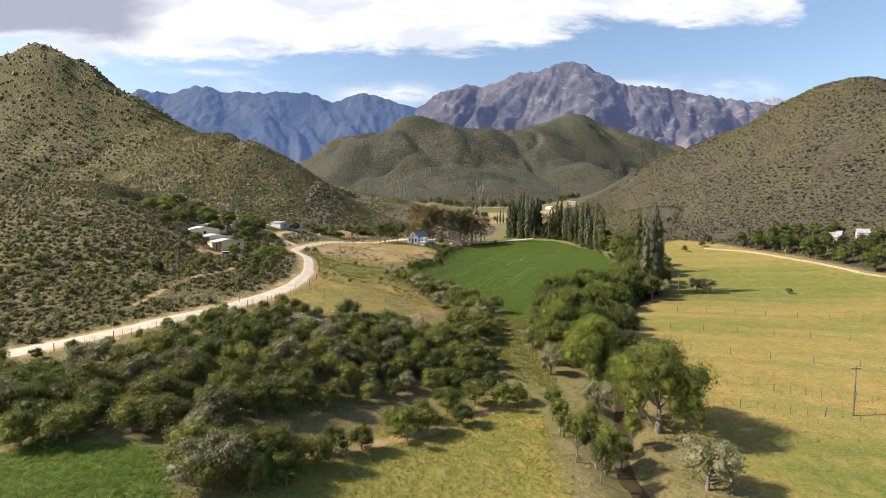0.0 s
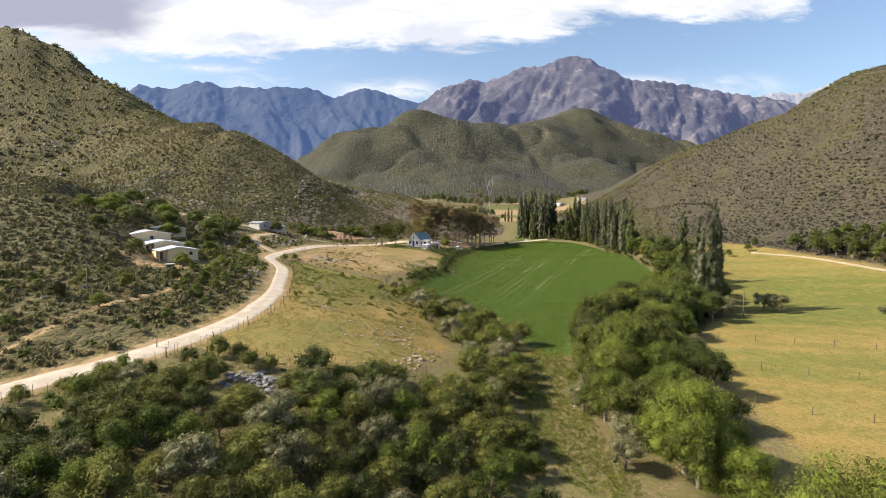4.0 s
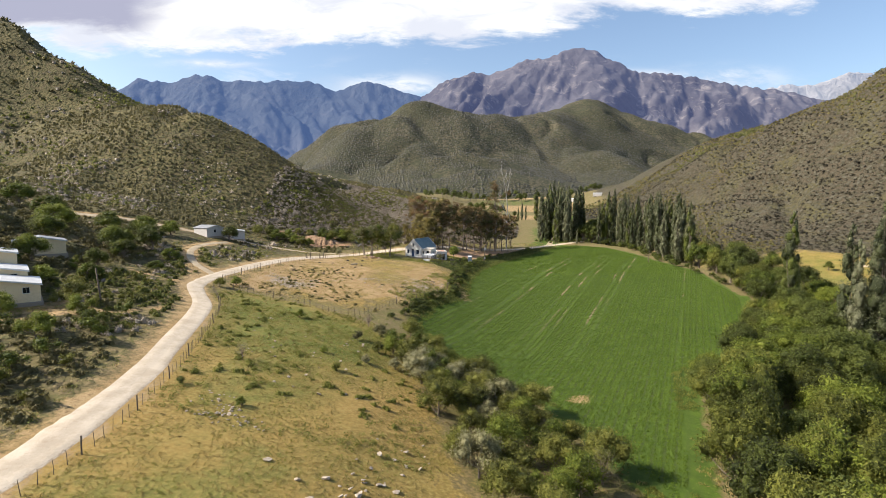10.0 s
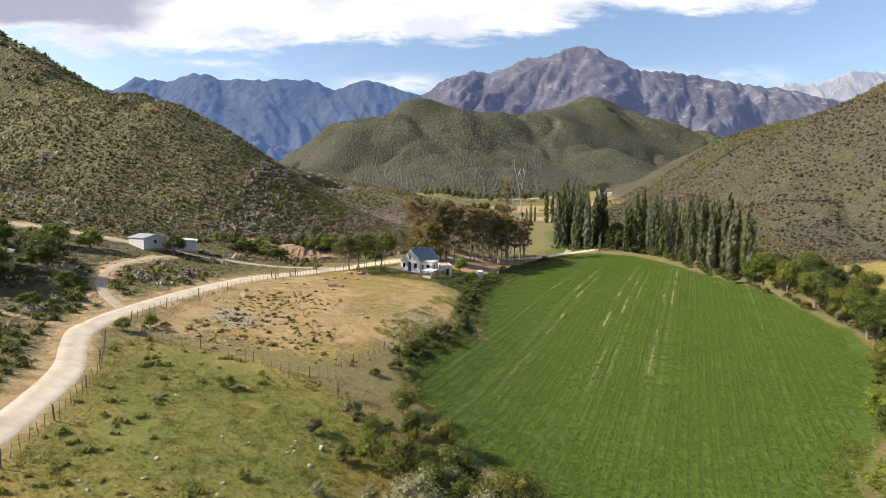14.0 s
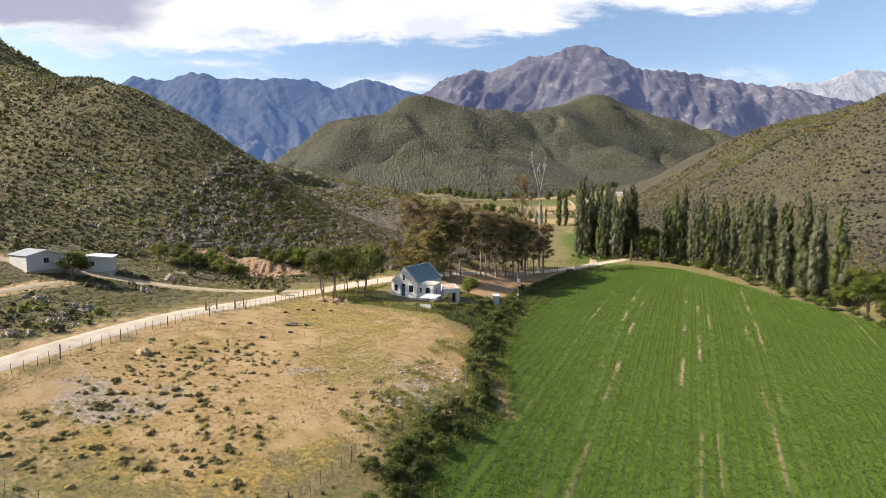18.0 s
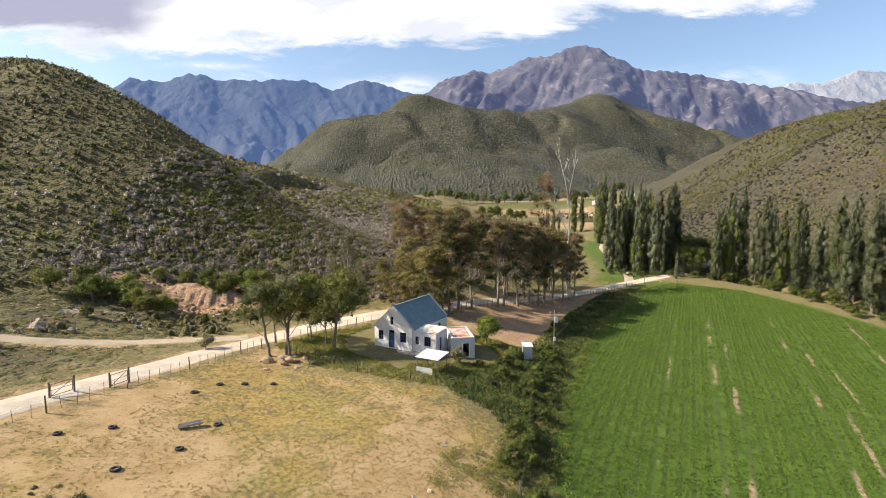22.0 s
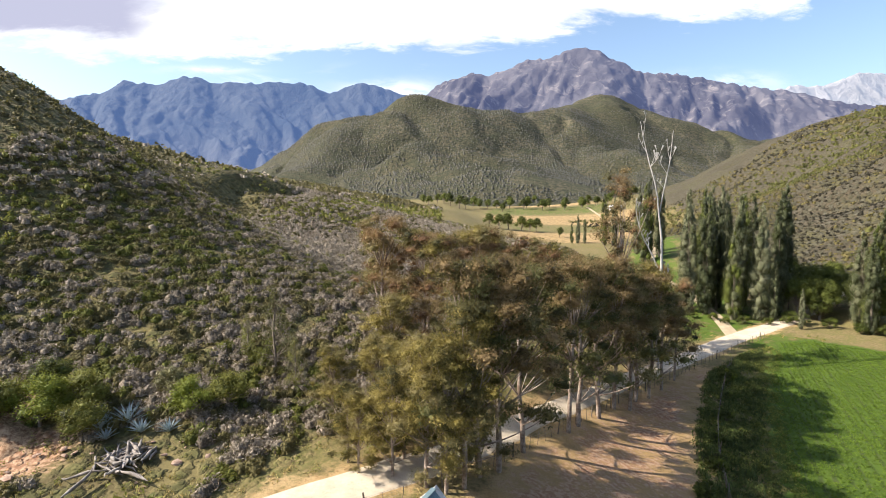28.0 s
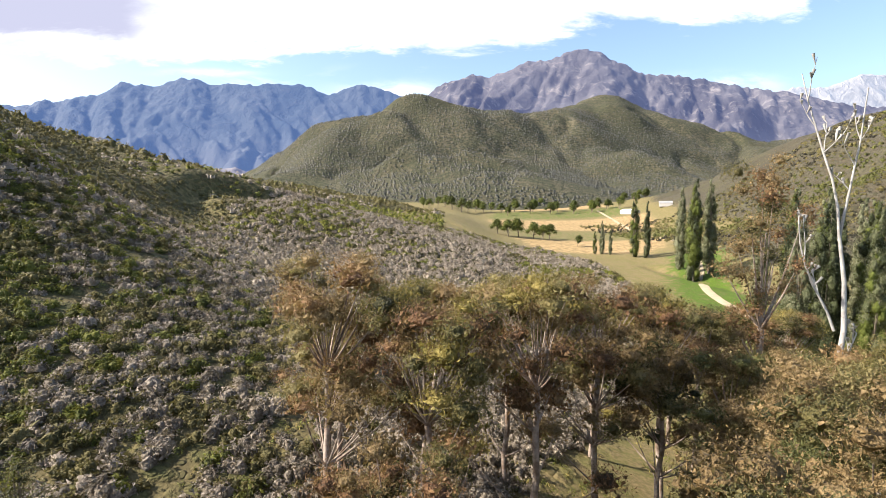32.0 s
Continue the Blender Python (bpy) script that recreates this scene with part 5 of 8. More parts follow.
def shell(rng, clumps, per, size, flat=0.55, aspect=0.5, hang=0.0, core=0.62, inner=0.6, rise=0.35):
    """Leaves over clumps (x, y, z, r, squash), each round a dense knot of twigs and leaf: verts and faces."""
    out = []
    for x, y, z, r, q in clumps:
        mid = np.array([x, y, z])
        if inner:
            ph = rng.uniform(0, 6, 3)
            wave = np.sin(BALL[0] @ np.array([[3.1, 1.2, 2.0], [1.7, 3.3, -1.0], [-2.2, 1.0, 2.9]]) * 1.6 + ph).sum(-1, keepdims=True)
            out.append((mid + BALL[0] * (1 + 0.13 * wave + 0.14 * rng.normal(size=wave.shape)) * r * inner * 0.74 * np.array([1, 1, q]), BALL[1]))
            d = rng.normal(size=(64, 3))
            d /= np.linalg.norm(d, axis=1)[:, None]
            nrm = rng.normal(size=(64, 3))
            nrm /= np.linalg.norm(nrm, axis=1)[:, None]
            out.append(loose(leaves(rng, mid + d * r * rng.uniform(0.4, 0.88, (64, 1)) * np.array([1, 1, q]), nrm, r * rng.uniform(0.08, 0.15, 64), 0.6)))
        n = max(8, int(per * r * r))
        d = rng.normal(size=(n, 3))
        d[:, 2] += rise
        d /= np.linalg.norm(d, axis=1)[:, None]
        c = mid + d * r * rng.uniform(core, 1.10, (n, 1)) * np.array([1, 1, q])
        nrm = d + flat * rng.normal(size=(n, 3))
        nrm /= np.linalg.norm(nrm, axis=1)[:, None]
        to = None if hang == 0 else np.array([[0, 0, -hang]]) + 0.6 * rng.normal(size=(n, 3))
        out.append(loose(leaves(rng, c, nrm, size * rng.uniform(0.65, 1.35, n), aspect, to)))
    return pack(*out)


def limbs(rng, clumps, base_r, fork, bend=0.5, share=1.0, lean=(0, 0)):
    """A trunk up to fork, then a limb to every clump (or a share of them)."""
    top = np.array([lean[0], lean[1], fork])
    tubes = []
    ks = np.linspace(0, 1, 5)[:, None]
    stem = ks * top + np.concatenate([rng.normal(0, 0.04 * fork ** 0.5, (5, 2)) * np.sin(ks * 3.1), np.zeros((5, 1))], 1)
    stem[0, 2] = -0.5
    tubes.append(tube_mesh("t", stem, np.linspace(base_r * 1.15, base_r * 0.75, 5), None, 7))
    for x, y, z, r, q in clumps:
        if rng.random() > share:
            continue
        end = np.array([x, y, z])
        reach = math.hypot(x - lean[0], y - lean[1])
        start = stem[max([1] + [i for i in range(2, 5) if stem[i, 2] < z - 0.7 * reach])]
        mid = start + (end - start) * 0.5 + np.array([*rng.normal(0, bend * 0.25, 2), -0.12 * np.linalg.norm(end[:2] - start[:2])])
        t = np.linspace(0, 1, 6)[:, None]
        p = (1 - t) ** 2 * start + 2 * t * (1 - t) * mid + t ** 2 * end
        r0 = base_r * rng.uniform(0.22, 0.42)
        tubes.append(tube_mesh("t", p, np.linspace(r0, 0.02, 6), None, 5))
    return tubes


def make_tree(name, seed, clumps, leaf_mats, per, size, base_r, fork, bark, label, category, group="", share=1.0, lean=(0, 0), **kw):
    """leaf_mats: one material, or a list for clump by clump choice (each becomes a part of the crown)."""
    rng = np.random.default_rng(seed)
    t = tagged(new(name), label, category, group)
    piece("trunk", joined("trunk", limbs(rng, clumps, base_r, fork, share=share, lean=lean), bark), t)
    mats = leaf_mats if isinstance(leaf_mats, list) else [leaf_mats]
    pick = rng.integers(0, len(mats), len(clumps))
    for k, m in enumerate(mats):
        some = [c for c, p in zip(clumps, pick) if p == k]
        if some:
            piece("crown", mesh_of("crown", *shell(rng, some, per, size, **kw), m, True), t)
    return t


def dome(rng, n, w, h, low, r0, r1, squash=0.8):
    """Clumps over a rounded crown, w wide, from low to h."""
    out = []
    for i in range(n):
        a, e = rng.uniform(0, 2 * math.pi), rng.uniform(-0.25, 1.0)
        k = rng.uniform(0.55, 1.0)
        r = rng.uniform(r0, r1)
        rad = (w / 2 - r * 0.6) * math.cos(max(0, e) * 1.3) * k
        z = low + r * 0.5 + (h - low - r * 1.0) * (0.5 + 0.5 * math.sin(e * 1.57)) * rng.uniform(0.75, 1.0)
        out.append((rad * math.cos(a), rad * math.sin(a), z, r, squash))
    return out


def column(rng, h, w, low=1.0):
    """Clumps of an upright poplar."""
    out, z = [], low
    while z < h - 0.6:
        k = (z - low) / (h - low)
        wide = w * (0.55 + 0.9 * k - 1.35 * k * k) if k > 0.15 else w * (0.45 + 1.5 * k)
        wide = max(wide, 0.35)
        for _ in range(2 if k < 0.75 else 1):
            a = rng.uniform(0, 2 * math.pi)
            out.append((math.cos(a) * wide * 0.45, math.sin(a) * wide * 0.45, z, max(0.45, wide * rng.uniform(0.42, 0.62)), rng.uniform(1.5, 2.3)))
        z += max(0.5, wide * 0.42)
    return out


def gum_crown(rng, h, w, n, low):
    """Open umbrella clumps at the ends of steep limbs."""
    out = []
    for i in range(n):
        a, k = rng.uniform(0, 2 * math.pi), rng.random() ** 0.6
        z = low + (h - low) * k
        rad = w / 2 * (1.05 - 0.55 * k) * rng.uniform(0.25, 1.0)
        out.append((rad * math.cos(a), rad * math.sin(a), z, rng.uniform(0.95, 1.8) * (1.1 - 0.2 * k), rng.uniform(0.5, 0.7)))
    return out


def grove(proto, places):
    """Sets the model at the first place and copies of it at the others."""
    for m in places[1:]:
        copy_thing(proto, m)
    proto.matrix_basis = places[0]


R = np.random.default_rng(12)

# thicket between the road and the meadow
THICKET = [(-75, 52), (-58, 62), (-40, 76), (-38, 95), (-30, 99), (-18, 94), (-6, 102), (4, 104), (9, 96), (9, 84), (2, 75.5), (-8, 69), (-18, 62), (-26, 54.5), (-44, 50), (-58, 40), (-90, 40)]
BANK = [(3, 107), (3, 122), (-4, 138), (-8, 156), (-9, 172), (-3, 166), (7, 152), (13, 136), (16, 124), (12, 108), (9, 98), (4, 103)]


def scatter(rng, poly, gap, tries=4000, margin=0.0):
    """Places in a polygon no closer than gap."""
    p = np.array(poly)
    pts = []
    for _ in range(tries):
        q = rng.uniform(p.min(0), p.max(0))
        if inside(q[0], q[1], poly) > margin and all((q[0] - a) ** 2 + (q[1] - b) ** 2 > gap * gap for a, b in pts):
            pts.append((q[0], q[1]))
    return pts


thicket_kinds = []
for k, (m, lab) in enumerate(((LEAF_THICKET, "dense dark olive thicket bush"), (LEAF_THICKET, "rounded olive-green thicket bush"), (LEAF_SAGE, "silvery grey-green thicket bush"), (LEAF_FRESH, "fresh green thorn bush"), (LEAF_DARK, "dark green thicket bush"), (LEAF_THICKET, "sprawling olive thicket bush"))):
    rr = np.random.default_rng(200 + k)
    thicket_kinds.append((make_tree("thicket_bush", 210 + k, dome(rr, 14, 5.0, 4.2, 0.1, 0.8, 1.35), m, 150, 0.105, 0.12, 1.0, BARK, lab + " on the slope below the road", "bush", "thicket bushes", core=0.55, inner=0.56), []))
for x, y in scatter(R, THICKET, 2.6, 9000):
    keep = fractal(x, y, 16, 51)
    if keep < 0.18 or float(seg_dist(x, y, ROAD)) < 4.0 or math.hypot((x + 22.5) * 0.6, y - 92) < 2.6:
        continue
    w = [0.28, 0.20, 0.13, 0.11, 0.22, 0.06]
    edge_up = float(inside(x, y, [(-75, 56), (-40, 84), (-20, 94), (4, 104), (4, 112), (-75, 112)])) > 0
    k = int(R.choice(6, p=w))
    thicket_kinds[k][1].append(at(x, y, R.uniform(0, 360), R.uniform(0.6, 1.1) * (0.78 if edge_up else 1.08), 0.1))
for x, y in scatter(R, BANK, 3.5, 5000):
    if fractal(x, y, 14, 77) < 0.34 or (y > 160 and R.random() < 0.35) or float(inside(x, y, FIELD)) > -1.5 or float(seg_dist(x, y, LANE)) < 2.6:
        continue
    k = int(R.choice(6, p=[0.20, 0.20, 0.28, 0.22, 0.02, 0.08]))
    thicket_kinds[k][1].append(at(x, y, R.uniform(0, 360), R.uniform(0.65, 1.25), 0.1))
# bushes that stand on their own
for x, y, k, s in [(-8, 158, 0, 1.0), (-4.5, 155, 3, 1.1), (-1, 152, 2, 1.0), (2, 149, 1, 1.1), (4.5, 145.5, 2, 1.15), (-6, 151, 1, 0.9), (-2.5, 147, 3, 1.0), (0.5, 144, 0, 1.0), (-11, 163, 3, 0.8), (-14, 166.5, 2, 0.55), (6.5, 141, 3, 1.0), (-13, 158, 1, 0.5), (-17, 162, 2, 0.4), (-10, 153, 2, 0.45), (1, 69.5, 3, 0.9), (5, 72, 0, 0.9), (-2.5, 66.5, 1, 0.8), (8, 76, 4, 0.9), (-6, 63, 0, 0.75), (-24, 48, 0, 1.15), (-20.5, 50, 4, 1.0), (-17.5, 51.5, 0, 1.05), (-15, 48.5, 3, 0.8), (-21, 45.5, 0, 1.0), (-13, 52.5, 1, 0.9), (-18, 47, 1, 0.9), (-4, 61, 3, 1.0), (-1.5, 63.5, 0, 0.8), (3, 66, 4, 0.75), (9.5, 72, 3, 0.9), (11.5, 74, 1, 0.8), (-17, 49, 3, 0.7), (-20.5, 47, 2, 1.25), (-23, 46, 2, 1.1), (-15, 52, 0, 0.8), (-12, 55.5, 4, 0.8), (-9, 57.5, 0, 0.7), (-38, 51, 0, 1.0), (-42, 50, 1, 1.0), (-30, 54, 0, 1.05), (-25, 53, 2, 0.95),
                   (-11, 160, 3, 0.75), (-7, 166, 3, 0.8), (-9, 171, 0, 0.8), (-4, 160, 0, 0.9), (1.5, 155, 2, 0.85), (-14, 152, 2, 0.35), (-17, 146, 0, 0.3), (-20, 152, 3, 0.25), (-28, 168, 3, 0.4), (-23, 130, 3, 0.25), (-30, 132, 4, 0.2),
                   (-46.5, 128, 3, 0.7), (-48, 136, 3, 0.75), (-44, 120, 3, 0.65), (-50, 146, 3, 0.7), (-46, 142, 3, 0.6), (-52, 128, 4, 0.7), (-56, 120, 0, 0.7), (-62, 112, 4, 0.7), (-54, 110, 3, 0.6), (-58, 143, 3, 0.7), (-55, 152, 0, 0.75), (-47, 180, 0, 0.5), (-45, 183, 3, 0.5), (-68, 143, 0, 0.8),
                   (-47.2, 268.2, 3, 1.15), (-44.8, 268.0, 0, 1.0), (-45.8, 266.6, 3, 0.6), (-52.5, 268.8, 0, 0.5), (-41.5, 268.5, 3, 1.1), (-39, 270.5, 1, 1.0), (-43, 272, 4, 0.9), (-37, 267, 0, 0.8), (-57, 268.5, 1, 0.7), (-60, 266.5, 2, 0.6), (-53, 270.5, 0, 0.6), (-49, 270, 2, 0.6), (-61, 257, 3, 1.0), (-64, 260, 1, 1.1), (-57.5, 261, 3, 1.0), (-67, 256, 0, 1.0), (-53, 259.5, 1, 0.8), (-50, 258, 3, 0.75), (-52, 256, 0, 0.8), (-55, 258, 3, 0.8), (-60, 260, 3, 0.7), (-43, 255, 1, 0.45), (-37, 243, 2, 0.5), (-30, 271, 3, 0.8), (-27.5, 272, 0, 0.8), (-33, 273, 2, 0.7), (-4.5, 241, 2, 0.55), (-57, 250, 1, 0.5)]:
    thicket_kinds[k][1].append(at(x, y, R.uniform(0, 360), s, 0.1))
for i, (x, y) in enumerate(EAST_VERGE[4:]):
    if i % 4 == 0 and y < 92:
        q = EDGE[i + 4] + (EAST_VERGE[i + 4] - EDGE[i + 4]) * R.uniform(1.45, 1.95)
        thicket_kinds[int(R.choice([0, 1, 3, 4]))][1].append(at(q[0], q[1], R.uniform(0, 360), R.uniform(0.4, 0.75), 0.1))
for proto, places in thicket_kinds:
    grove(proto, places)

# willows and dark trees along the stream
kinds = {}
rr = np.random.default_rng(31)
kinds["willow_a"] = make_tree("willow_tree", 301, dome(rr, 30, 11.5, 9.6, 1.2, 1.2, 1.9, 1.15), [LEAF_WILLOW, LEAF_WILLOW, LEAF_FRESH], 80, 0.21, 0.32, 2.6, BARK, "spreading yellow-green willow with hanging foliage beside the stream", "tree", "stream trees", hang=0.9, aspect=0.38, share=0.4)
kinds["willow_b"] = make_tree("willow_tree", 302, dome(rr, 26, 9.5, 8.6, 0.9, 1.1, 1.7, 1.2), LEAF_WILLOW, 80, 0.21, 0.28, 2.2, BARK, "dense willow with drooping foliage beside the stream", "tree", "stream trees", hang=0.9, aspect=0.38)
kinds["oak"] = make_tree("broadleaf_tree", 303, dome(rr, 32, 10.5, 10.0, 0.9, 1.2, 1.9, 0.9), LEAF_FRESH, 76, 0.17, 0.34, 2.4, BARK, "big leafy green tree beside the stream", "tree", "stream trees")
kinds["dark"] = make_tree("broadleaf_tree", 304, dome(rr, 28, 9.5, 9.5, 0.7, 1.1, 1.9, 0.95), LEAF_DARK, 74, 0.18, 0.32, 2.4, BARK, "dark green tree crowding the stream bank", "tree", "stream trees")
kinds["grey"] = make_tree("olive_tree", 305, dome(rr, 20, 6.4, 5.6, 0.5, 0.9, 1.4, 0.95), LEAF_SAGE, 120, 0.12, 0.2, 1.6, BARK, "round silver-grey bush tree in the grass", "tree", "grey bush trees")
kinds["young"] = make_tree("young_tree", 306, dome(rr, 14, 4.4, 6.4, 1.0, 0.7, 1.1, 1.2), [LEAF_WILLOW, LEAF_FRESH], 130, 0.10, 0.12, 1.8, BARK, "slender yellow-green young tree", "tree", "young trees")
kinds["bare"] = make_tree("leafless_tree", 307, dome(rr, 22, 5.2, 5.0, 0.8, 0.6, 1.0, 0.9), LEAF_SAGE, 60, 0.10, 0.16, 1.2, BARK_PALE, "half-bare grey twiggy tree", "tree", "bare trees", inner=0.0)
kinds["willow_near"] = make_tree("willow_tree", 331, dome(rr, 38, 11.5, 9.6, 0.0, 1.2, 1.9, 1.15), [LEAF_WILLOW, LEAF_WILLOW, LEAF_FRESH], 250, 0.10, 0.32, 2.6, BARK, "spreading yellow-green willow with hanging foliage over the stream", "tree", "stream trees", hang=0.9, aspect=0.34, share=0.4, inner=0.55)
kinds["oak_near"] = make_tree("broadleaf_tree", 333, dome(rr, 34, 10.5, 10.0, 0.6, 1.2, 1.9, 0.9), LEAF_FRESH, 190, 0.11, 0.34, 2.4, BARK, "big leafy green tree at the stream crossing", "tree", "stream trees", inner=0.56)
STREAM_TREES = {
    "willow_near": [(29, 66, 1.3), (33, 70.5, 0.8), (30.5, 98, 0.75), (26, 97, 0.7), (23.5, 105, 0.8)],
    "oak_near": [(25.5, 86, 1.0), (20.5, 98, 0.7), (32, 108, 0.8), (28.5, 80, 0.75)],
    "willow_a": [(31.5, 139, 1.0), (28.5, 114, 1.0), (37, 147, 0.95), (36.5, 122, 0.9), (33, 126, 0.85)],
    "willow_b": [(24.5, 118, 0.95), (27, 131, 0.9), (41, 136, 0.9), (40, 152, 0.95), (46, 146, 0.9), (21.5, 111, 0.7)],
    "oak": [(45, 140, 0.85), (52, 160, 0.95), (46, 160, 0.9), (58, 172, 0.95)],
    "dark": [(48, 152, 0.95), (54, 152, 0.95), (58, 160, 1.0), (63, 162, 1.0), (64, 170, 1.0), (68, 176, 1.0), (60, 180, 0.85), (70, 184, 0.95), (75, 178, 0.95), (73, 192, 0.9), (86, 278, 0.8), (66, 345, 0.95), (72, 341, 0.9), (76, 336, 0.75), (74, 350, 0.9), (80, 343, 0.8), (41, 128, 0.75), (74, 170, 0.8), (68, 330, 0.95), (71, 334, 1.0), (64, 331, 0.8), (75, 328, 0.9), (82, 318, 0.8), (84, 310, 0.75), (85, 300, 0.8), (86, 292, 0.8), (87, 284, 0.8), (88, 272, 0.85), (84, 325, 0.8), (78, 333, 0.8)],
    "grey": [(28.6, 52.6, 1.05), (70.5, 161.5, 1.0), (87, 165, 0.95), (21, 92, 0.8), (23, 72, 0.85), (46.5, 128.5, 0.9), (19, 86, 0.75), (18.5, 101, 0.8), (85, 168, 0.9), (110, 160, 0.4)],
    "young": [(16, 58, 0.9), (19, 56.5, 0.95), (18.5, 61, 0.8), (21.5, 58.5, 0.75), (15.5, 64, 0.85), (24, 62, 0.8), (17.5, 53.5, 0.8), (20, 66, 0.6), (35, 76, 0.6), (15.5, 68.5, 0.7)],
    "bare": [(21, 96, 1.0), (18, 57, 0.7), (10, 127, 0.8), (13, 130, 0.7), (-16.5, 171, 0.6), (-28, 143, 0.4)],
}
WOOD_BELT = [(24, 112), (25.5, 132), (38.5, 163), (57, 182.5), (69, 196), (77, 214), (80, 240), (79, 264), (91, 268), (93, 236), (89, 205), (79, 180), (67, 157), (49, 139), (44, 118), (38, 100), (34, 87), (24, 81), (19.5, 92), (20, 108)]
for x, y in scatter(R, WOOD_BELT, 4.9, 4000, 0.3):
    k = str(R.choice(["dark", "oak", "willow_b", "willow_a", "grey"], p=[0.46, 0.22, 0.18, 0.09, 0.05] if y > 112 else [0.30, 0.24, 0.26, 0.10, 0.10]))
    k = {"oak": "oak_near", "willow_a": "willow_near"}.get(k, k) if y < 112 else k
    STREAM_TREES[k].append((x, y, R.uniform(0.6, 0.9)))
for k, rows in STREAM_TREES.items():
    grove(kinds[k], [at(x, y, R.uniform(0, 360), s * R.uniform(0.95, 1.05), 0.1) for x, y, s in rows])
# undergrowth at the foot of the poplars and stream trees
under = make_tree("bramble_bush", 320, dome(np.random.default_rng(8), 14, 4.6, 3.0, 0.1, 0.7, 1.1), [LEAF_DARK, LEAF_DARK, LEAF_FRESH], 90, 0.13, 0.06, 0.6, BARK, "low green bramble bush at the field edge", "bush", "field edge bushes")
edge_bushes = [(74.5 + 1.2 * math.sin(i * 2.1) + 0.09 * max(0, 255 - y) , y) for i, y in enumerate(np.arange(205, 318, 4.2))]
edge_bushes += [(13.5, 268), (10.5, 258), (8, 250), (5.6, 243), (3.5, 238), (5.5, 235), (17, 273), (20.5, 279), (24, 284), (28, 291), (0.5, 238.5), (-2, 241), (1.5, 243), (-1.0, 236), (2.5, 231), (0.5, 226), (8.5, 244), (11.5, 262), (32, 298), (3.5, 247.5), (-0.5, 221), (0.8, 216), (44, 333), (47, 331.5), (51, 327.5), (55, 326), (58.5, 326), (61, 325), (64, 322), (66.5, 318), (60.5, 328), (70, 316.5), (42.5, 337), (48, 328.5), (-9, 186), (-11, 183), (-7.5, 189), (-6, 193), (-13.5, 180), (-3.5, 197), (-11.5, 188)]
edge_bushes += [(float(np.interp(y, [186, 192, 205, 222, 236, 250], [-9.5, -8.0, -0.6, 1.0, 4.6, 9.5])) + R.normal(0, 0.8) - 0.6, y) for y in np.arange(188, 252, 2.2)]
grove(under, [at(x, y, R.uniform(0, 360), R.uniform(0.5, 0.9) * (1.15 if y > 250 and x > 60 else 0.75), 0.1) for x, y in edge_bushes])

# poplars
pops = []
for k in range(4):
    rr = np.random.default_rng(400 + k)
    pops.append((make_tree("poplar_tree", 410 + k, column(rr, 26, (3.9, 3.4, 4.2, 3.2)[k]), (LEAF_POPLAR, LEAF_POPLAR, [LEAF_POPLAR, LEAF_DARK], LEAF_POPLAR)[k], 90, 0.145, 0.3, 7.0, BARK, "tall narrow silver-green poplar", "poplar tree", "poplar rows", share=0.25, hang=-0.8, aspect=0.6, core=0.55, inner=0.66), []))
POPLARS = [(69.8, 165.6, 31), (68.6, 170.8, 28), (77.1, 199.3, 26), (67.4, 167.4, 25), (71.5, 168, 27),
           (82, 270, 25), (84.5, 274, 25), (81, 277, 23), (80.5, 281.5, 26), (79.3, 286.7, 21), (80.5, 291, 24), (78, 294, 19), (76.4, 298, 17), (79.5, 301, 20), (77.5, 306, 18), (78.5, 311, 22), (76, 314, 21), (74.6, 318, 27), (72.2, 318, 25), (73.5, 322, 24), (71, 324, 19),
           (55.2, 337, 18), (57.4, 340, 25), (60, 345, 26), (62.8, 334.5, 27), (60.4, 332, 24), (65, 338, 26), (58.8, 351, 27), (62, 355, 26), (64.5, 348, 25), (60.5, 362, 27), (62.6, 376, 26), (66, 370, 27), (67, 384, 26),
           (64.0, 410, 29), (67.7, 417, 30), (70, 413, 28), (66, 423, 27), (62.4, 453, 23), (65.6, 449, 22), (54, 465, 14), (56.5, 462, 12), (51.5, 466, 10), (59, 322.5, 8),
           (44.8, 338, 24), (47.5, 336, 25), (50.8, 331, 19), (53.5, 334, 26), (55.5, 330, 24), (57.5, 328.5, 13), (49.5, 340, 26), (52, 339.5, 25), (46.5, 342, 24), (82.5, 266, 24), (83.4, 279, 23), (82, 284, 22), (82.4, 289, 25), (81, 297, 20), (80.5, 304, 22), (79.8, 308.5, 19), (77.2, 311.5, 23), (75.5, 321, 22), (70.2, 320, 21), (67.8, 317.5, 18), (78.6, 272.5, 17), (80.2, 264, 20), (81.5, 258, 22)]
for i, (x, y, h) in enumerate(POPLARS):
    pops[i % 4][1].append(at(x, y, R.uniform(0, 360), h / 26.0 * R.uniform(0.97, 1.03), 0.2))
for proto, places in pops:
    grove(proto, places)

# gum trees on both sides of the road behind the house
GUM_TONES = [[LEAF_GUM_GOLD, LEAF_GUM, LEAF_GUM_GOLD], [LEAF_GUM, LEAF_GUM_BROWN, LEAF_GUM_DARK, LEAF_GUM_BROWN], [LEAF_GUM_BROWN, LEAF_GUM, LEAF_GUM_GOLD, LEAF_GUM_RED], [LEAF_GUM_DARK, LEAF_GUM_BROWN, LEAF_GUM], [LEAF_GUM_BROWN, LEAF_GUM, LEAF_GUM_RED]]
GUM_WORDS = ["gum tree with yellow-green foliage", "gum tree with olive and rusty foliage", "gum tree with red-brown crown", "gum tree with dark olive foliage", "gum tree with rust-coloured outer leaves"]
gums = []
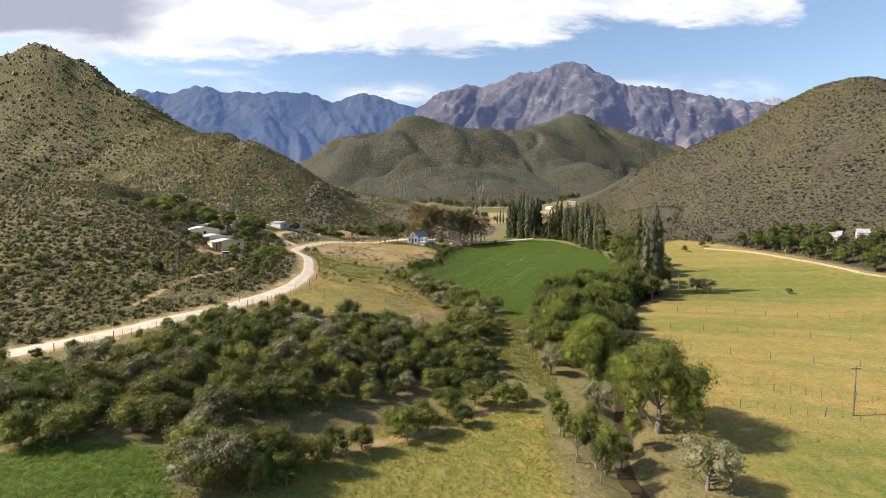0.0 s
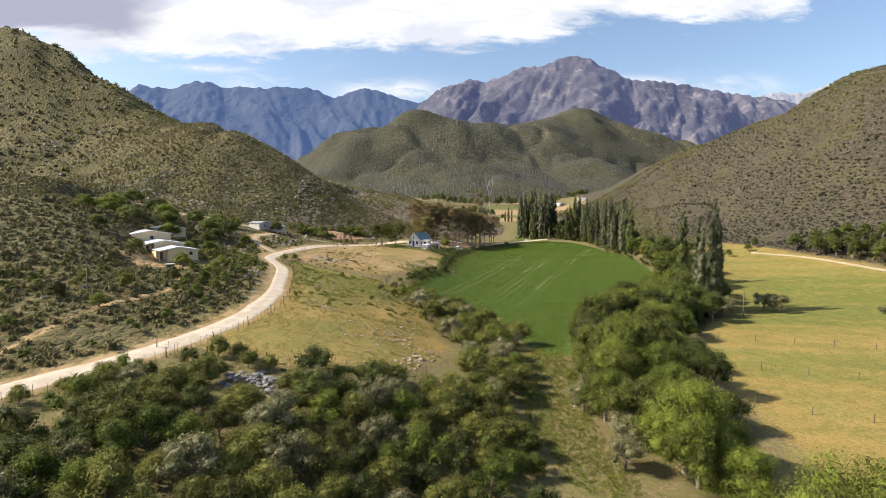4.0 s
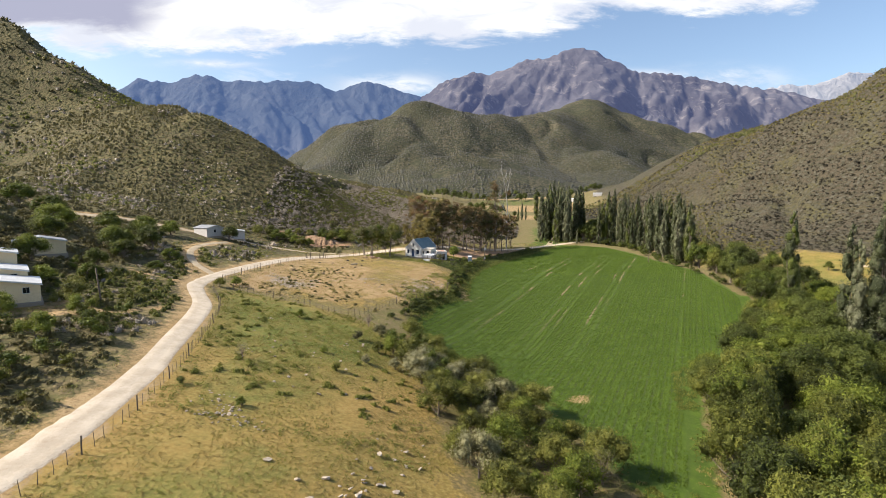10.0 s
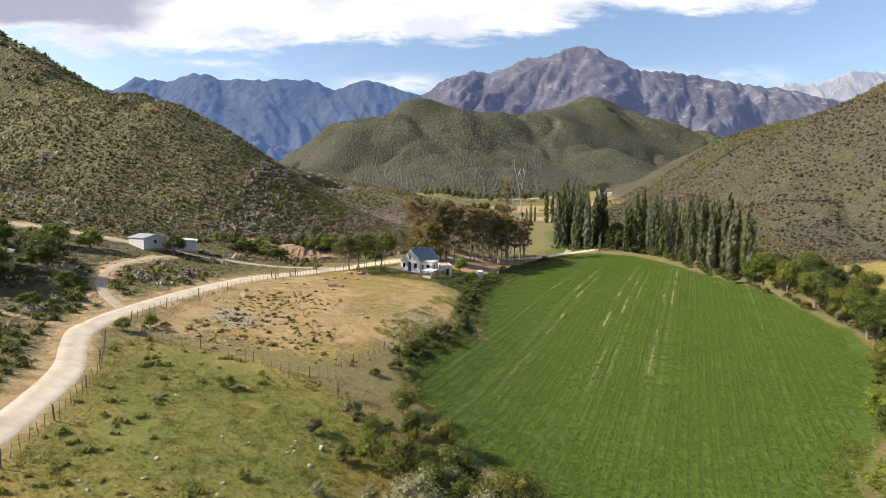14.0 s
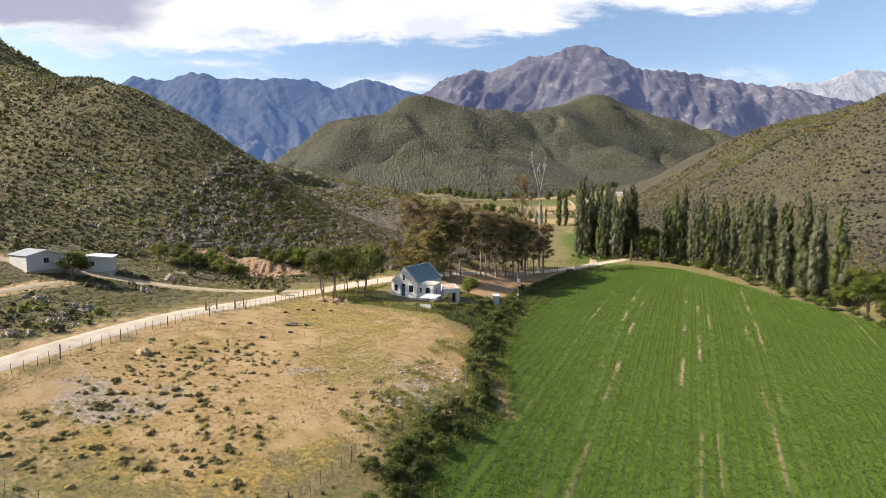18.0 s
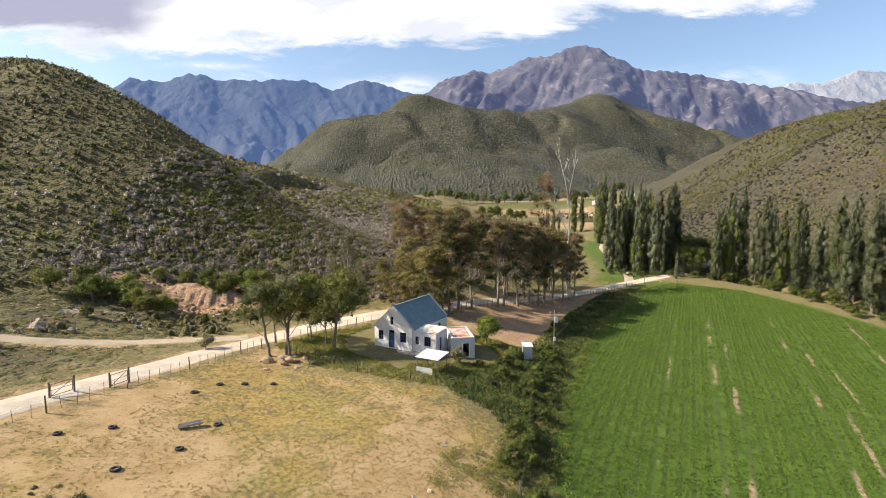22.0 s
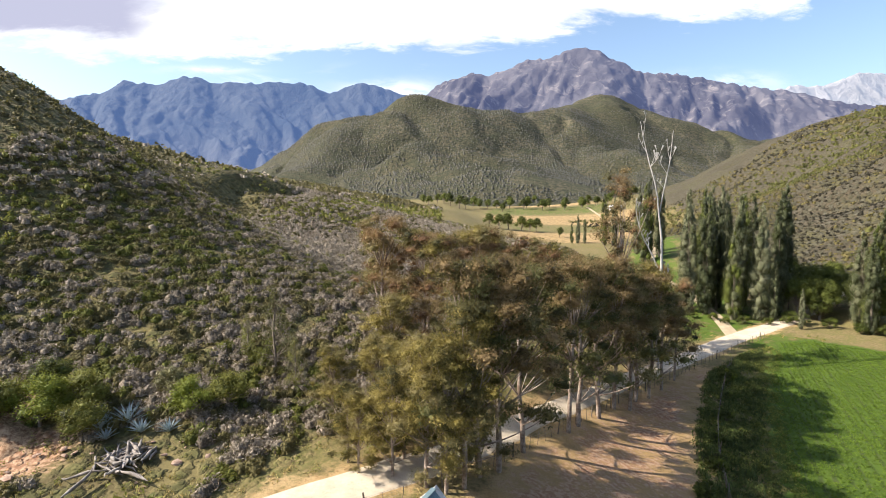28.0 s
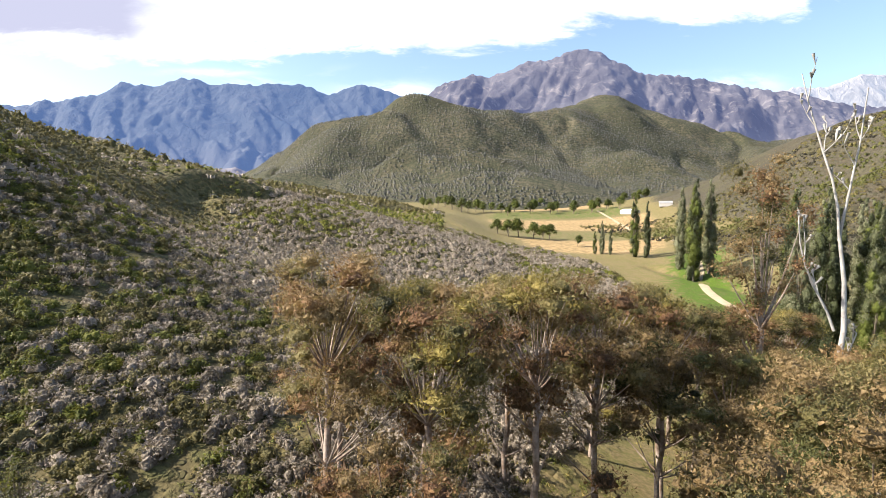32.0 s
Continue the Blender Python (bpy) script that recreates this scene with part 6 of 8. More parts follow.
for k in range(5):
    rr = np.random.default_rng(500 + k)
    low = (1.8, 6.0, 5.0, 4.0, 5.5)[k]
    gums.append((make_tree("gum_tree", 510 + k, gum_crown(rr, 16.0, (11.0, 11.0, 11.5, 11.0, 11.0)[k], (60, 44, 44, 46, 42)[k], low), GUM_TONES[k], 290, 0.072, 0.21, 10.0, BARK_PALE, GUM_WORDS[k] + " beside the gravel road", "gum tree", "gum trees by the road", lean=(rr.normal(0, 0.5), rr.normal(0, 0.5)), hang=0.7, aspect=0.32, flat=0.8, core=0.42, inner=0.46, share=0.9, rise=0.8), []))
GUMS = [(-9.4, 263.2, 11.5, 0), (-8.0, 262.6, 11, 0), (-6.7, 263.4, 14, 0), (-5.4, 265, 17, 3), (-3.9, 266, 17, 1), (-1.4, 269.6, 16.5, 3), (3.8, 275.2, 16, 1), (5.3, 277.3, 17, 3), (8.5, 280.8, 17.5, 3), (11.3, 284.6, 17, 1), (13.2, 284.9, 15, 3), (15.0, 288.0, 17, 2), (17.3, 289.7, 16, 3), (20.4, 293.2, 15.5, 4),
        (-15, 285.5, 16, 4), (-9.5, 283, 15.5, 2), (-4.5, 288, 16.5, 2), (1, 294, 17, 4), (7.5, 298.5, 17, 2), (13, 304.5, 16, 1), (-15.5, 265.5, 6.5, 0), (-13.6, 269.2, 9, 0), (-17.5, 269.5, 7.5, 0), (21, 309, 16, 4), (-10.5, 291, 14, 2), (3.5, 304, 14, 2), (-11, 276.5, 12, 4), (-16, 292, 12, 4), (-5, 295, 15, 2), (14, 312, 15, 4), (27, 314, 15, 2), (-13, 273.5, 11, 0), (5.2, 294, 14, 1), (7, 286.5, 13.5, 1), (11, 289.8, 13, 3), (12, 297, 14, 1), (19, 301, 14, 1), (24, 297.5, 12, 1), (-12, 264, 8.5, 0), (-14.5, 264.3, 6.5, 0), (-11.3, 266.3, 9.5, 0)]
for x, y, h, k in GUMS:
    gums[k][1].append(at(x, y, R.uniform(0, 360), h / 16.5, 0.2))
for proto, places in gums:
    grove(proto, places)
rr = np.random.default_rng(77)
tall = make_tree("gum_tree", 530, [(rr.normal(0, 1.8), rr.normal(0, 1.8), z, rr.uniform(1.1, 1.8), 0.75) for z in np.linspace(12, 28, 30)], [LEAF_GUM, LEAF_GUM_BROWN, LEAF_GUM_RED], 200, 0.10, 0.34, 14.0, BARK_PALE, "very tall thin gum tree with sparse golden foliage", "gum tree", hang=0.6, aspect=0.32, flat=0.8, core=0.3, inner=0.3, share=0.5)
tall.matrix_basis = at(18.7, 305.0, 40, 1.03)


def dead_tree(x, y, h, seed):
    """A bare silvered tree: forked stems and thin upturned branches."""
    rng = np.random.default_rng(seed)
    t = tagged(new("dead_tree"), "tall dead tree with bare silvery forked limbs", "dead tree")
    t.matrix_basis = at(x, y, 0, 1, 0.2)

    def stem(p, d, length, r, depth, tubes):
        n = 7
        pts = [np.array(p, float)]
        d = np.array(d, float)
        for _ in range(n - 1):
            d = d + rng.normal(0, 0.07, 3) + np.array([0, 0, 0.10])
            d /= np.linalg.norm(d)
            pts.append(pts[-1] + d * length / (n - 1))
        tubes.append(tube_mesh("s", pts, np.linspace(r, r * 0.35 if depth else 0.13, n), None, 6))
        if depth:
            for _ in range(4 if depth == 2 else 3):
                k = int(rng.integers(2, n))
                side = rng.normal(0, 1, 3)
                side[2] = abs(side[2]) * 0.7 + 0.9
                side /= np.linalg.norm(side)
                stem(pts[k], side, length * rng.uniform(0.16, 0.34), r * 0.45, depth - 1, tubes)

    a, b = [], []
    stem((0, 0, -0.3), (0.02, 0, 1), h * 0.64, 0.36, 0, a)
    top = a[0][0].reshape(-1, 6, 3).mean(1)[-1]
    for dx, dy, drop, share in ((0.20, 0.05, 0.5, 0.34), (-0.12, 0.04, 0.1, 0.38), (-0.35, 0.1, 8.0, 0.26), (0.45, -0.1, 13.0, 0.14)):
        stem(top - [0, 0, drop], (dx, dy, 1), h * share, 0.12, 2, b)
    piece("trunk", joined("trunk", a, BARK_DEAD), t)
    for one in b:
        piece("branch", joined("branch", [one], BARK_DEAD), t)


dead_tree(23.6, 302.6, 37, 5)

# trees beside the farmhouse, along the fence
rr = np.random.default_rng(61)
peps = [make_tree("wattle_tree", 601 + k, [(c[0] + lx, c[1], c[2], c[3], c[4]) for c in dome(rr, 24, 7.0, 8.6, 3.0, 0.8, 1.5, 0.8)], [LEAF_FRESH, LEAF_SAGE, LEAF_THICKET] if k != 1 else [LEAF_DARK, LEAF_THICKET], 190, 0.08, 0.15, 4.6, BARK, w + " beside the roadside fence", "tree", lean=(lx, 0.2), core=0.4, inner=0.5, share=0.6)
        for k, (lx, w) in enumerate(((-0.9, "leaning open-crowned tree"), (0.3, "dark rounded tree"), (0.6, "grey-green tree with forked stems")))]
grove(peps[0], [at(-27.9, 240.6, 0, 1.1, 0.1), at(-25.0, 249.5, 70, 0.7, 0.1)])
grove(peps[2], [at(-26.4, 241.9, 0, 1.22, 0.1), at(-25.6, 241.4, 200, 1.05, 0.1), at(-29.5, 247.5, 120, 0.7, 0.1)])
grove(peps[1], [at(-20.5, 243.2, 20, 1.3, 0.1), at(-22.3, 246.5, 100, 0.7, 0.1)])
round_ = make_tree("garden_tree", 620, dome(rr, 16, 4.6, 4.2, 0.4, 0.8, 1.3), LEAF_FRESH, 170, 0.10, 0.14, 1.0, BARK, "round bright green tree behind the store room", "tree")
round_.matrix_basis = at(-0.2, 251.8, 0, 1.0, 0.1)
# trees round the cottages
cot = make_tree("shade_tree", 630, dome(rr, 24, 8.0, 6.0, 0.5, 1.1, 1.7), [LEAF_DARK, LEAF_FRESH], 90, 0.16, 0.24, 1.6, BARK, "dark shade tree crowding the cottages", "tree", "cottage trees")
cot2 = make_tree("shade_tree", 631, dome(rr, 20, 7.0, 5.0, 0.4, 1.0, 1.5), LEAF_FRESH, 90, 0.16, 0.2, 1.4, BARK, "green thorn tree behind the cottages", "tree", "cottage trees")
grove(cot, [at(x, y, R.uniform(0, 360), s, 0.2) for x, y, s in [(-72, 188, 1.0), (-76, 202, 0.8), (-68, 184, 0.7), (-73, 167, 0.8), (-71, 160, 0.6), (-80, 163, 0.8), (-82, 182, 0.9), (-64.5, 226.5, 0.75), (-79, 148, 0.6), (-69, 196, 0.95), (-86, 172, 1.0), (-66, 173, 0.6)]])
grove(cot2, [at(x, y, R.uniform(0, 360), s, 0.2) for x, y, s in [(-57.3, 142.6, 0.55), (-62, 165, 0.55), (-64, 158, 0.6), (-86, 190, 1.1), (-92, 196, 1.1), (-84, 204, 1.0), (-98, 184, 1.0), (-93, 172, 1.0), (-90, 160, 0.8), (-80, 212, 0.9), (-102, 200, 1.0), (-75, 215, 0.8), (-60, 181, 0.45), (-63, 192, 0.5)]])
# feathery tree on the slope and shrubs at its foot
pine = make_tree("feathery_tree", 640, [(rr.normal(0, 1.5) * (1.1 - k), rr.normal(0, 1.5) * (1.1 - k), 0.8 + 7.5 * k, 0.95 - 0.4 * k, 1.2) for k in np.linspace(0, 1, 34)], [LEAF_SAGE, LEAF_THICKET], 260, 0.065, 0.12, 6.0, BARK, "feathery grey-green tree standing in the scrub", "tree", hang=-0.4, aspect=0.3, core=0.2, inner=0.22)
grove(pine, [at(-25.2, 278.5, 0, 1.0, 0.1), at(-22.5, 276, 70, 0.55, 0.1), at(-29, 281, 100, 0.5, 0.1)])
# trees at the head of the valley
far_dark = make_tree("far_tree", 650, dome(rr, 12, 9, 9, 0.2, 1.7, 2.6), LEAF_DARK, 14, 0.34, 0.3, 2.0, BARK, "dark tree at the head of the valley", "tree", "far trees")
places = [(41, 520, 0.9), (37, 524, 1.0), (46, 528, 0.9), (24, 525, 1.0), (30, 530, 1.1), (19, 530, 0.9), (52, 494, 0.6)]
places += [(-30 + 7.5 * i + R.normal(0, 2), 760 + R.normal(0, 14) + 0.3 * i, R.uniform(1.0, 1.5)) for i in range(26)]
places += [(90 + R.uniform(0, 150), 820 + R.uniform(-60, 60), R.uniform(0.8, 1.2)) for i in range(14)]
places += [(x, y, R.uniform(0.5, 0.85)) for x, y in scatter(R, HEDGE, 4.6, 2500) if math.hypot(x - 166, y - 209) > 5]
places += [(122, 238, 0.4), (112, 234, 0.35), (127, 243, 0.45), (103, 246, 0.5), (98, 250, 0.55)]
grove(far_dark, [at(x, y, R.uniform(0, 360), s, 0.3) for x, y, s in places])


# ---- scrub, grass and crops ----
SCRUB_WEST = leaf("hill_scrub_leaf", [(0.036, 0.033, 0.010), (0.062, 0.055, 0.016), (0.094, 0.079, 0.025), (0.130, 0.108, 0.038)], 0.15, 0.22, 0.7)
SCRUB_GREY = leaf("grey_renosterbos_leaf", [(0.174, 0.137, 0.101), (0.244, 0.199, 0.149), (0.316, 0.260, 0.204), (0.396, 0.329, 0.258)], 0.15, 0.22, 0.7)
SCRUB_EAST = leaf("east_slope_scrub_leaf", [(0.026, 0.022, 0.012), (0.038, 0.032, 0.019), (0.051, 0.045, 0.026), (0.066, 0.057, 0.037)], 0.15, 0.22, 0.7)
SCRUB_GREEN = leaf("green_scrub_leaf", [(0.079, 0.087, 0.013), (0.113, 0.122, 0.018), (0.146, 0.152, 0.024), (0.179, 0.177, 0.032)], 0.25, 0.25, 0.7)
SCRUB_FAR_LEAF = leaf("far_scrub_leaf", [(0.027, 0.029, 0.021), (0.042, 0.043, 0.032), (0.055, 0.054, 0.043), (0.069, 0.066, 0.054)], 0.1)
WEEDS = leaf("green_weed_leaf", [(0.088, 0.112, 0.020), (0.135, 0.162, 0.029), (0.185, 0.198, 0.040), (0.24, 0.235, 0.055)], 0.3, 0.25, 0.7)
REED = leaf("reed_blade", [(0.060, 0.088, 0.022), (0.092, 0.124, 0.032), (0.124, 0.156, 0.040), (0.160, 0.180, 0.052)], 0.3, 0.25, 0.7)
LUCERNE = leaf("lucerne_leaf", [(0.034, 0.077, 0.005), (0.055, 0.107, 0.007), (0.078, 0.135, 0.009), (0.107, 0.163, 0.013)], 0.22, 0.2, 0.75)
STRAW = leaf("dry_grass_blade", [(0.31, 0.22, 0.065), (0.37, 0.27, 0.09), (0.42, 0.315, 0.13), (0.28, 0.235, 0.065)], 0.25)
SCRUB_LUSH = leaf("east_green_scrub_leaf", [(0.045, 0.050, 0.012), (0.068, 0.074, 0.017), (0.095, 0.097, 0.024), (0.122, 0.119, 0.032)], 0.2, 0.25, 0.7)
LUSH = leaf("lush_grass_blade", [(0.085, 0.15, 0.014), (0.12, 0.19, 0.02), (0.16, 0.225, 0.028), (0.21, 0.25, 0.04)], 0.35)
GRASS = leaf("green_grass_blade", [(0.13, 0.155, 0.022), (0.19, 0.205, 0.032), (0.26, 0.25, 0.045), (0.31, 0.275, 0.06)], 0.3)

Q = np.random.default_rng(33)
def mound(rng, n, r, h):
    """The dense heart of a shrub: a lumpy dome of n sides, verts and faces."""
    a = np.arange(n) * 2 * math.pi / n + rng.uniform(0, 1)
    rings = [np.stack([np.cos(a + t) * r * k * rng.uniform(0.8, 1.2, n), np.sin(a + t) * r * k * rng.uniform(0.8, 1.2, n), h * z * rng.uniform(0.85, 1.15, n)], 1) for k, z, t in ((1.0, -0.3, 0), (0.92, 0.45, 0.3), (0.5, 0.92, 0.6))]
    v = np.concatenate(rings + [[[0, 0, h]]])
    j = (np.arange(n) + 1) % n
    i = np.arange(n)
    f = [np.stack([i + o, j + o, j + o + n], 1) for o in (0, n)] + [np.stack([i + o, j + o + n, i + o + n], 1) for o in (0, n)] + [np.stack([i + 2 * n, j + 2 * n, np.full(n, 3 * n)], 1)]
    return v, np.concatenate(f)


def shrub(rng, knots, sides, n, size, aspect=0.45):
    """A low shrub of several leaning knots."""
    out = []
    for k in range(knots):
        a, far = rng.uniform(0, 6.3), 0.0 if k == 0 else rng.uniform(0.25, 0.5)
        r = rng.uniform(0.26, 0.42) if knots > 1 else 0.48
        off = np.array([math.cos(a) * far, math.sin(a) * far, rng.uniform(-0.05, 0.03)])
        v, f = mound(rng, sides, r * 0.72, r * rng.uniform(0.65, 0.95))
        out += [(v + off, f), loose(tufts(rng, max(3, n // knots), r * 1.25, size, rng.uniform(0.85, 1.25), aspect, 0.8) + off)]
    return pack(*out)


SHRUB = [shrub(Q, 2, 4, 34, 0.15) for _ in range(8)]
SHRUB_NEAR = [shrub(Q, 4, 4, 128, 0.10, 0.42) for _ in range(12)]
SHRUB_FAR = [shrub(Q, 1, 4, 9, 0.22) for _ in range(3)] + [shrub(Q, 2, 3, 8, 0.22) for _ in range(4)]
WEED = [loose(tufts(Q, 30, 0.60, 0.12, 1.0, 0.45)) for _ in range(6)]
TUSSOCK = [pack(mound(Q, 6, 0.36, 0.20), loose(tufts(Q, 60, 0.46, 0.13, 0.8, 0.16, 0.9))) for _ in range(6)]


def random_in(rng, x0, x1, y0, y1, n):
    return np.stack([rng.uniform(x0, x1, n), rng.uniform(y0, y1, n)], 1)


def clear_of(xy, road=3.4):
    x, y = xy[:, 0], xy[:, 1]
    ok = seg_dist(x, y, ROAD) > road
    for l, w in ((SIDE_TRACK, 3.0), (WEST_TRACK, 2.4), (LOOP_TRACK, 1.8)):
        ok &= seg_dist(x, y, l) > w
    for l in FOOT_PATHS:
        ok &= seg_dist(x, y, l) > 0.9
    return ok & (inside(x, y, FIELD) < -0.5)


def hut_clear(xy):
    ok = np.ones(len(xy), bool)
    for x, y, r in ((-62.1, 148.3, 5.6), (-67.7, 152.9, 5.6), (-73.4, 157.9, 5.6), (-60, 142, 3.5), (-77.5, 174.5, 5.5), (-75.8, 193.5, 4.5), (-73.2, 228, 5), (-69.5, 235.5, 5), (-11, 248.5, 9), (-4, 247, 5), (-62, 139, 3.5), (-57.5, 137.5, 2)):
        ok &= np.hypot(xy[:, 0] - x, xy[:, 1] - y) > r
    return ok


def grid_in(rng, x0, x1, y0, y1, step, jitter=0.40):
    """Places on a loose grid, so that shrubs stand apart."""
    x, y = np.meshgrid(np.arange(x0, x1, step), np.arange(y0, y1, step))
    x = x + (np.arange(x.shape[0]) % 2 * 0.5 * step)[:, None]
    return np.stack([x.ravel(), y.ravel()], 1) + rng.uniform(-jitter, jitter, (x.size, 2)) * step


# slope above the gum trees, passed closest
xy = np.concatenate([grid_in(Q, -75, 16, 262, 350, 1.12), grid_in(Q, -75, 52, 350, 480, 1.6)])
west = xy[:, 0] < np.interp(xy[:, 1], [255, 275, 300, 330, 360, 400, 440, 480], [-30, -14, -1, 20, 36, 42, 44, 30])
ok = clear_of(xy) & west & (fractal(xy[:, 0], xy[:, 1], 5, 61) > 0.27) & (np.hypot(xy[:, 0] + 46, xy[:, 1] - 263) > 6) & (np.hypot((xy[:, 0] + 31.5) * 0.8, xy[:, 1] - 264) > 5)
xy = xy[ok]
grey = fractal(xy[:, 0], xy[:, 1], 26, 66, 2) + 0.24 * Q.normal(size=len(xy)) + 0.10 * np.clip((xy[:, 0] + 40) / 30, -1, 1) * (xy[:, 1] < 330)
sc = Q.uniform(0.9, 1.95, len(xy)) * np.where(Q.random(len(xy)) < 0.1, 1.35, 1.0) * np.where(xy[:, 1] > 350, 1.3, 1.0)
ok = seg_dist(xy[:, 0], xy[:, 1], CUT) > 3.4
xy, grey, sc = xy[ok], grey[ok], sc[ok]
close = (xy[:, 0] > -62) & (xy[:, 1] < 332)
for name, mat, pick_, words in (("scrub_grey", SCRUB_GREY, grey > 0.37, "grey renosterbos scrub on the slope above the road"), ("scrub_olive", SCRUB_WEST, (grey <= 0.37) & (grey > 0.17), "olive scrub on the slope above the road"), ("scrub_green", SCRUB_GREEN, grey <= 0.17, "green shrubs among the grey scrub")):
    spread_stuff(name, mat, xy[pick_ & close], SHRUB_NEAR, sc[pick_ & close], Q, words, "scrub")
    spread_stuff(name, mat, xy[pick_ & ~close], SHRUB, sc[pick_ & ~close], Q, words + ", higher up", "scrub")

# western hill and the bank above the road
xy = np.concatenate([grid_in(Q, -130, -10, 40, 262, 1.65), grid_in(Q, -210, -75, 262, 420, 1.9), grid_in(Q, -210, -130, 100, 262, 2.0), grid_in(Q, -430, -210, 150, 620, 4.2), grid_in(Q, -210, -10, 420, 620, 3.8)])
x, y = xy[:, 0], xy[:, 1]
up = hill_share(x, y) > 0.12
bank = (x < np.interp(y, BANK_Y, BANK_X)) & (y < 270)
near_slope = (x > -75) & (y > 262) & (y < 480)
ok = clear_of(xy) & hut_clear(xy) & (up | bank) & ~near_slope & (fractal(x, y, 11, 71) > np.where((x > -66) & (y > 98) & (y < 200), 0.40, np.where((x > -80) & (y >= 200) & (y < 262), 0.46, 0.26)))
xy = xy[ok]
far_ = (xy[:, 1] > 420) | (xy[:, 0] < -210)
tone = fractal(xy[:, 0], xy[:, 1], 40, 73, 3) + 0.06 * Q.normal(size=len(xy)) + 0.03 * (xy[:, 1] < 250) - 0.14 * ((xy[:, 0] > -66) & (xy[:, 1] > 98) & (xy[:, 1] < 200))
sc = Q.uniform(0.85, 1.8, len(xy)) * np.where(Q.random(len(xy)) < 0.10, 1.5, 1.0) * np.where(far_, 1.9, 1.0) * np.where((xy[:, 0] < -130) & ~far_, 1.2, 1.0)
near_ = (xy[:, 1] < 200) & (xy[:, 0] > -110)
for name, mat, pick_, words in (("scrub_hill", SCRUB_WEST, tone > 0.41, "dark olive scrub covering the western hill"), ("scrub_bank", SCRUB_GREEN, tone < 0.36, "green thorny scrub on the western bank"), ("scrub_pale", SCRUB_GREY, (tone <= 0.41) & (tone >= 0.36), "grey scrub on the western hill")):
    spread_stuff(name, mat, xy[pick_ & ~near_], SHRUB_FAR, sc[pick_ & ~near_], Q, words, "scrub")
    spread_stuff(name, mat, xy[pick_ & near_], SHRUB, sc[pick_ & near_], Q, words + " close above the road", "scrub")

# thorn bushes on the bank above the road
xy = np.array([p for p in scatter(Q, [(-110, 60), (-63, 78), (-50, 92), (-41, 105), (-38.5, 122), (-43, 144), (-50, 165), (-57, 178), (-60, 200), (-66, 200), (-70, 170), (-58, 156), (-52, 142), (-56, 130), (-75, 128), (-100, 110)], 3.4, 1500) if fractal(*p, 13, 53) > 0.45])
xy = xy[clear_of(xy) & hut_clear(xy)]
kk = Q.random(len(xy))
THORN = [shell(Q, dome(Q, 6, 2.6, 1.9, 0.0, 0.45, 0.75), 150, 0.085, core=0.55, inner=0.56) for _ in range(4)]
for mat, ok, words in ((LEAF_FRESH, kk < 0.45, "green thorn bushes on the bank above the road"), (LEAF_THICKET, kk >= 0.45, "olive thorn bushes on the bank above the road")):
    spread_stuff("thorn_scrub", mat, xy[ok], THORN, Q.uniform(0.6, 1.35, ok.sum()), Q, words, "scrub")

# eastern hill
xy = np.concatenate([grid_in(Q, 92, 270, 200, 470, 1.75), grid_in(Q, 270, 420, 200, 640, 4.2), grid_in(Q, 92, 290, 470, 640, 3.8)])
x, y = xy[:, 0], xy[:, 1]
xy = xy[((hill_share(x, y) > 0.10) | (inside(x, y, EAST_FIELD) < -2)) & (fractal(x, y, 13, 81) > 0.27) & (seg_dist(x, y, EAST_TRACK) > 2.5)]
tone = fractal(xy[:, 0], xy[:, 1], 50, 83, 3) + 0.07 * Q.normal(size=len(xy)) + 0.10 * np.clip((330 - xy[:, 1]) / 100, -1.2, 1)
sc = Q.uniform(0.8, 1.6, len(xy)) * np.where(Q.random(len(xy)) < 0.10, 1.5, 1.0) * np.where((xy[:, 0] > 290) | (xy[:, 1] > 470), 1.7, 1.0)
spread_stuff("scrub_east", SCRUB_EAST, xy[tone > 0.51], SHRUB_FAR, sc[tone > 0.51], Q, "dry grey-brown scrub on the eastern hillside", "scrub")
lush_ = tone < 0.36
spread_stuff("scrub_east_lush", SCRUB_LUSH, xy[lush_], SHRUB_FAR, sc[lush_] * 1.2, Q, "green shrubs low on the eastern hillside", "scrub")
olive_ = (tone <= 0.51) & ~lush_
spread_stuff("scrub_east_green", SCRUB_WEST, xy[olive_], SHRUB_FAR, sc[olive_] * 1.2, Q, "olive shrubs on the eastern hillside", "scrub")

# the hill that closes the valley
xy = grid_in(Q, -420, 900, 820, 1480, 6.2, 0.5)
col_, row_ = (xy[:, 0] + 1100) / 7.0, (xy[:, 1] - 760) / 7.0
i_, j_ = row_.astype(int), col_.astype(int)
z_ = HILL_GRID[2][i_, j_]
ok = (z_ > height(xy[:, 0], xy[:, 1]) + 1.0) & (fractal(xy[:, 0], xy[:, 1], 60, 87) > 0.34)
xy, i_, j_ = xy[ok], i_[ok], j_[ok]
fx_, fy_ = col_[ok] - j_, row_[ok] - i_
hz_ = HILL_GRID[2]
z_ = (hz_[i_, j_] * (1 - fx_) + hz_[i_, j_ + 1] * fx_) * (1 - fy_) + (hz_[i_ + 1, j_] * (1 - fx_) + hz_[i_ + 1, j_ + 1] * fx_) * fy_
spread_stuff("scrub_far", SCRUB_FAR_LEAF, xy, [mound(Q, 5, 0.5, 0.5) for _ in range(6)], Q.uniform(2.0, 4.2, len(xy)), Q, "grey-green shrubs dotting the far hill", "scrub", z_)

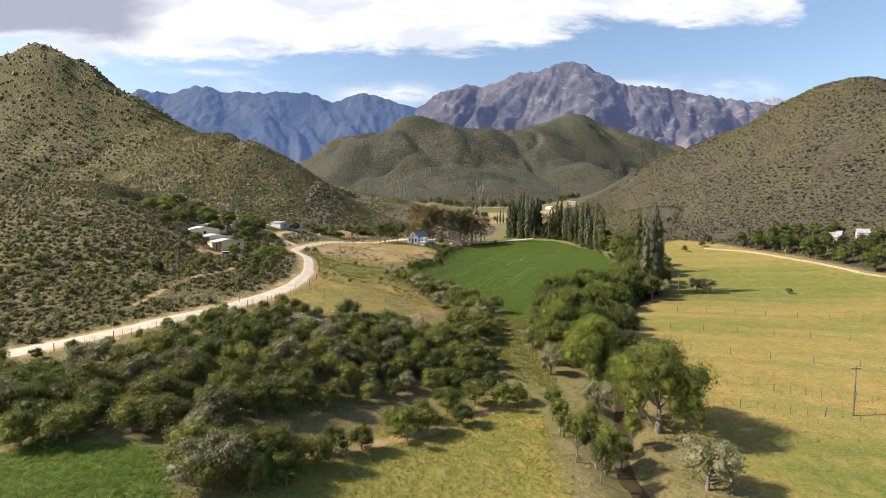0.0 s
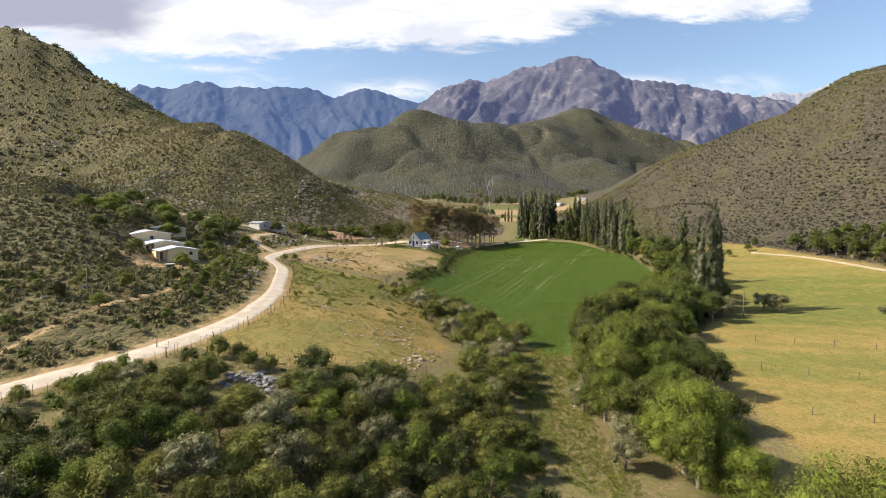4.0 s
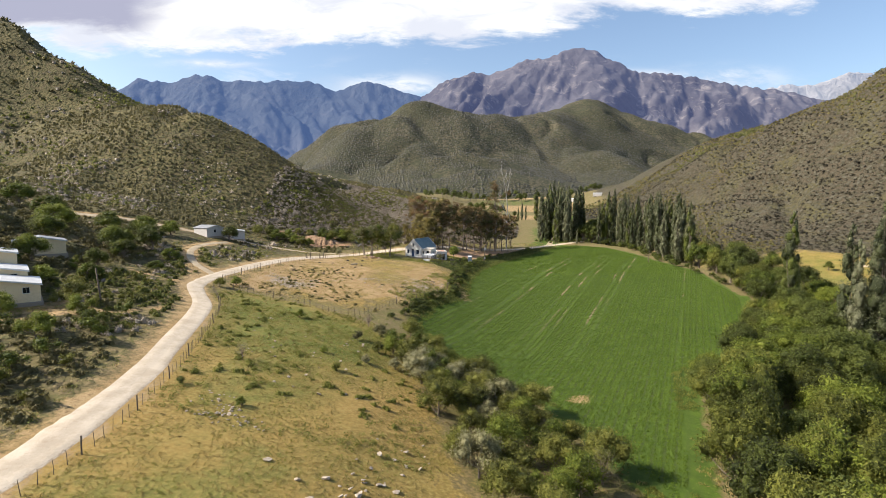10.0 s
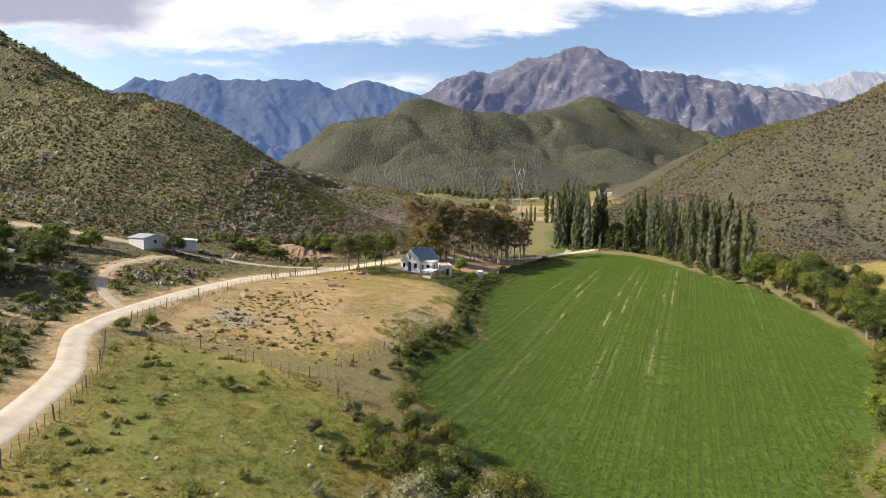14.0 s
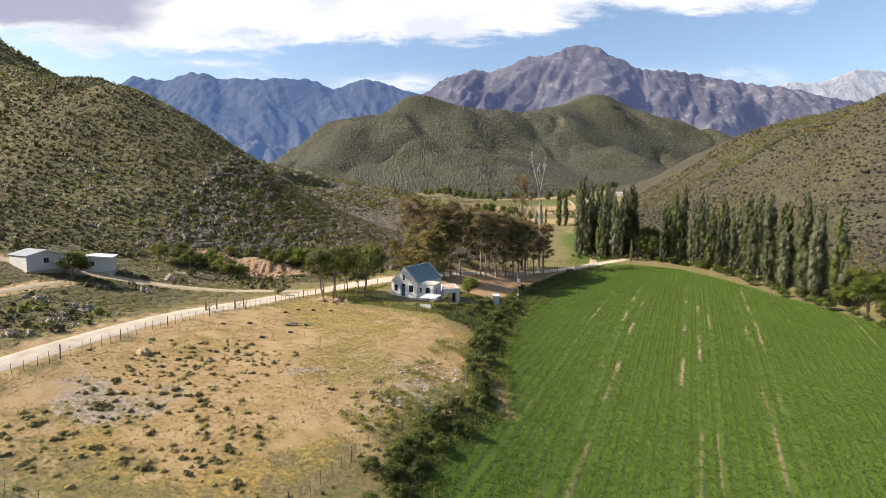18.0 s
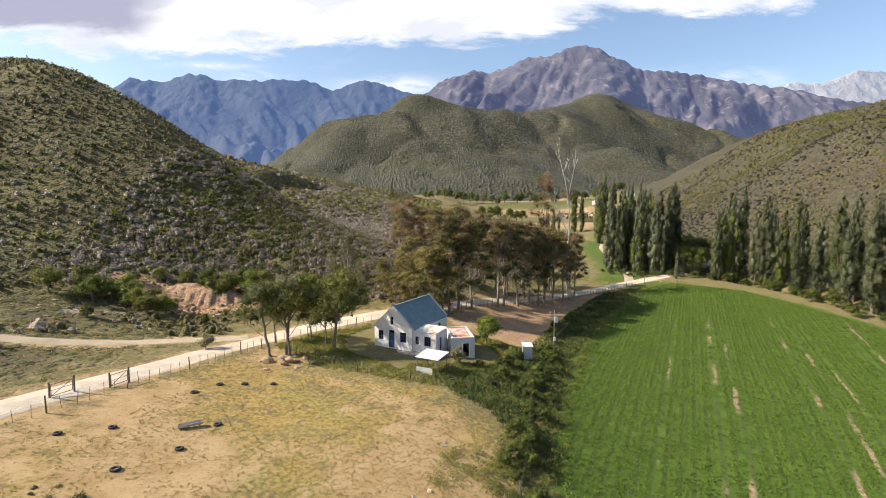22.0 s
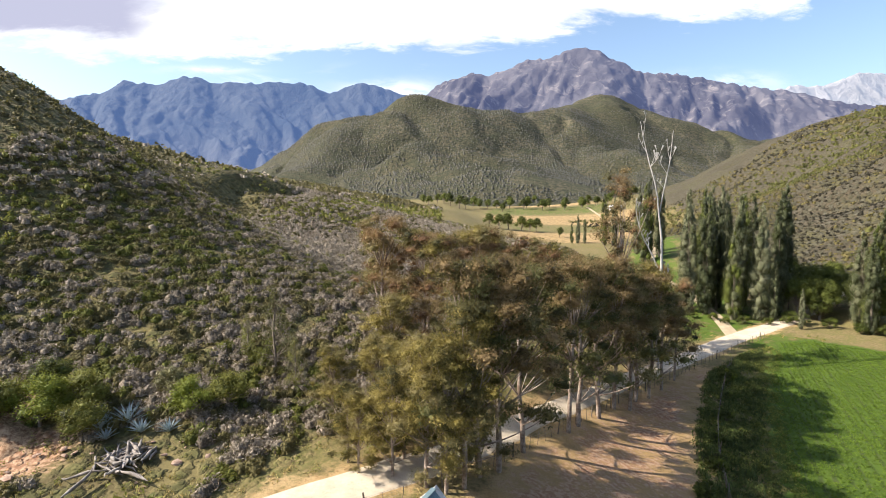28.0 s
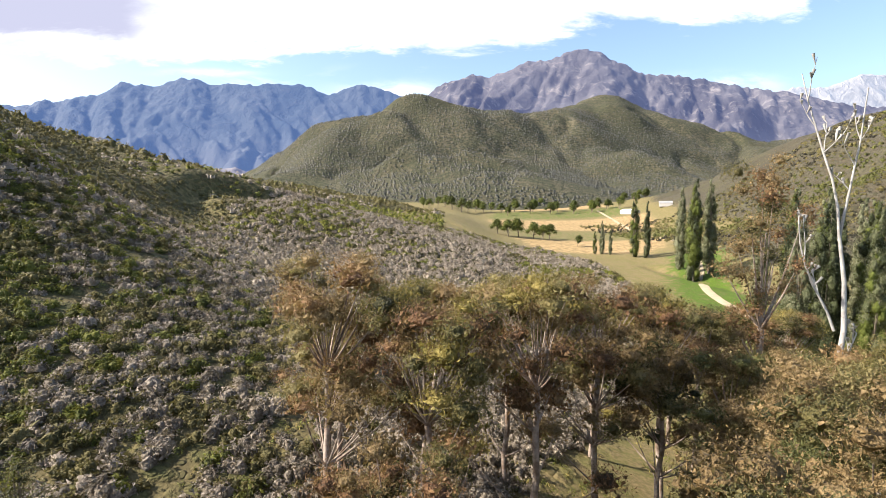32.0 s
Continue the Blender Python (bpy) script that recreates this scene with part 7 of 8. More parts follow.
# lucerne in rows
us, ss = np.meshgrid(np.arange(60, 345, 0.36), np.arange(-100, -15, 0.62))
us, ss = us.ravel() + Q.normal(0, 0.12, us.size), ss.ravel() + Q.normal(0, 0.05, ss.size)
xy = np.stack([ss * 0.902 + us * 0.430, -ss * 0.430 + us * 0.902], 1)
ok = inside(xy[:, 0], xy[:, 1], FIELD) > 0.3
ok &= Q.random(len(xy)) < 0.92
ok &= ~((np.abs(np.mod(ss + 0.62, 1.24) - 0.62) < 0.16) & (Q.random(len(xy)) < 0.35))
for off, wide in RUTS:
    ok &= ~((np.abs(ss - off) < 0.10 + wide * 0.8) & (xy[:, 1] > 172) & (xy[:, 1] < 275) & (Q.random(len(ss)) < 0.62))
xy = xy[ok]
spread_stuff("lucerne", LUCERNE, xy, [loose(tufts(Q, 14, 0.30, 0.085, 0.85, 0.6)) for _ in range(6)], Q.uniform(0.7, 1.2, len(xy)), Q, "green lucerne crop standing in rows", "crop")


# grasses
def blades(rng, n, h):
    a = rng.uniform(0, 2 * math.pi, n)
    c = np.stack([np.cos(a) * 0.12, np.sin(a) * 0.12, np.full(n, h * 0.45)], 1) * rng.uniform(0.5, 1.2, (n, 1))
    nrm = np.stack([np.cos(a), np.sin(a), rng.uniform(0.2, 0.8, n)], 1)
    nrm /= np.linalg.norm(nrm, axis=1)[:, None]
    return loose(leaves(rng, c, nrm, h * 0.5 * rng.uniform(0.7, 1.2, n), 0.16, np.array([[0, 0, 1.0]])))


TUFT = [pack(blades(Q, 6, 0.34), loose(tufts(Q, 6, 0.36, 0.15, 0.5, 0.22, 0.9))) for _ in range(6)]


def grass(name, poly, n, mat, label, size=(0.6, 1.3), thin=0.34):
    p = np.array(poly)
    xy = random_in(Q, *p[:, 0][[p[:, 0].argmin(), p[:, 0].argmax()]], *p[:, 1][[p[:, 1].argmin(), p[:, 1].argmax()]], n)
    ok = (inside(xy[:, 0], xy[:, 1], poly) > -1.0 * Q.random(n)) & clear_of(xy, 2.8) & (fractal(xy[:, 0], xy[:, 1], 6, 95) > thin) & hut_clear(xy)
    xy = xy[ok]
    spread_stuff(name, mat, xy, TUFT, Q.uniform(*size, len(xy)), Q, label, "grass")


grass("grass_pasture", PASTURE, 26000, STRAW, "dry golden pasture grass", (0.25, 0.6), 0.36)
grass("grass_pasture_green", PASTURE, 14000, GRASS, "greener grass in the pasture", (0.25, 0.6), 0.46)
grass("grass_paddock", KRAAL, 34000, STRAW, "grazed straw-coloured paddock grass", (0.2, 0.5), 0.34)
grass("grass_hay_field", EAST_FIELD, 26000, STRAW, "dry hay field grass", (0.35, 0.8), 0.40)
grass("grass_hay_green", EAST_FIELD, 16000, GRASS, "green grass in the hay field", (0.35, 0.8), 0.47)
grass("grass_meadow", MEADOW, 13000, GRASS, "tall yellow-green meadow grass", (0.4, 0.9), 0.25)
grass("grass_west_meadow", WEST_MEADOW, 8000, LUSH, "lush meadow grass", (0.4, 0.9), 0.2)
CORRIDOR = [(12, 84), (10, 100), (13, 120), (17, 130), (22, 130), (19, 112), (18, 96), (19, 78)]
grass("grass_lane", CORRIDOR, 5000, GRASS, "rough green grass in the lane beside the stream trees", (0.6, 1.3), 0.25)
GARDEN = [(-29, 246), (-20, 238), (-8, 234), (2, 236), (6, 250), (2, 254), (-3, 254), (-16, 256), (-24, 252)]
grass("grass_garden", GARDEN, 9000, GRASS, "rough green grass round the farmhouse", (0.6, 1.4), 0.3)
DITCH = [(2.5, 224), (6, 236), (13, 254), (25, 279), (38, 300), (46, 313), (40, 309), (30, 300), (19, 281), (10, 262), (4, 250), (-2, 240), (-8, 236), (-2, 230)]
xy = random_in(Q, -10, 50, 175, 316, 26000)
ok = ((inside(xy[:, 0], xy[:, 1], DITCH) > 0) | ((inside(xy[:, 0], xy[:, 1], FIELD) < 0) & (inside(xy[:, 0], xy[:, 1], FIELD) > -5.5) & (xy[:, 0] < 12) & (xy[:, 1] < 236))) & clear_of(xy)
xy = xy[ok & (fractal(xy[:, 0], xy[:, 1], 5, 97) > 0.36)]
edge = random_in(Q, -12, 50, 150, 316, 30000)
fe = inside(edge[:, 0], edge[:, 1], FIELD)
edge = edge[(fe > -1.8) & (fe < 0.9) & (edge[:, 0] < 47) & (edge[:, 1] > 150) & (seg_dist(edge[:, 0], edge[:, 1], SIDE_TRACK) > 2.6)]
xy = np.concatenate([xy, edge])
reed = random_in(Q, -14, 50, 186, 316, 46000)
fr = inside(reed[:, 0], reed[:, 1], FIELD)
reed = reed[((inside(reed[:, 0], reed[:, 1], DITCH) > 0) | ((fr < 0) & (fr > -3.2) & (reed[:, 0] < 12) & (reed[:, 1] < 240))) & clear_of(reed) & hut_clear(reed) & (fractal(reed[:, 0], reed[:, 1], 6, 98) > 0.40)]
spread_stuff("reeds", REED, reed, TUFT, Q.uniform(1.0, 2.6, len(reed)), Q, "tall blue-green reeds and grass in the ditch", "reeds")
spread_stuff("weeds", WEEDS, xy, WEED, Q.uniform(0.45, 1.1, len(xy)), Q, "rank green weeds along the ditch and field edge", "weeds")
# weeds of the verges, banks and the flat by the cottages
xy = random_in(Q, -70, 60, 40, 330, 40000)
x, y = xy[:, 0], xy[:, 1]
dr = seg_dist(x, y, ROAD)
ok = clear_of(xy, 2.7) & hut_clear(xy) & (hill_share(x, y) < 0.9) & (fractal(x, y, 7, 99) > 0.45)
ok &= (inside(x, y, EAST_FIELD) < 0) & (inside(x, y, KRAAL) < -0.5 + 0.0 * x) & (inside(x, y, YARD) < -1)
ok &= (inside(x, y, PASTURE) < 0) | (Q.random(len(xy)) < 0.14)
ok &= (inside(x, y, MEADOW) < 0) & (x < 62)
xy = xy[ok]
kk = Q.random(len(xy)) < 0.5
spread_stuff("verge_scrub", WEEDS, xy[kk], WEED, Q.uniform(0.25, 0.8, kk.sum()), Q, "low green weeds and shrublets on the verges", "weeds")
spread_stuff("verge_grass", STRAW, xy[~kk], TUFT, Q.uniform(0.6, 1.4, (~kk).sum()), Q, "tufts of dry grass on the verges", "grass")
xy = random_in(Q, -46, 2, 180, 240, 5200)
xy = xy[(inside(xy[:, 0], xy[:, 1], KRAAL) > 0) & (fractal(xy[:, 0], xy[:, 1], 9, 103) > np.interp(xy[:, 1], [180, 200, 208, 214], [0.40, 0.46, 0.58, 0.90])) & (Q.random(len(xy)) < 0.42)]
kk = Q.random(len(xy))
spread_stuff("paddock_scrub", SCRUB_WEST, xy[kk < 0.35], SHRUB_NEAR, Q.uniform(0.3, 0.85, (kk < 0.35).sum()), Q, "scattered low shrubs in the dry paddock", "scrub")
spread_stuff("paddock_tussocks", STRAW, xy[kk >= 0.35], TUSSOCK, Q.uniform(0.4, 1.0, (kk >= 0.35).sum()), Q, "round tussocks of dry grass in the paddock", "grass")


xy = random_in(Q, -46, 2, 134, 180, 460)
xy = xy[(inside(xy[:, 0], xy[:, 1], PASTURE) > 0) & clear_of(xy) & (fractal(xy[:, 0], xy[:, 1], 11, 111) > 0.47)]
spread_stuff("pasture_scrub", SCRUB_GREEN, xy, SHRUB_NEAR, Q.uniform(0.35, 1.15, len(xy)), Q, "low olive shrubs dotting the upper pasture", "scrub")
xy = random_in(Q, -46, 0, 126, 180, 5200)
xy = xy[(inside(xy[:, 0], xy[:, 1], PASTURE) > 0) & clear_of(xy) & (fractal(xy[:, 0], xy[:, 1], 7, 109) > 0.48)]
spread_stuff("pasture_weeds", WEEDS, xy, WEED, Q.uniform(0.25, 0.75, len(xy)), Q, "green weeds and shrublets in the upper pasture", "weeds")
WEEDY = [(-18, 191), (-10, 189), (-3, 199), (1, 210), (0, 222), (-6, 222), (-9, 212), (-14, 203)]
xy = random_in(Q, -20, 2, 188, 224, 4200)
xy = xy[(inside(xy[:, 0], xy[:, 1], WEEDY) > 0) & (fractal(xy[:, 0], xy[:, 1], 5, 107) > 0.46)]
spread_stuff("paddock_weeds", WEEDS, xy, WEED, Q.uniform(0.3, 0.9, len(xy)), Q, "green weeds on the stony edge of the paddock", "weeds")


# ---- stones ----
def stone_mesh(seed, mat):
    rng = np.random.default_rng(seed)
    bm = bmesh.new()
    bmesh.ops.create_icosphere(bm, subdivisions=1, radius=1.0)
    for v in bm.verts:
        v.co *= rng.uniform(0.6, 1.2)
        v.co.x *= 1.25
        v.co.z *= 0.5
    me = bpy.data.meshes.new("stone")
    bm.to_mesh(me), bm.free()
    me.materials.append(mat)
    return me


STONES = [stone_mesh(s, ROCK) for s in range(4)]
GREY_STONES = [stone_mesh(s + 20, plain("lichen_stone", (0.14, 0.13, 0.12), (0.31, 0.295, 0.28), 1.6, 0.95, 0.7)) for s in range(3)]
RED_STONES = [stone_mesh(s + 9, ROCK_RED) for s in range(3)]


def heap(x, y, n, wide, size, label, meshes=STONES, tall=0.35):
    """A heap of stones lying together: each stone is a part."""
    p = tagged(new("stone_heap"), label, "stones", "stone heaps")
    p.matrix_basis = at(x, y)
    z0 = ground_z(x, y)
    for _ in range(n):
        dx, dy = R.normal(0, wide * 0.85), R.normal(0, wide * 0.85)
        s = size * R.uniform(0.35, 1.05)
        dz = ground_z(x + dx, y + dy) - z0 + s * 0.12 + tall * max(0, 1 - math.hypot(dx, dy) / wide)
        piece("stone", meshes[int(R.integers(0, len(meshes)))], p, pose(dx, dy, dz, R.uniform(-25, 25), R.uniform(-25, 25), R.uniform(0, 360)) @ Matrix.Scale(s, 4))


for x, y, n, w, s in [(-12, 118, 14, 3.0, 0.35), (-10, 121, 12, 2.5, 0.38), (-24.5, 128, 14, 1.6, 0.22), (-26, 131, 9, 1.2, 0.2), (-9, 126, 8, 3, 0.3), (-20, 148, 9, 2.5, 0.26), (-27, 146, 8, 2.0, 0.25), (-30, 152, 7, 2.2, 0.24), (-16, 158, 9, 2.4, 0.28), (-24, 160, 6, 2.0, 0.2),
                      (-14, 113, 8, 2.5, 0.3), (-7, 116, 8, 2.4, 0.3), (-32, 162, 6, 2.2, 0.2), (-35, 150, 5, 2.0, 0.2), (-18, 138, 8, 2.4, 0.25), (-6, 130, 8, 2.0, 0.3), (17, 101, 5, 2.0, 0.25), (16, 113, 5, 1.6, 0.25), (-10, 203, 9, 2.4, 0.26), (-8, 208, 10, 3.0, 0.26), (-6, 213, 8, 2.4, 0.24), (-13, 207, 9, 2.4, 0.22), (-11, 199, 8, 2.5, 0.3), (-22, 201, 8, 2.0, 0.2), (-17, 198, 7, 2.0, 0.22), (-7, 220, 6, 2.0, 0.24), (-3, 205, 6, 1.5, 0.28), (-20, 203, 26, 2.4, 0.16), (-16, 205, 22, 2.2, 0.15), (-23, 205, 20, 2.0, 0.14), (-9, 206, 24, 2.6, 0.2), (-12, 201, 20, 2.2, 0.18), (-5, 209, 20, 2.2, 0.2), (-7, 201, 18, 2.0, 0.2)]:
    heap(x, y, n, w, s, "scattered pale field stones in the grass")
for x, y, n, w, s in [(-46, 261.5, 18, 3.2, 0.4), (-42, 263, 14, 2.8, 0.4), (-49, 263, 14, 2.4, 0.45), (-57, 254, 10, 2.5, 0.3), (-62, 251, 10, 2.0, 0.3), (-52, 251, 9, 2.4, 0.28), (-30, 265, 9, 2.0, 0.35), (-38, 264.5, 9, 2.4, 0.35), (-64, 270, 20, 3.2, 0.34), (-58, 268.5, 16, 2.6, 0.34), (-52.5, 265.0, 20, 2.2, 0.34), (-48.5, 262.3, 20, 2.6, 0.30), (-24, 98, 10, 2.4, 0.35), (-20, 99.5, 8, 2.2, 0.35)]:
    heap(x, y, n, w, s, "reddish rubble below the hillside cut", RED_STONES)
for x, y in ((-25.5, 92), (-23.5, 93), (-21.5, 92.3), (-19.8, 92.8)):
    heap(x, y, 30, 1.5, 0.5, "heap of grey field stones among the thicket bushes", GREY_STONES, 0.7)
for x, y, n, w, s in [(-4.9, 113.3, 16, 1.3, 0.34), (-6.5, 109.5, 14, 1.6, 0.3), (-8.5, 106, 14, 1.8, 0.28), (-11, 103, 14, 1.8, 0.28), (-24.5, 128, 30, 1.2, 0.20), (-22, 127, 20, 1.1, 0.18), (-3.5, 117, 12, 1.6, 0.26), (-15.5, 205, 30, 2.4, 0.20), (-6, 211, 26, 2.2, 0.26)]:
    heap(x, y, n, w, s, "cleared cream-coloured stones at the pasture's edge", STONES, 0.4)
heap(-25.5, 239.0, 26, 1.9, 0.42, "heap of brown stones under the roadside trees", RED_STONES, 0.6)


def eroded_bank():
    """A cut face with runnels: a strip that rises from its foot and dies away into the slope."""
    foot = smooth_line([(-55.5, 266.5), (-52, 264.6), (-48.5, 263.4), (-45.5, 263), (-42.5, 264.2), (-40, 266)], 0.3)
    n = len(foot)
    fx_, fy_ = np.array([p[0] for p in foot]), np.array([p[1] for p in foot])
    dx_, dy_ = np.gradient(fx_), np.gradient(fy_)
    l_ = np.hypot(dx_, dy_)
    nx_, ny_ = -dy_ / l_, dx_ / l_
    back = np.array([-0.6, 0.0, 0.25, 0.5, 0.9, 1.3, 1.8, 2.4, 3.2, 4.5, 6.0, 8.0])
    lift = np.array([-0.4, 0.0, 0.6, 1.1, 1.6, 2.0, 2.3, 2.4, 2.1, 1.4, 0.5, -0.6])
    u = np.arange(n) * 0.3
    run = np.abs(fractal(u, u * 0, 1.1, 22, 3) - 0.5) * 4.0
    tall = np.sin(np.clip(u / u[-1], 0, 1) * math.pi) ** 0.5 * (0.75 + 0.5 * fractal(u, u * 0, 5, 23, 2))
    b = back[None, :] + (run * 0.9)[:, None] * (back > 0) * (back < 4)
    x, y = fx_[:, None] + nx_[:, None] * b, fy_[:, None] + ny_[:, None] * b
    z = height(x, y) + 0.60 * lift[None, :] * tall[:, None] + 0.9 * (fractal(x, y, 0.8, 24, 4) - 0.5)
    v = np.stack([x, y, z], -1).reshape(-1, 3)
    tagged(new("bank", mesh_of("bank", v, grid_faces(len(back), n), ERODED, True)), "eroded red-brown earth bank cut into the hillside", "earth bank", kind="structure")


ERODED = plain("eroded_red_earth", (0.15, 0.078, 0.042), (0.40, 0.27, 0.165), 2.6, 0.95, 1.0, 0.0, 4.0)
eroded_bank()


# ---- small things in the paddock and yard ----
def tyre(x, y, r):
    t = tagged(new("tyre"), "old black tyre lying flat as a feed ring", "tyre", "tyres in the paddock")
    t.matrix_basis = at(x, y, 0, 1.0, -0.08)
    n, k = 20, 8
    a, b = np.meshgrid(np.arange(n) * 2 * math.pi / n, np.arange(k) * 2 * math.pi / k, indexing="ij")
    rad = r + 0.10 * np.cos(b)
    v = np.stack([rad * np.cos(a), rad * np.sin(a), 0.09 * np.sign(np.sin(b)) * np.abs(np.sin(b)) ** 0.6], -1).reshape(-1, 3)
    i, j = np.meshgrid(np.arange(n), np.arange(k), indexing="ij")
    f = np.stack([i * k + j, (i + 1) % n * k + j, (i + 1) % n * k + (j + 1) % k, i * k + (j + 1) % k], -1).reshape(-1, 4)
    piece("ring", mesh_of("ring", v, f, RUBBER, True), t)
    bm = bmesh.new()
    bmesh.ops.create_cone(bm, cap_ends=True, segments=16, radius1=r - 0.06, radius2=r - 0.06, depth=0.03, matrix=pose(0, 0, -0.05))
    part("feed", bm, PALE_WOOD, t, "pale feed inside the ring")


for x, y, r in [(-29.6, 230.2, 0.25), (-27.3, 230.9, 0.25), (-24.5, 231.6, 0.24), (-29.7, 213.4, 0.28), (-31.0, 227.6, 0.25), (-33.5, 219, 0.24), (-27.0, 217.0, 0.24), (-36.5, 217.0, 0.24), (-26.0, 221.5, 0.24)]:
    tyre(x, y, r)


def trough(x, y, rz):
    t = tagged(new("feed_trough"), "long wooden feed trough in the dry paddock", "feed trough")
    t.matrix_basis = at(x, y, rz, 0.7)
    for q, tilt in ((-0.27, 22), (0.27, -22)):
        part("side", rotated(block(-1.3, -0.025, 0, 1.3, 0.025, 0.34, 0.006), pose(0, q, 0.26, tilt)), PALE_WOOD, t)
    part("bottom", block(-1.3, -0.24, 0.22, 1.3, 0.24, 0.26), WOOD, t)
    for q in (-1.33, 1.3):
        part("end", block(q, -0.34, 0.2, q + 0.03, 0.34, 0.58), WOOD, t)
    for q in (-1.0, 1.0):
        for side in (-0.2, 0.2):
            part("leg", block(q - 0.04, side - 0.04, -0.15, q + 0.04, side + 0.04, 0.22), WOOD, t)


def farm_gate(a, b):
    """A light braced gate hung between two posts."""
    (ax, ay), (bx, by) = a, b
    w, z = math.hypot(bx - ax, by - ay), ground_z((ax + bx) / 2, (ay + by) / 2)
    t = tagged(new("farm_gate"), "closed wire farm gate with a slanting brace in the roadside fence", "gate", "gates in the fence")
    t.matrix_basis = pose(ax, ay, z, 0, 0, math.degrees(math.atan2(by - ay, bx - ax)))
    for q in (0.0, w):
        part("gate_post", block(q - 0.07, -0.07, -0.4, q + 0.07, 0.07, 1.55, 0.02), WOOD, t)
    bm = bmesh.new()
    for x0, z0, x1, z1 in ((0.12, 0.2, 0.17, 1.3), (w - 0.17, 0.2, w - 0.12, 1.3), (0.17, 0.2, w - 0.17, 0.25), (0.17, 1.25, w - 0.17, 1.3), (0.17, 0.72, w - 0.17, 0.75)):
        box(bm, x0, -0.02, z0, x1, 0.02, z1)
    part("gate_frame", bm, WOOD, t)
    lo = [(0.17, -0.015, 0.27), (0.22, -0.015, 0.25), (0.22, 0.015, 0.25), (0.17, 0.015, 0.27)]
    part("brace", solid(lo, [(p[0] + w - 0.40, p[1], p[2] + 0.97) for p in lo]), WOOD, t)


farm_gate((-41.7, 223.0), (-40.9, 225.0))
farm_gate((-38.9, 227.0), (-38.2, 228.9))
trough(-27.9, 220.6, 35)


def hay_mound(x, y, w, h, label):
    bm = bmesh.new()
    bmesh.ops.create_icosphere(bm, subdivisions=3, radius=1.0)
    rng = np.random.default_rng(int(abs(x * 10)))
    for v in bm.verts:
        k = 1 + 0.18 * (noise.noise(v.co * 2.2) + 0.5 * noise.noise(v.co * 5))
        v.co = Vector((v.co.x * w * k, v.co.y * w * 0.8 * k, max(-0.1, v.co.z) * h * k))
    m = tagged(new("hay_mound"), label, "hay mound")
    m.matrix_basis = at(x, y, rng.uniform(0, 360), 1, 0.1)
    part("mound", bm, HAY, m)


HAY = plain("trampled_hay", (0.24, 0.17, 0.09), (0.42, 0.31, 0.17), 3.0, 0.95, 1.0)
hay_mound(-39.7, 203.2, 0.95, 0.75, "small brown mound of old hay in the paddock")
hay_mound(-32.4, 203.6, 0.6, 0.55, "little anthill-like mound of earth and straw")
hay_mound(-29.5, 206.5, 0.6, 0.35, "low mound of dung and straw")
hay_mound(-27.7, 238.6, 0.9, 0.8, "pile of straw beside the stone heap")


LOG_WOOD = plain("grey_log_wood", (0.11, 0.09, 0.075), (0.33, 0.295, 0.265), 1.6, 0.95, 0.7)


def log_pile(x, y):
    t = tagged(new("log_pile"), "pile of grey dead branches and stumps", "log pile")
    t.matrix_basis = at(x, y, 0, 1.15)
    rng = np.random.default_rng(14)
    for i in range(80):
        l, a = rng.uniform(0.9, 3.0), rng.normal(2.1, 0.7)
        c = rng.normal(0, 0.85, 2) * np.array([0.8, 1.3])
        z = 0.10 + 0.85 * rng.random() * math.exp(-float(c @ c))
        d = np.array([math.cos(a), math.sin(a), rng.normal(0, 0.16)])
        pts = [np.array([c[0], c[1], z]) + d * l * k + rng.normal(0, 0.07, 3) for k in (-0.5, -0.2, 0.1, 0.35, 0.5)]
        v, f = tube_mesh("log", pts, np.array([0.015, 0.12, 0.10, 0.07, 0.015]) * rng.uniform(0.4, 1.15), None, 6)
        piece("log", mesh_of("log", v, f, LOG_WOOD, True), t)


log_pile(-32.2, 265.2)
AGAVE = plain("blue_agave", (0.22, 0.28, 0.29), (0.38, 0.43, 0.44), 1.5, 0.6, 0.2)


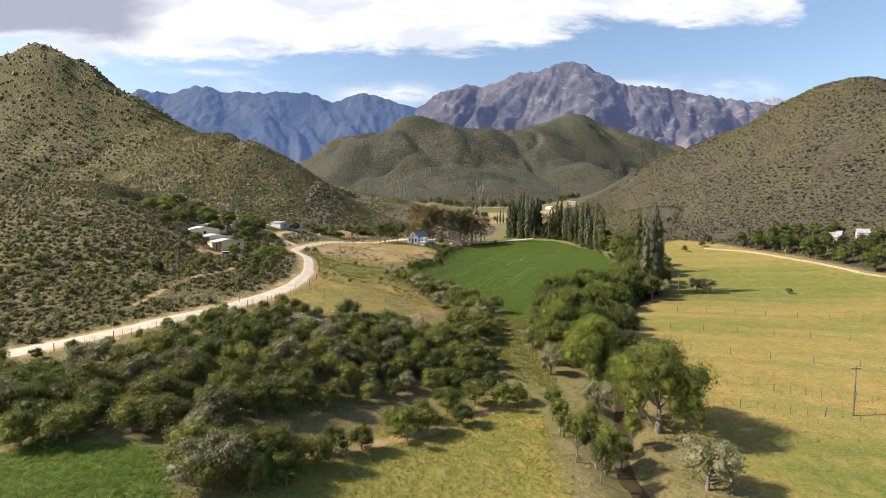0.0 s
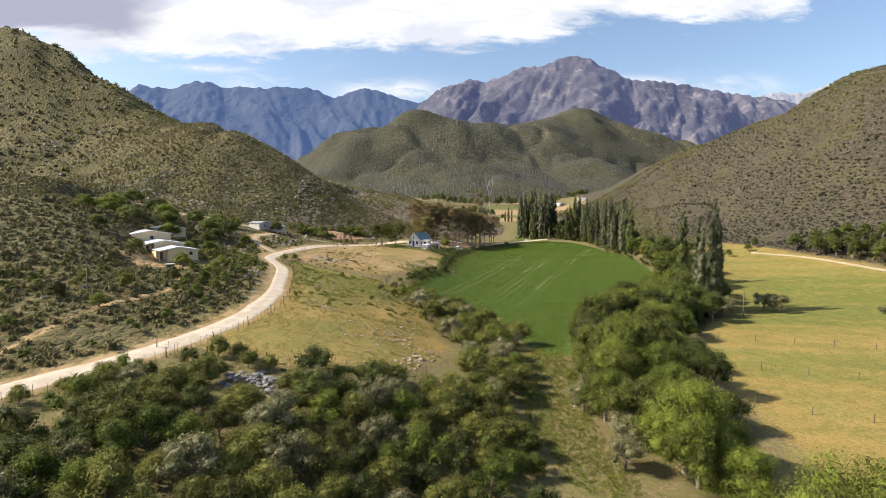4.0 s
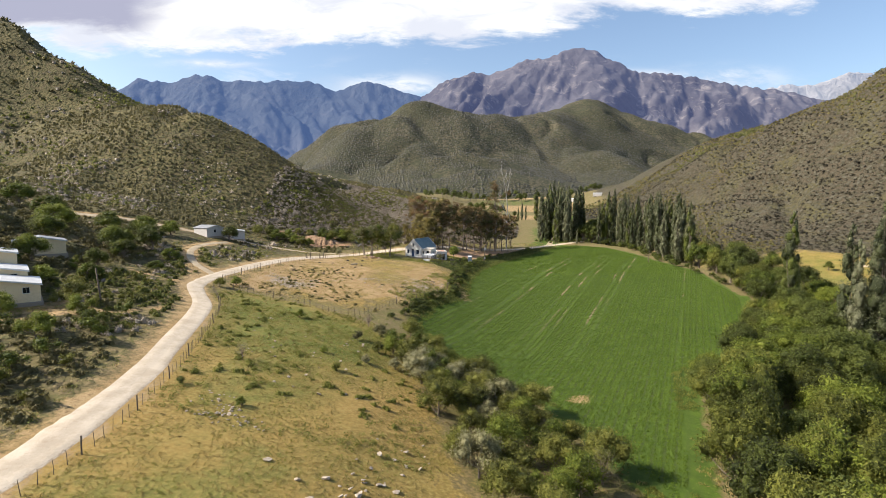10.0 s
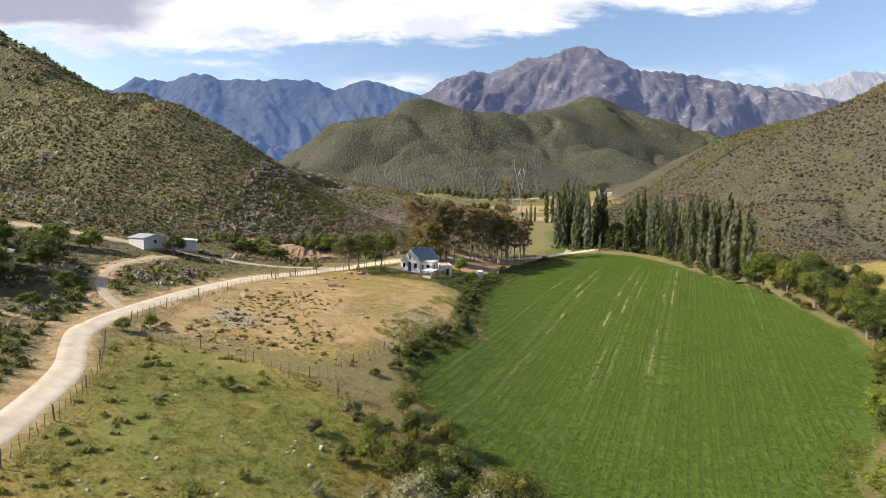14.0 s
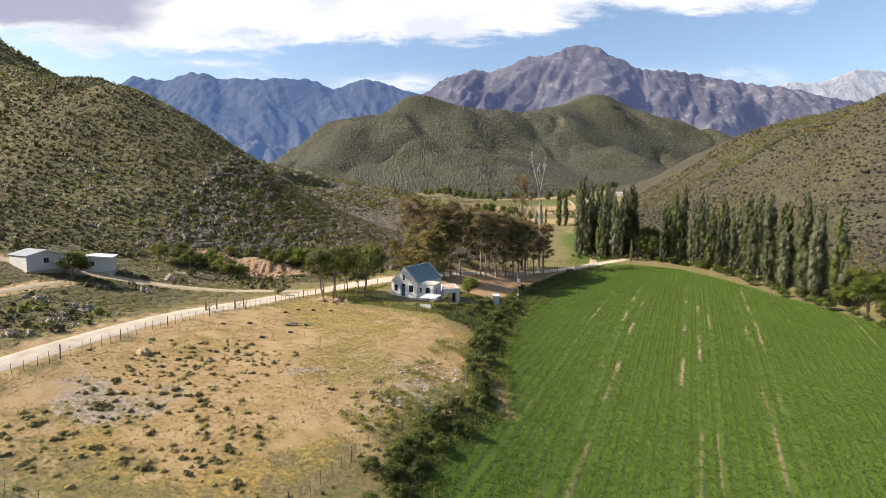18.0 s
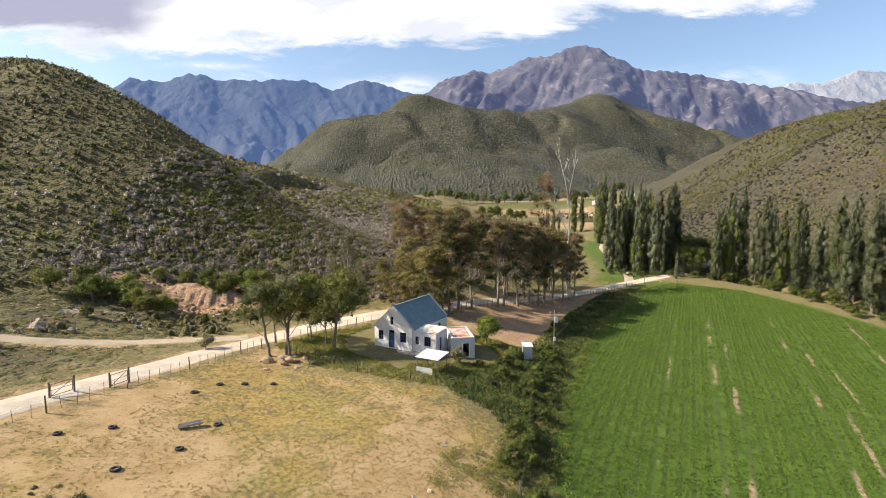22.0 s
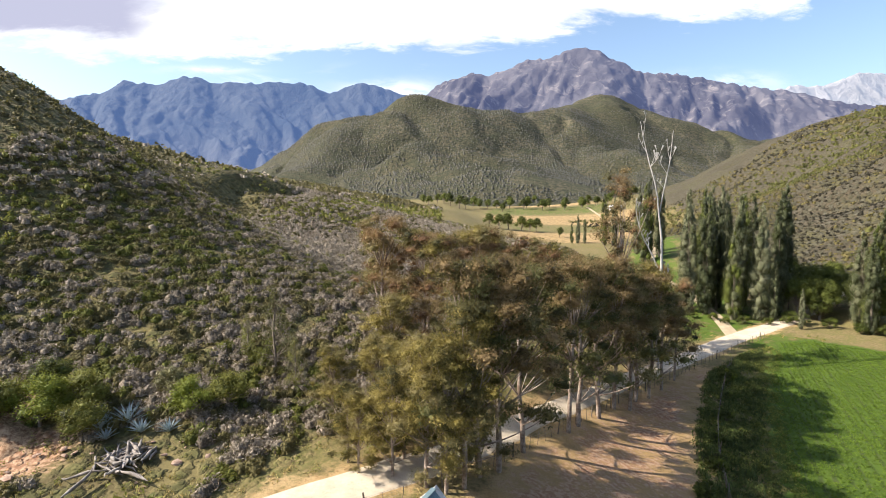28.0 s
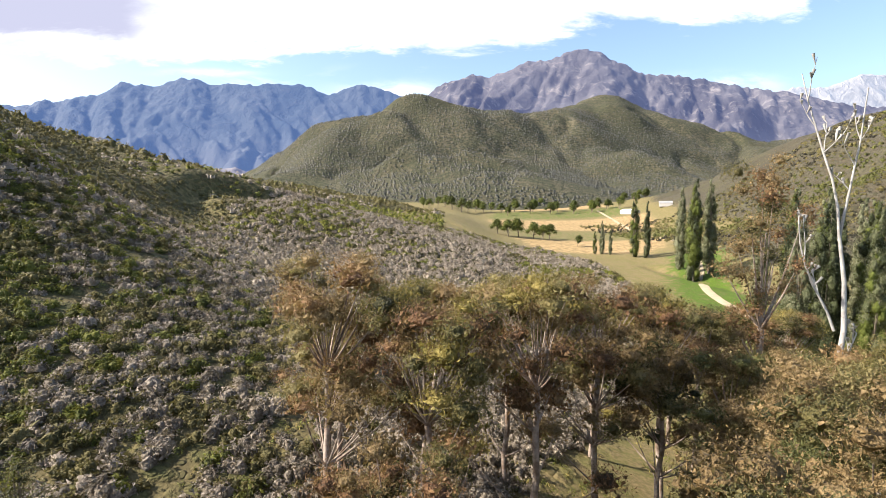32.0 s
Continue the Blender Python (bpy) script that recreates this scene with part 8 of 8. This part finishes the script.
def agave(x, y, s):
    t = tagged(new("agave"), "blue-grey agave rosette beside the log pile", "agave", "agaves")
    t.matrix_basis = at(x, y, R.uniform(0, 360), s)
    bm_rng = np.random.default_rng(int(abs(x * 7 + y)))
    me = None
    for i in range(26):
        a, up = i * 2.399, 0.45 + 0.95 * (i / 26)
        if me is None:
            k = np.linspace(0, 1, 6)
            w = 0.13 * np.sin(np.clip(k * 2.6 + 0.5, 0, math.pi)) * (1 - k ** 3)
            mid = np.stack([k * 1.5, np.zeros(6), -0.16 * k ** 2], 1)
            v = np.stack([mid + np.stack([0 * w, w, 0.04 + 0 * w], 1), mid - [0, 0, 0.02], mid + np.stack([0 * w, -w, 0.04 + 0 * w], 1)], 1).reshape(-1, 3)
            me = mesh_of("leaf_blade", v, grid_faces(3, 6), AGAVE, True)
        piece("leaf_blade", me, t, pose(0, 0, 0.1, 0, -math.degrees(up), math.degrees(a)) @ Matrix.Scale(bm_rng.uniform(0.75, 1.05), 4))


for x, y, s in [(-36.2, 268.2, 1.15), (-34.6, 269.2, 1.2), (-33.0, 268.2, 0.9), (-30.8, 268.4, 0.85), (-37.5, 269.5, 0.9), (-35.2, 267.2, 0.8)]:
    agave(x, y, s)

# ---- water in the stream ----
WATER, _g = material("brown_stream_water")
finish(_g, rgb(0.055, 0.04, 0.022), 0.06, _g.noise(place_of(_g), 3.0, 2.0), 0.15, 0.02, 0.0)
_c = smooth_line([p for p in STREAM if p[1] < 100], 1.0)
_d = np.gradient(_c, axis=0)
_d /= np.linalg.norm(_d, axis=1)[:, None]
_n = np.stack([_d[:, 1], -_d[:, 0]], 1)
_w = (0.9 + 0.7 * fractal(_c[:, 0], _c[:, 1], 6, 17))[:, None]
_z = height(_c[:, 0], _c[:, 1]) + 0.42
_v = np.stack([np.column_stack([_c - _n * _w, _z]), np.column_stack([_c + _n * _w, _z])], 1).reshape(-1, 3)
tagged(new("water", mesh_of("water", _v, grid_faces(2, len(_c)), WATER, True)), "shallow brown stream under the willows", "water", kind="structure")
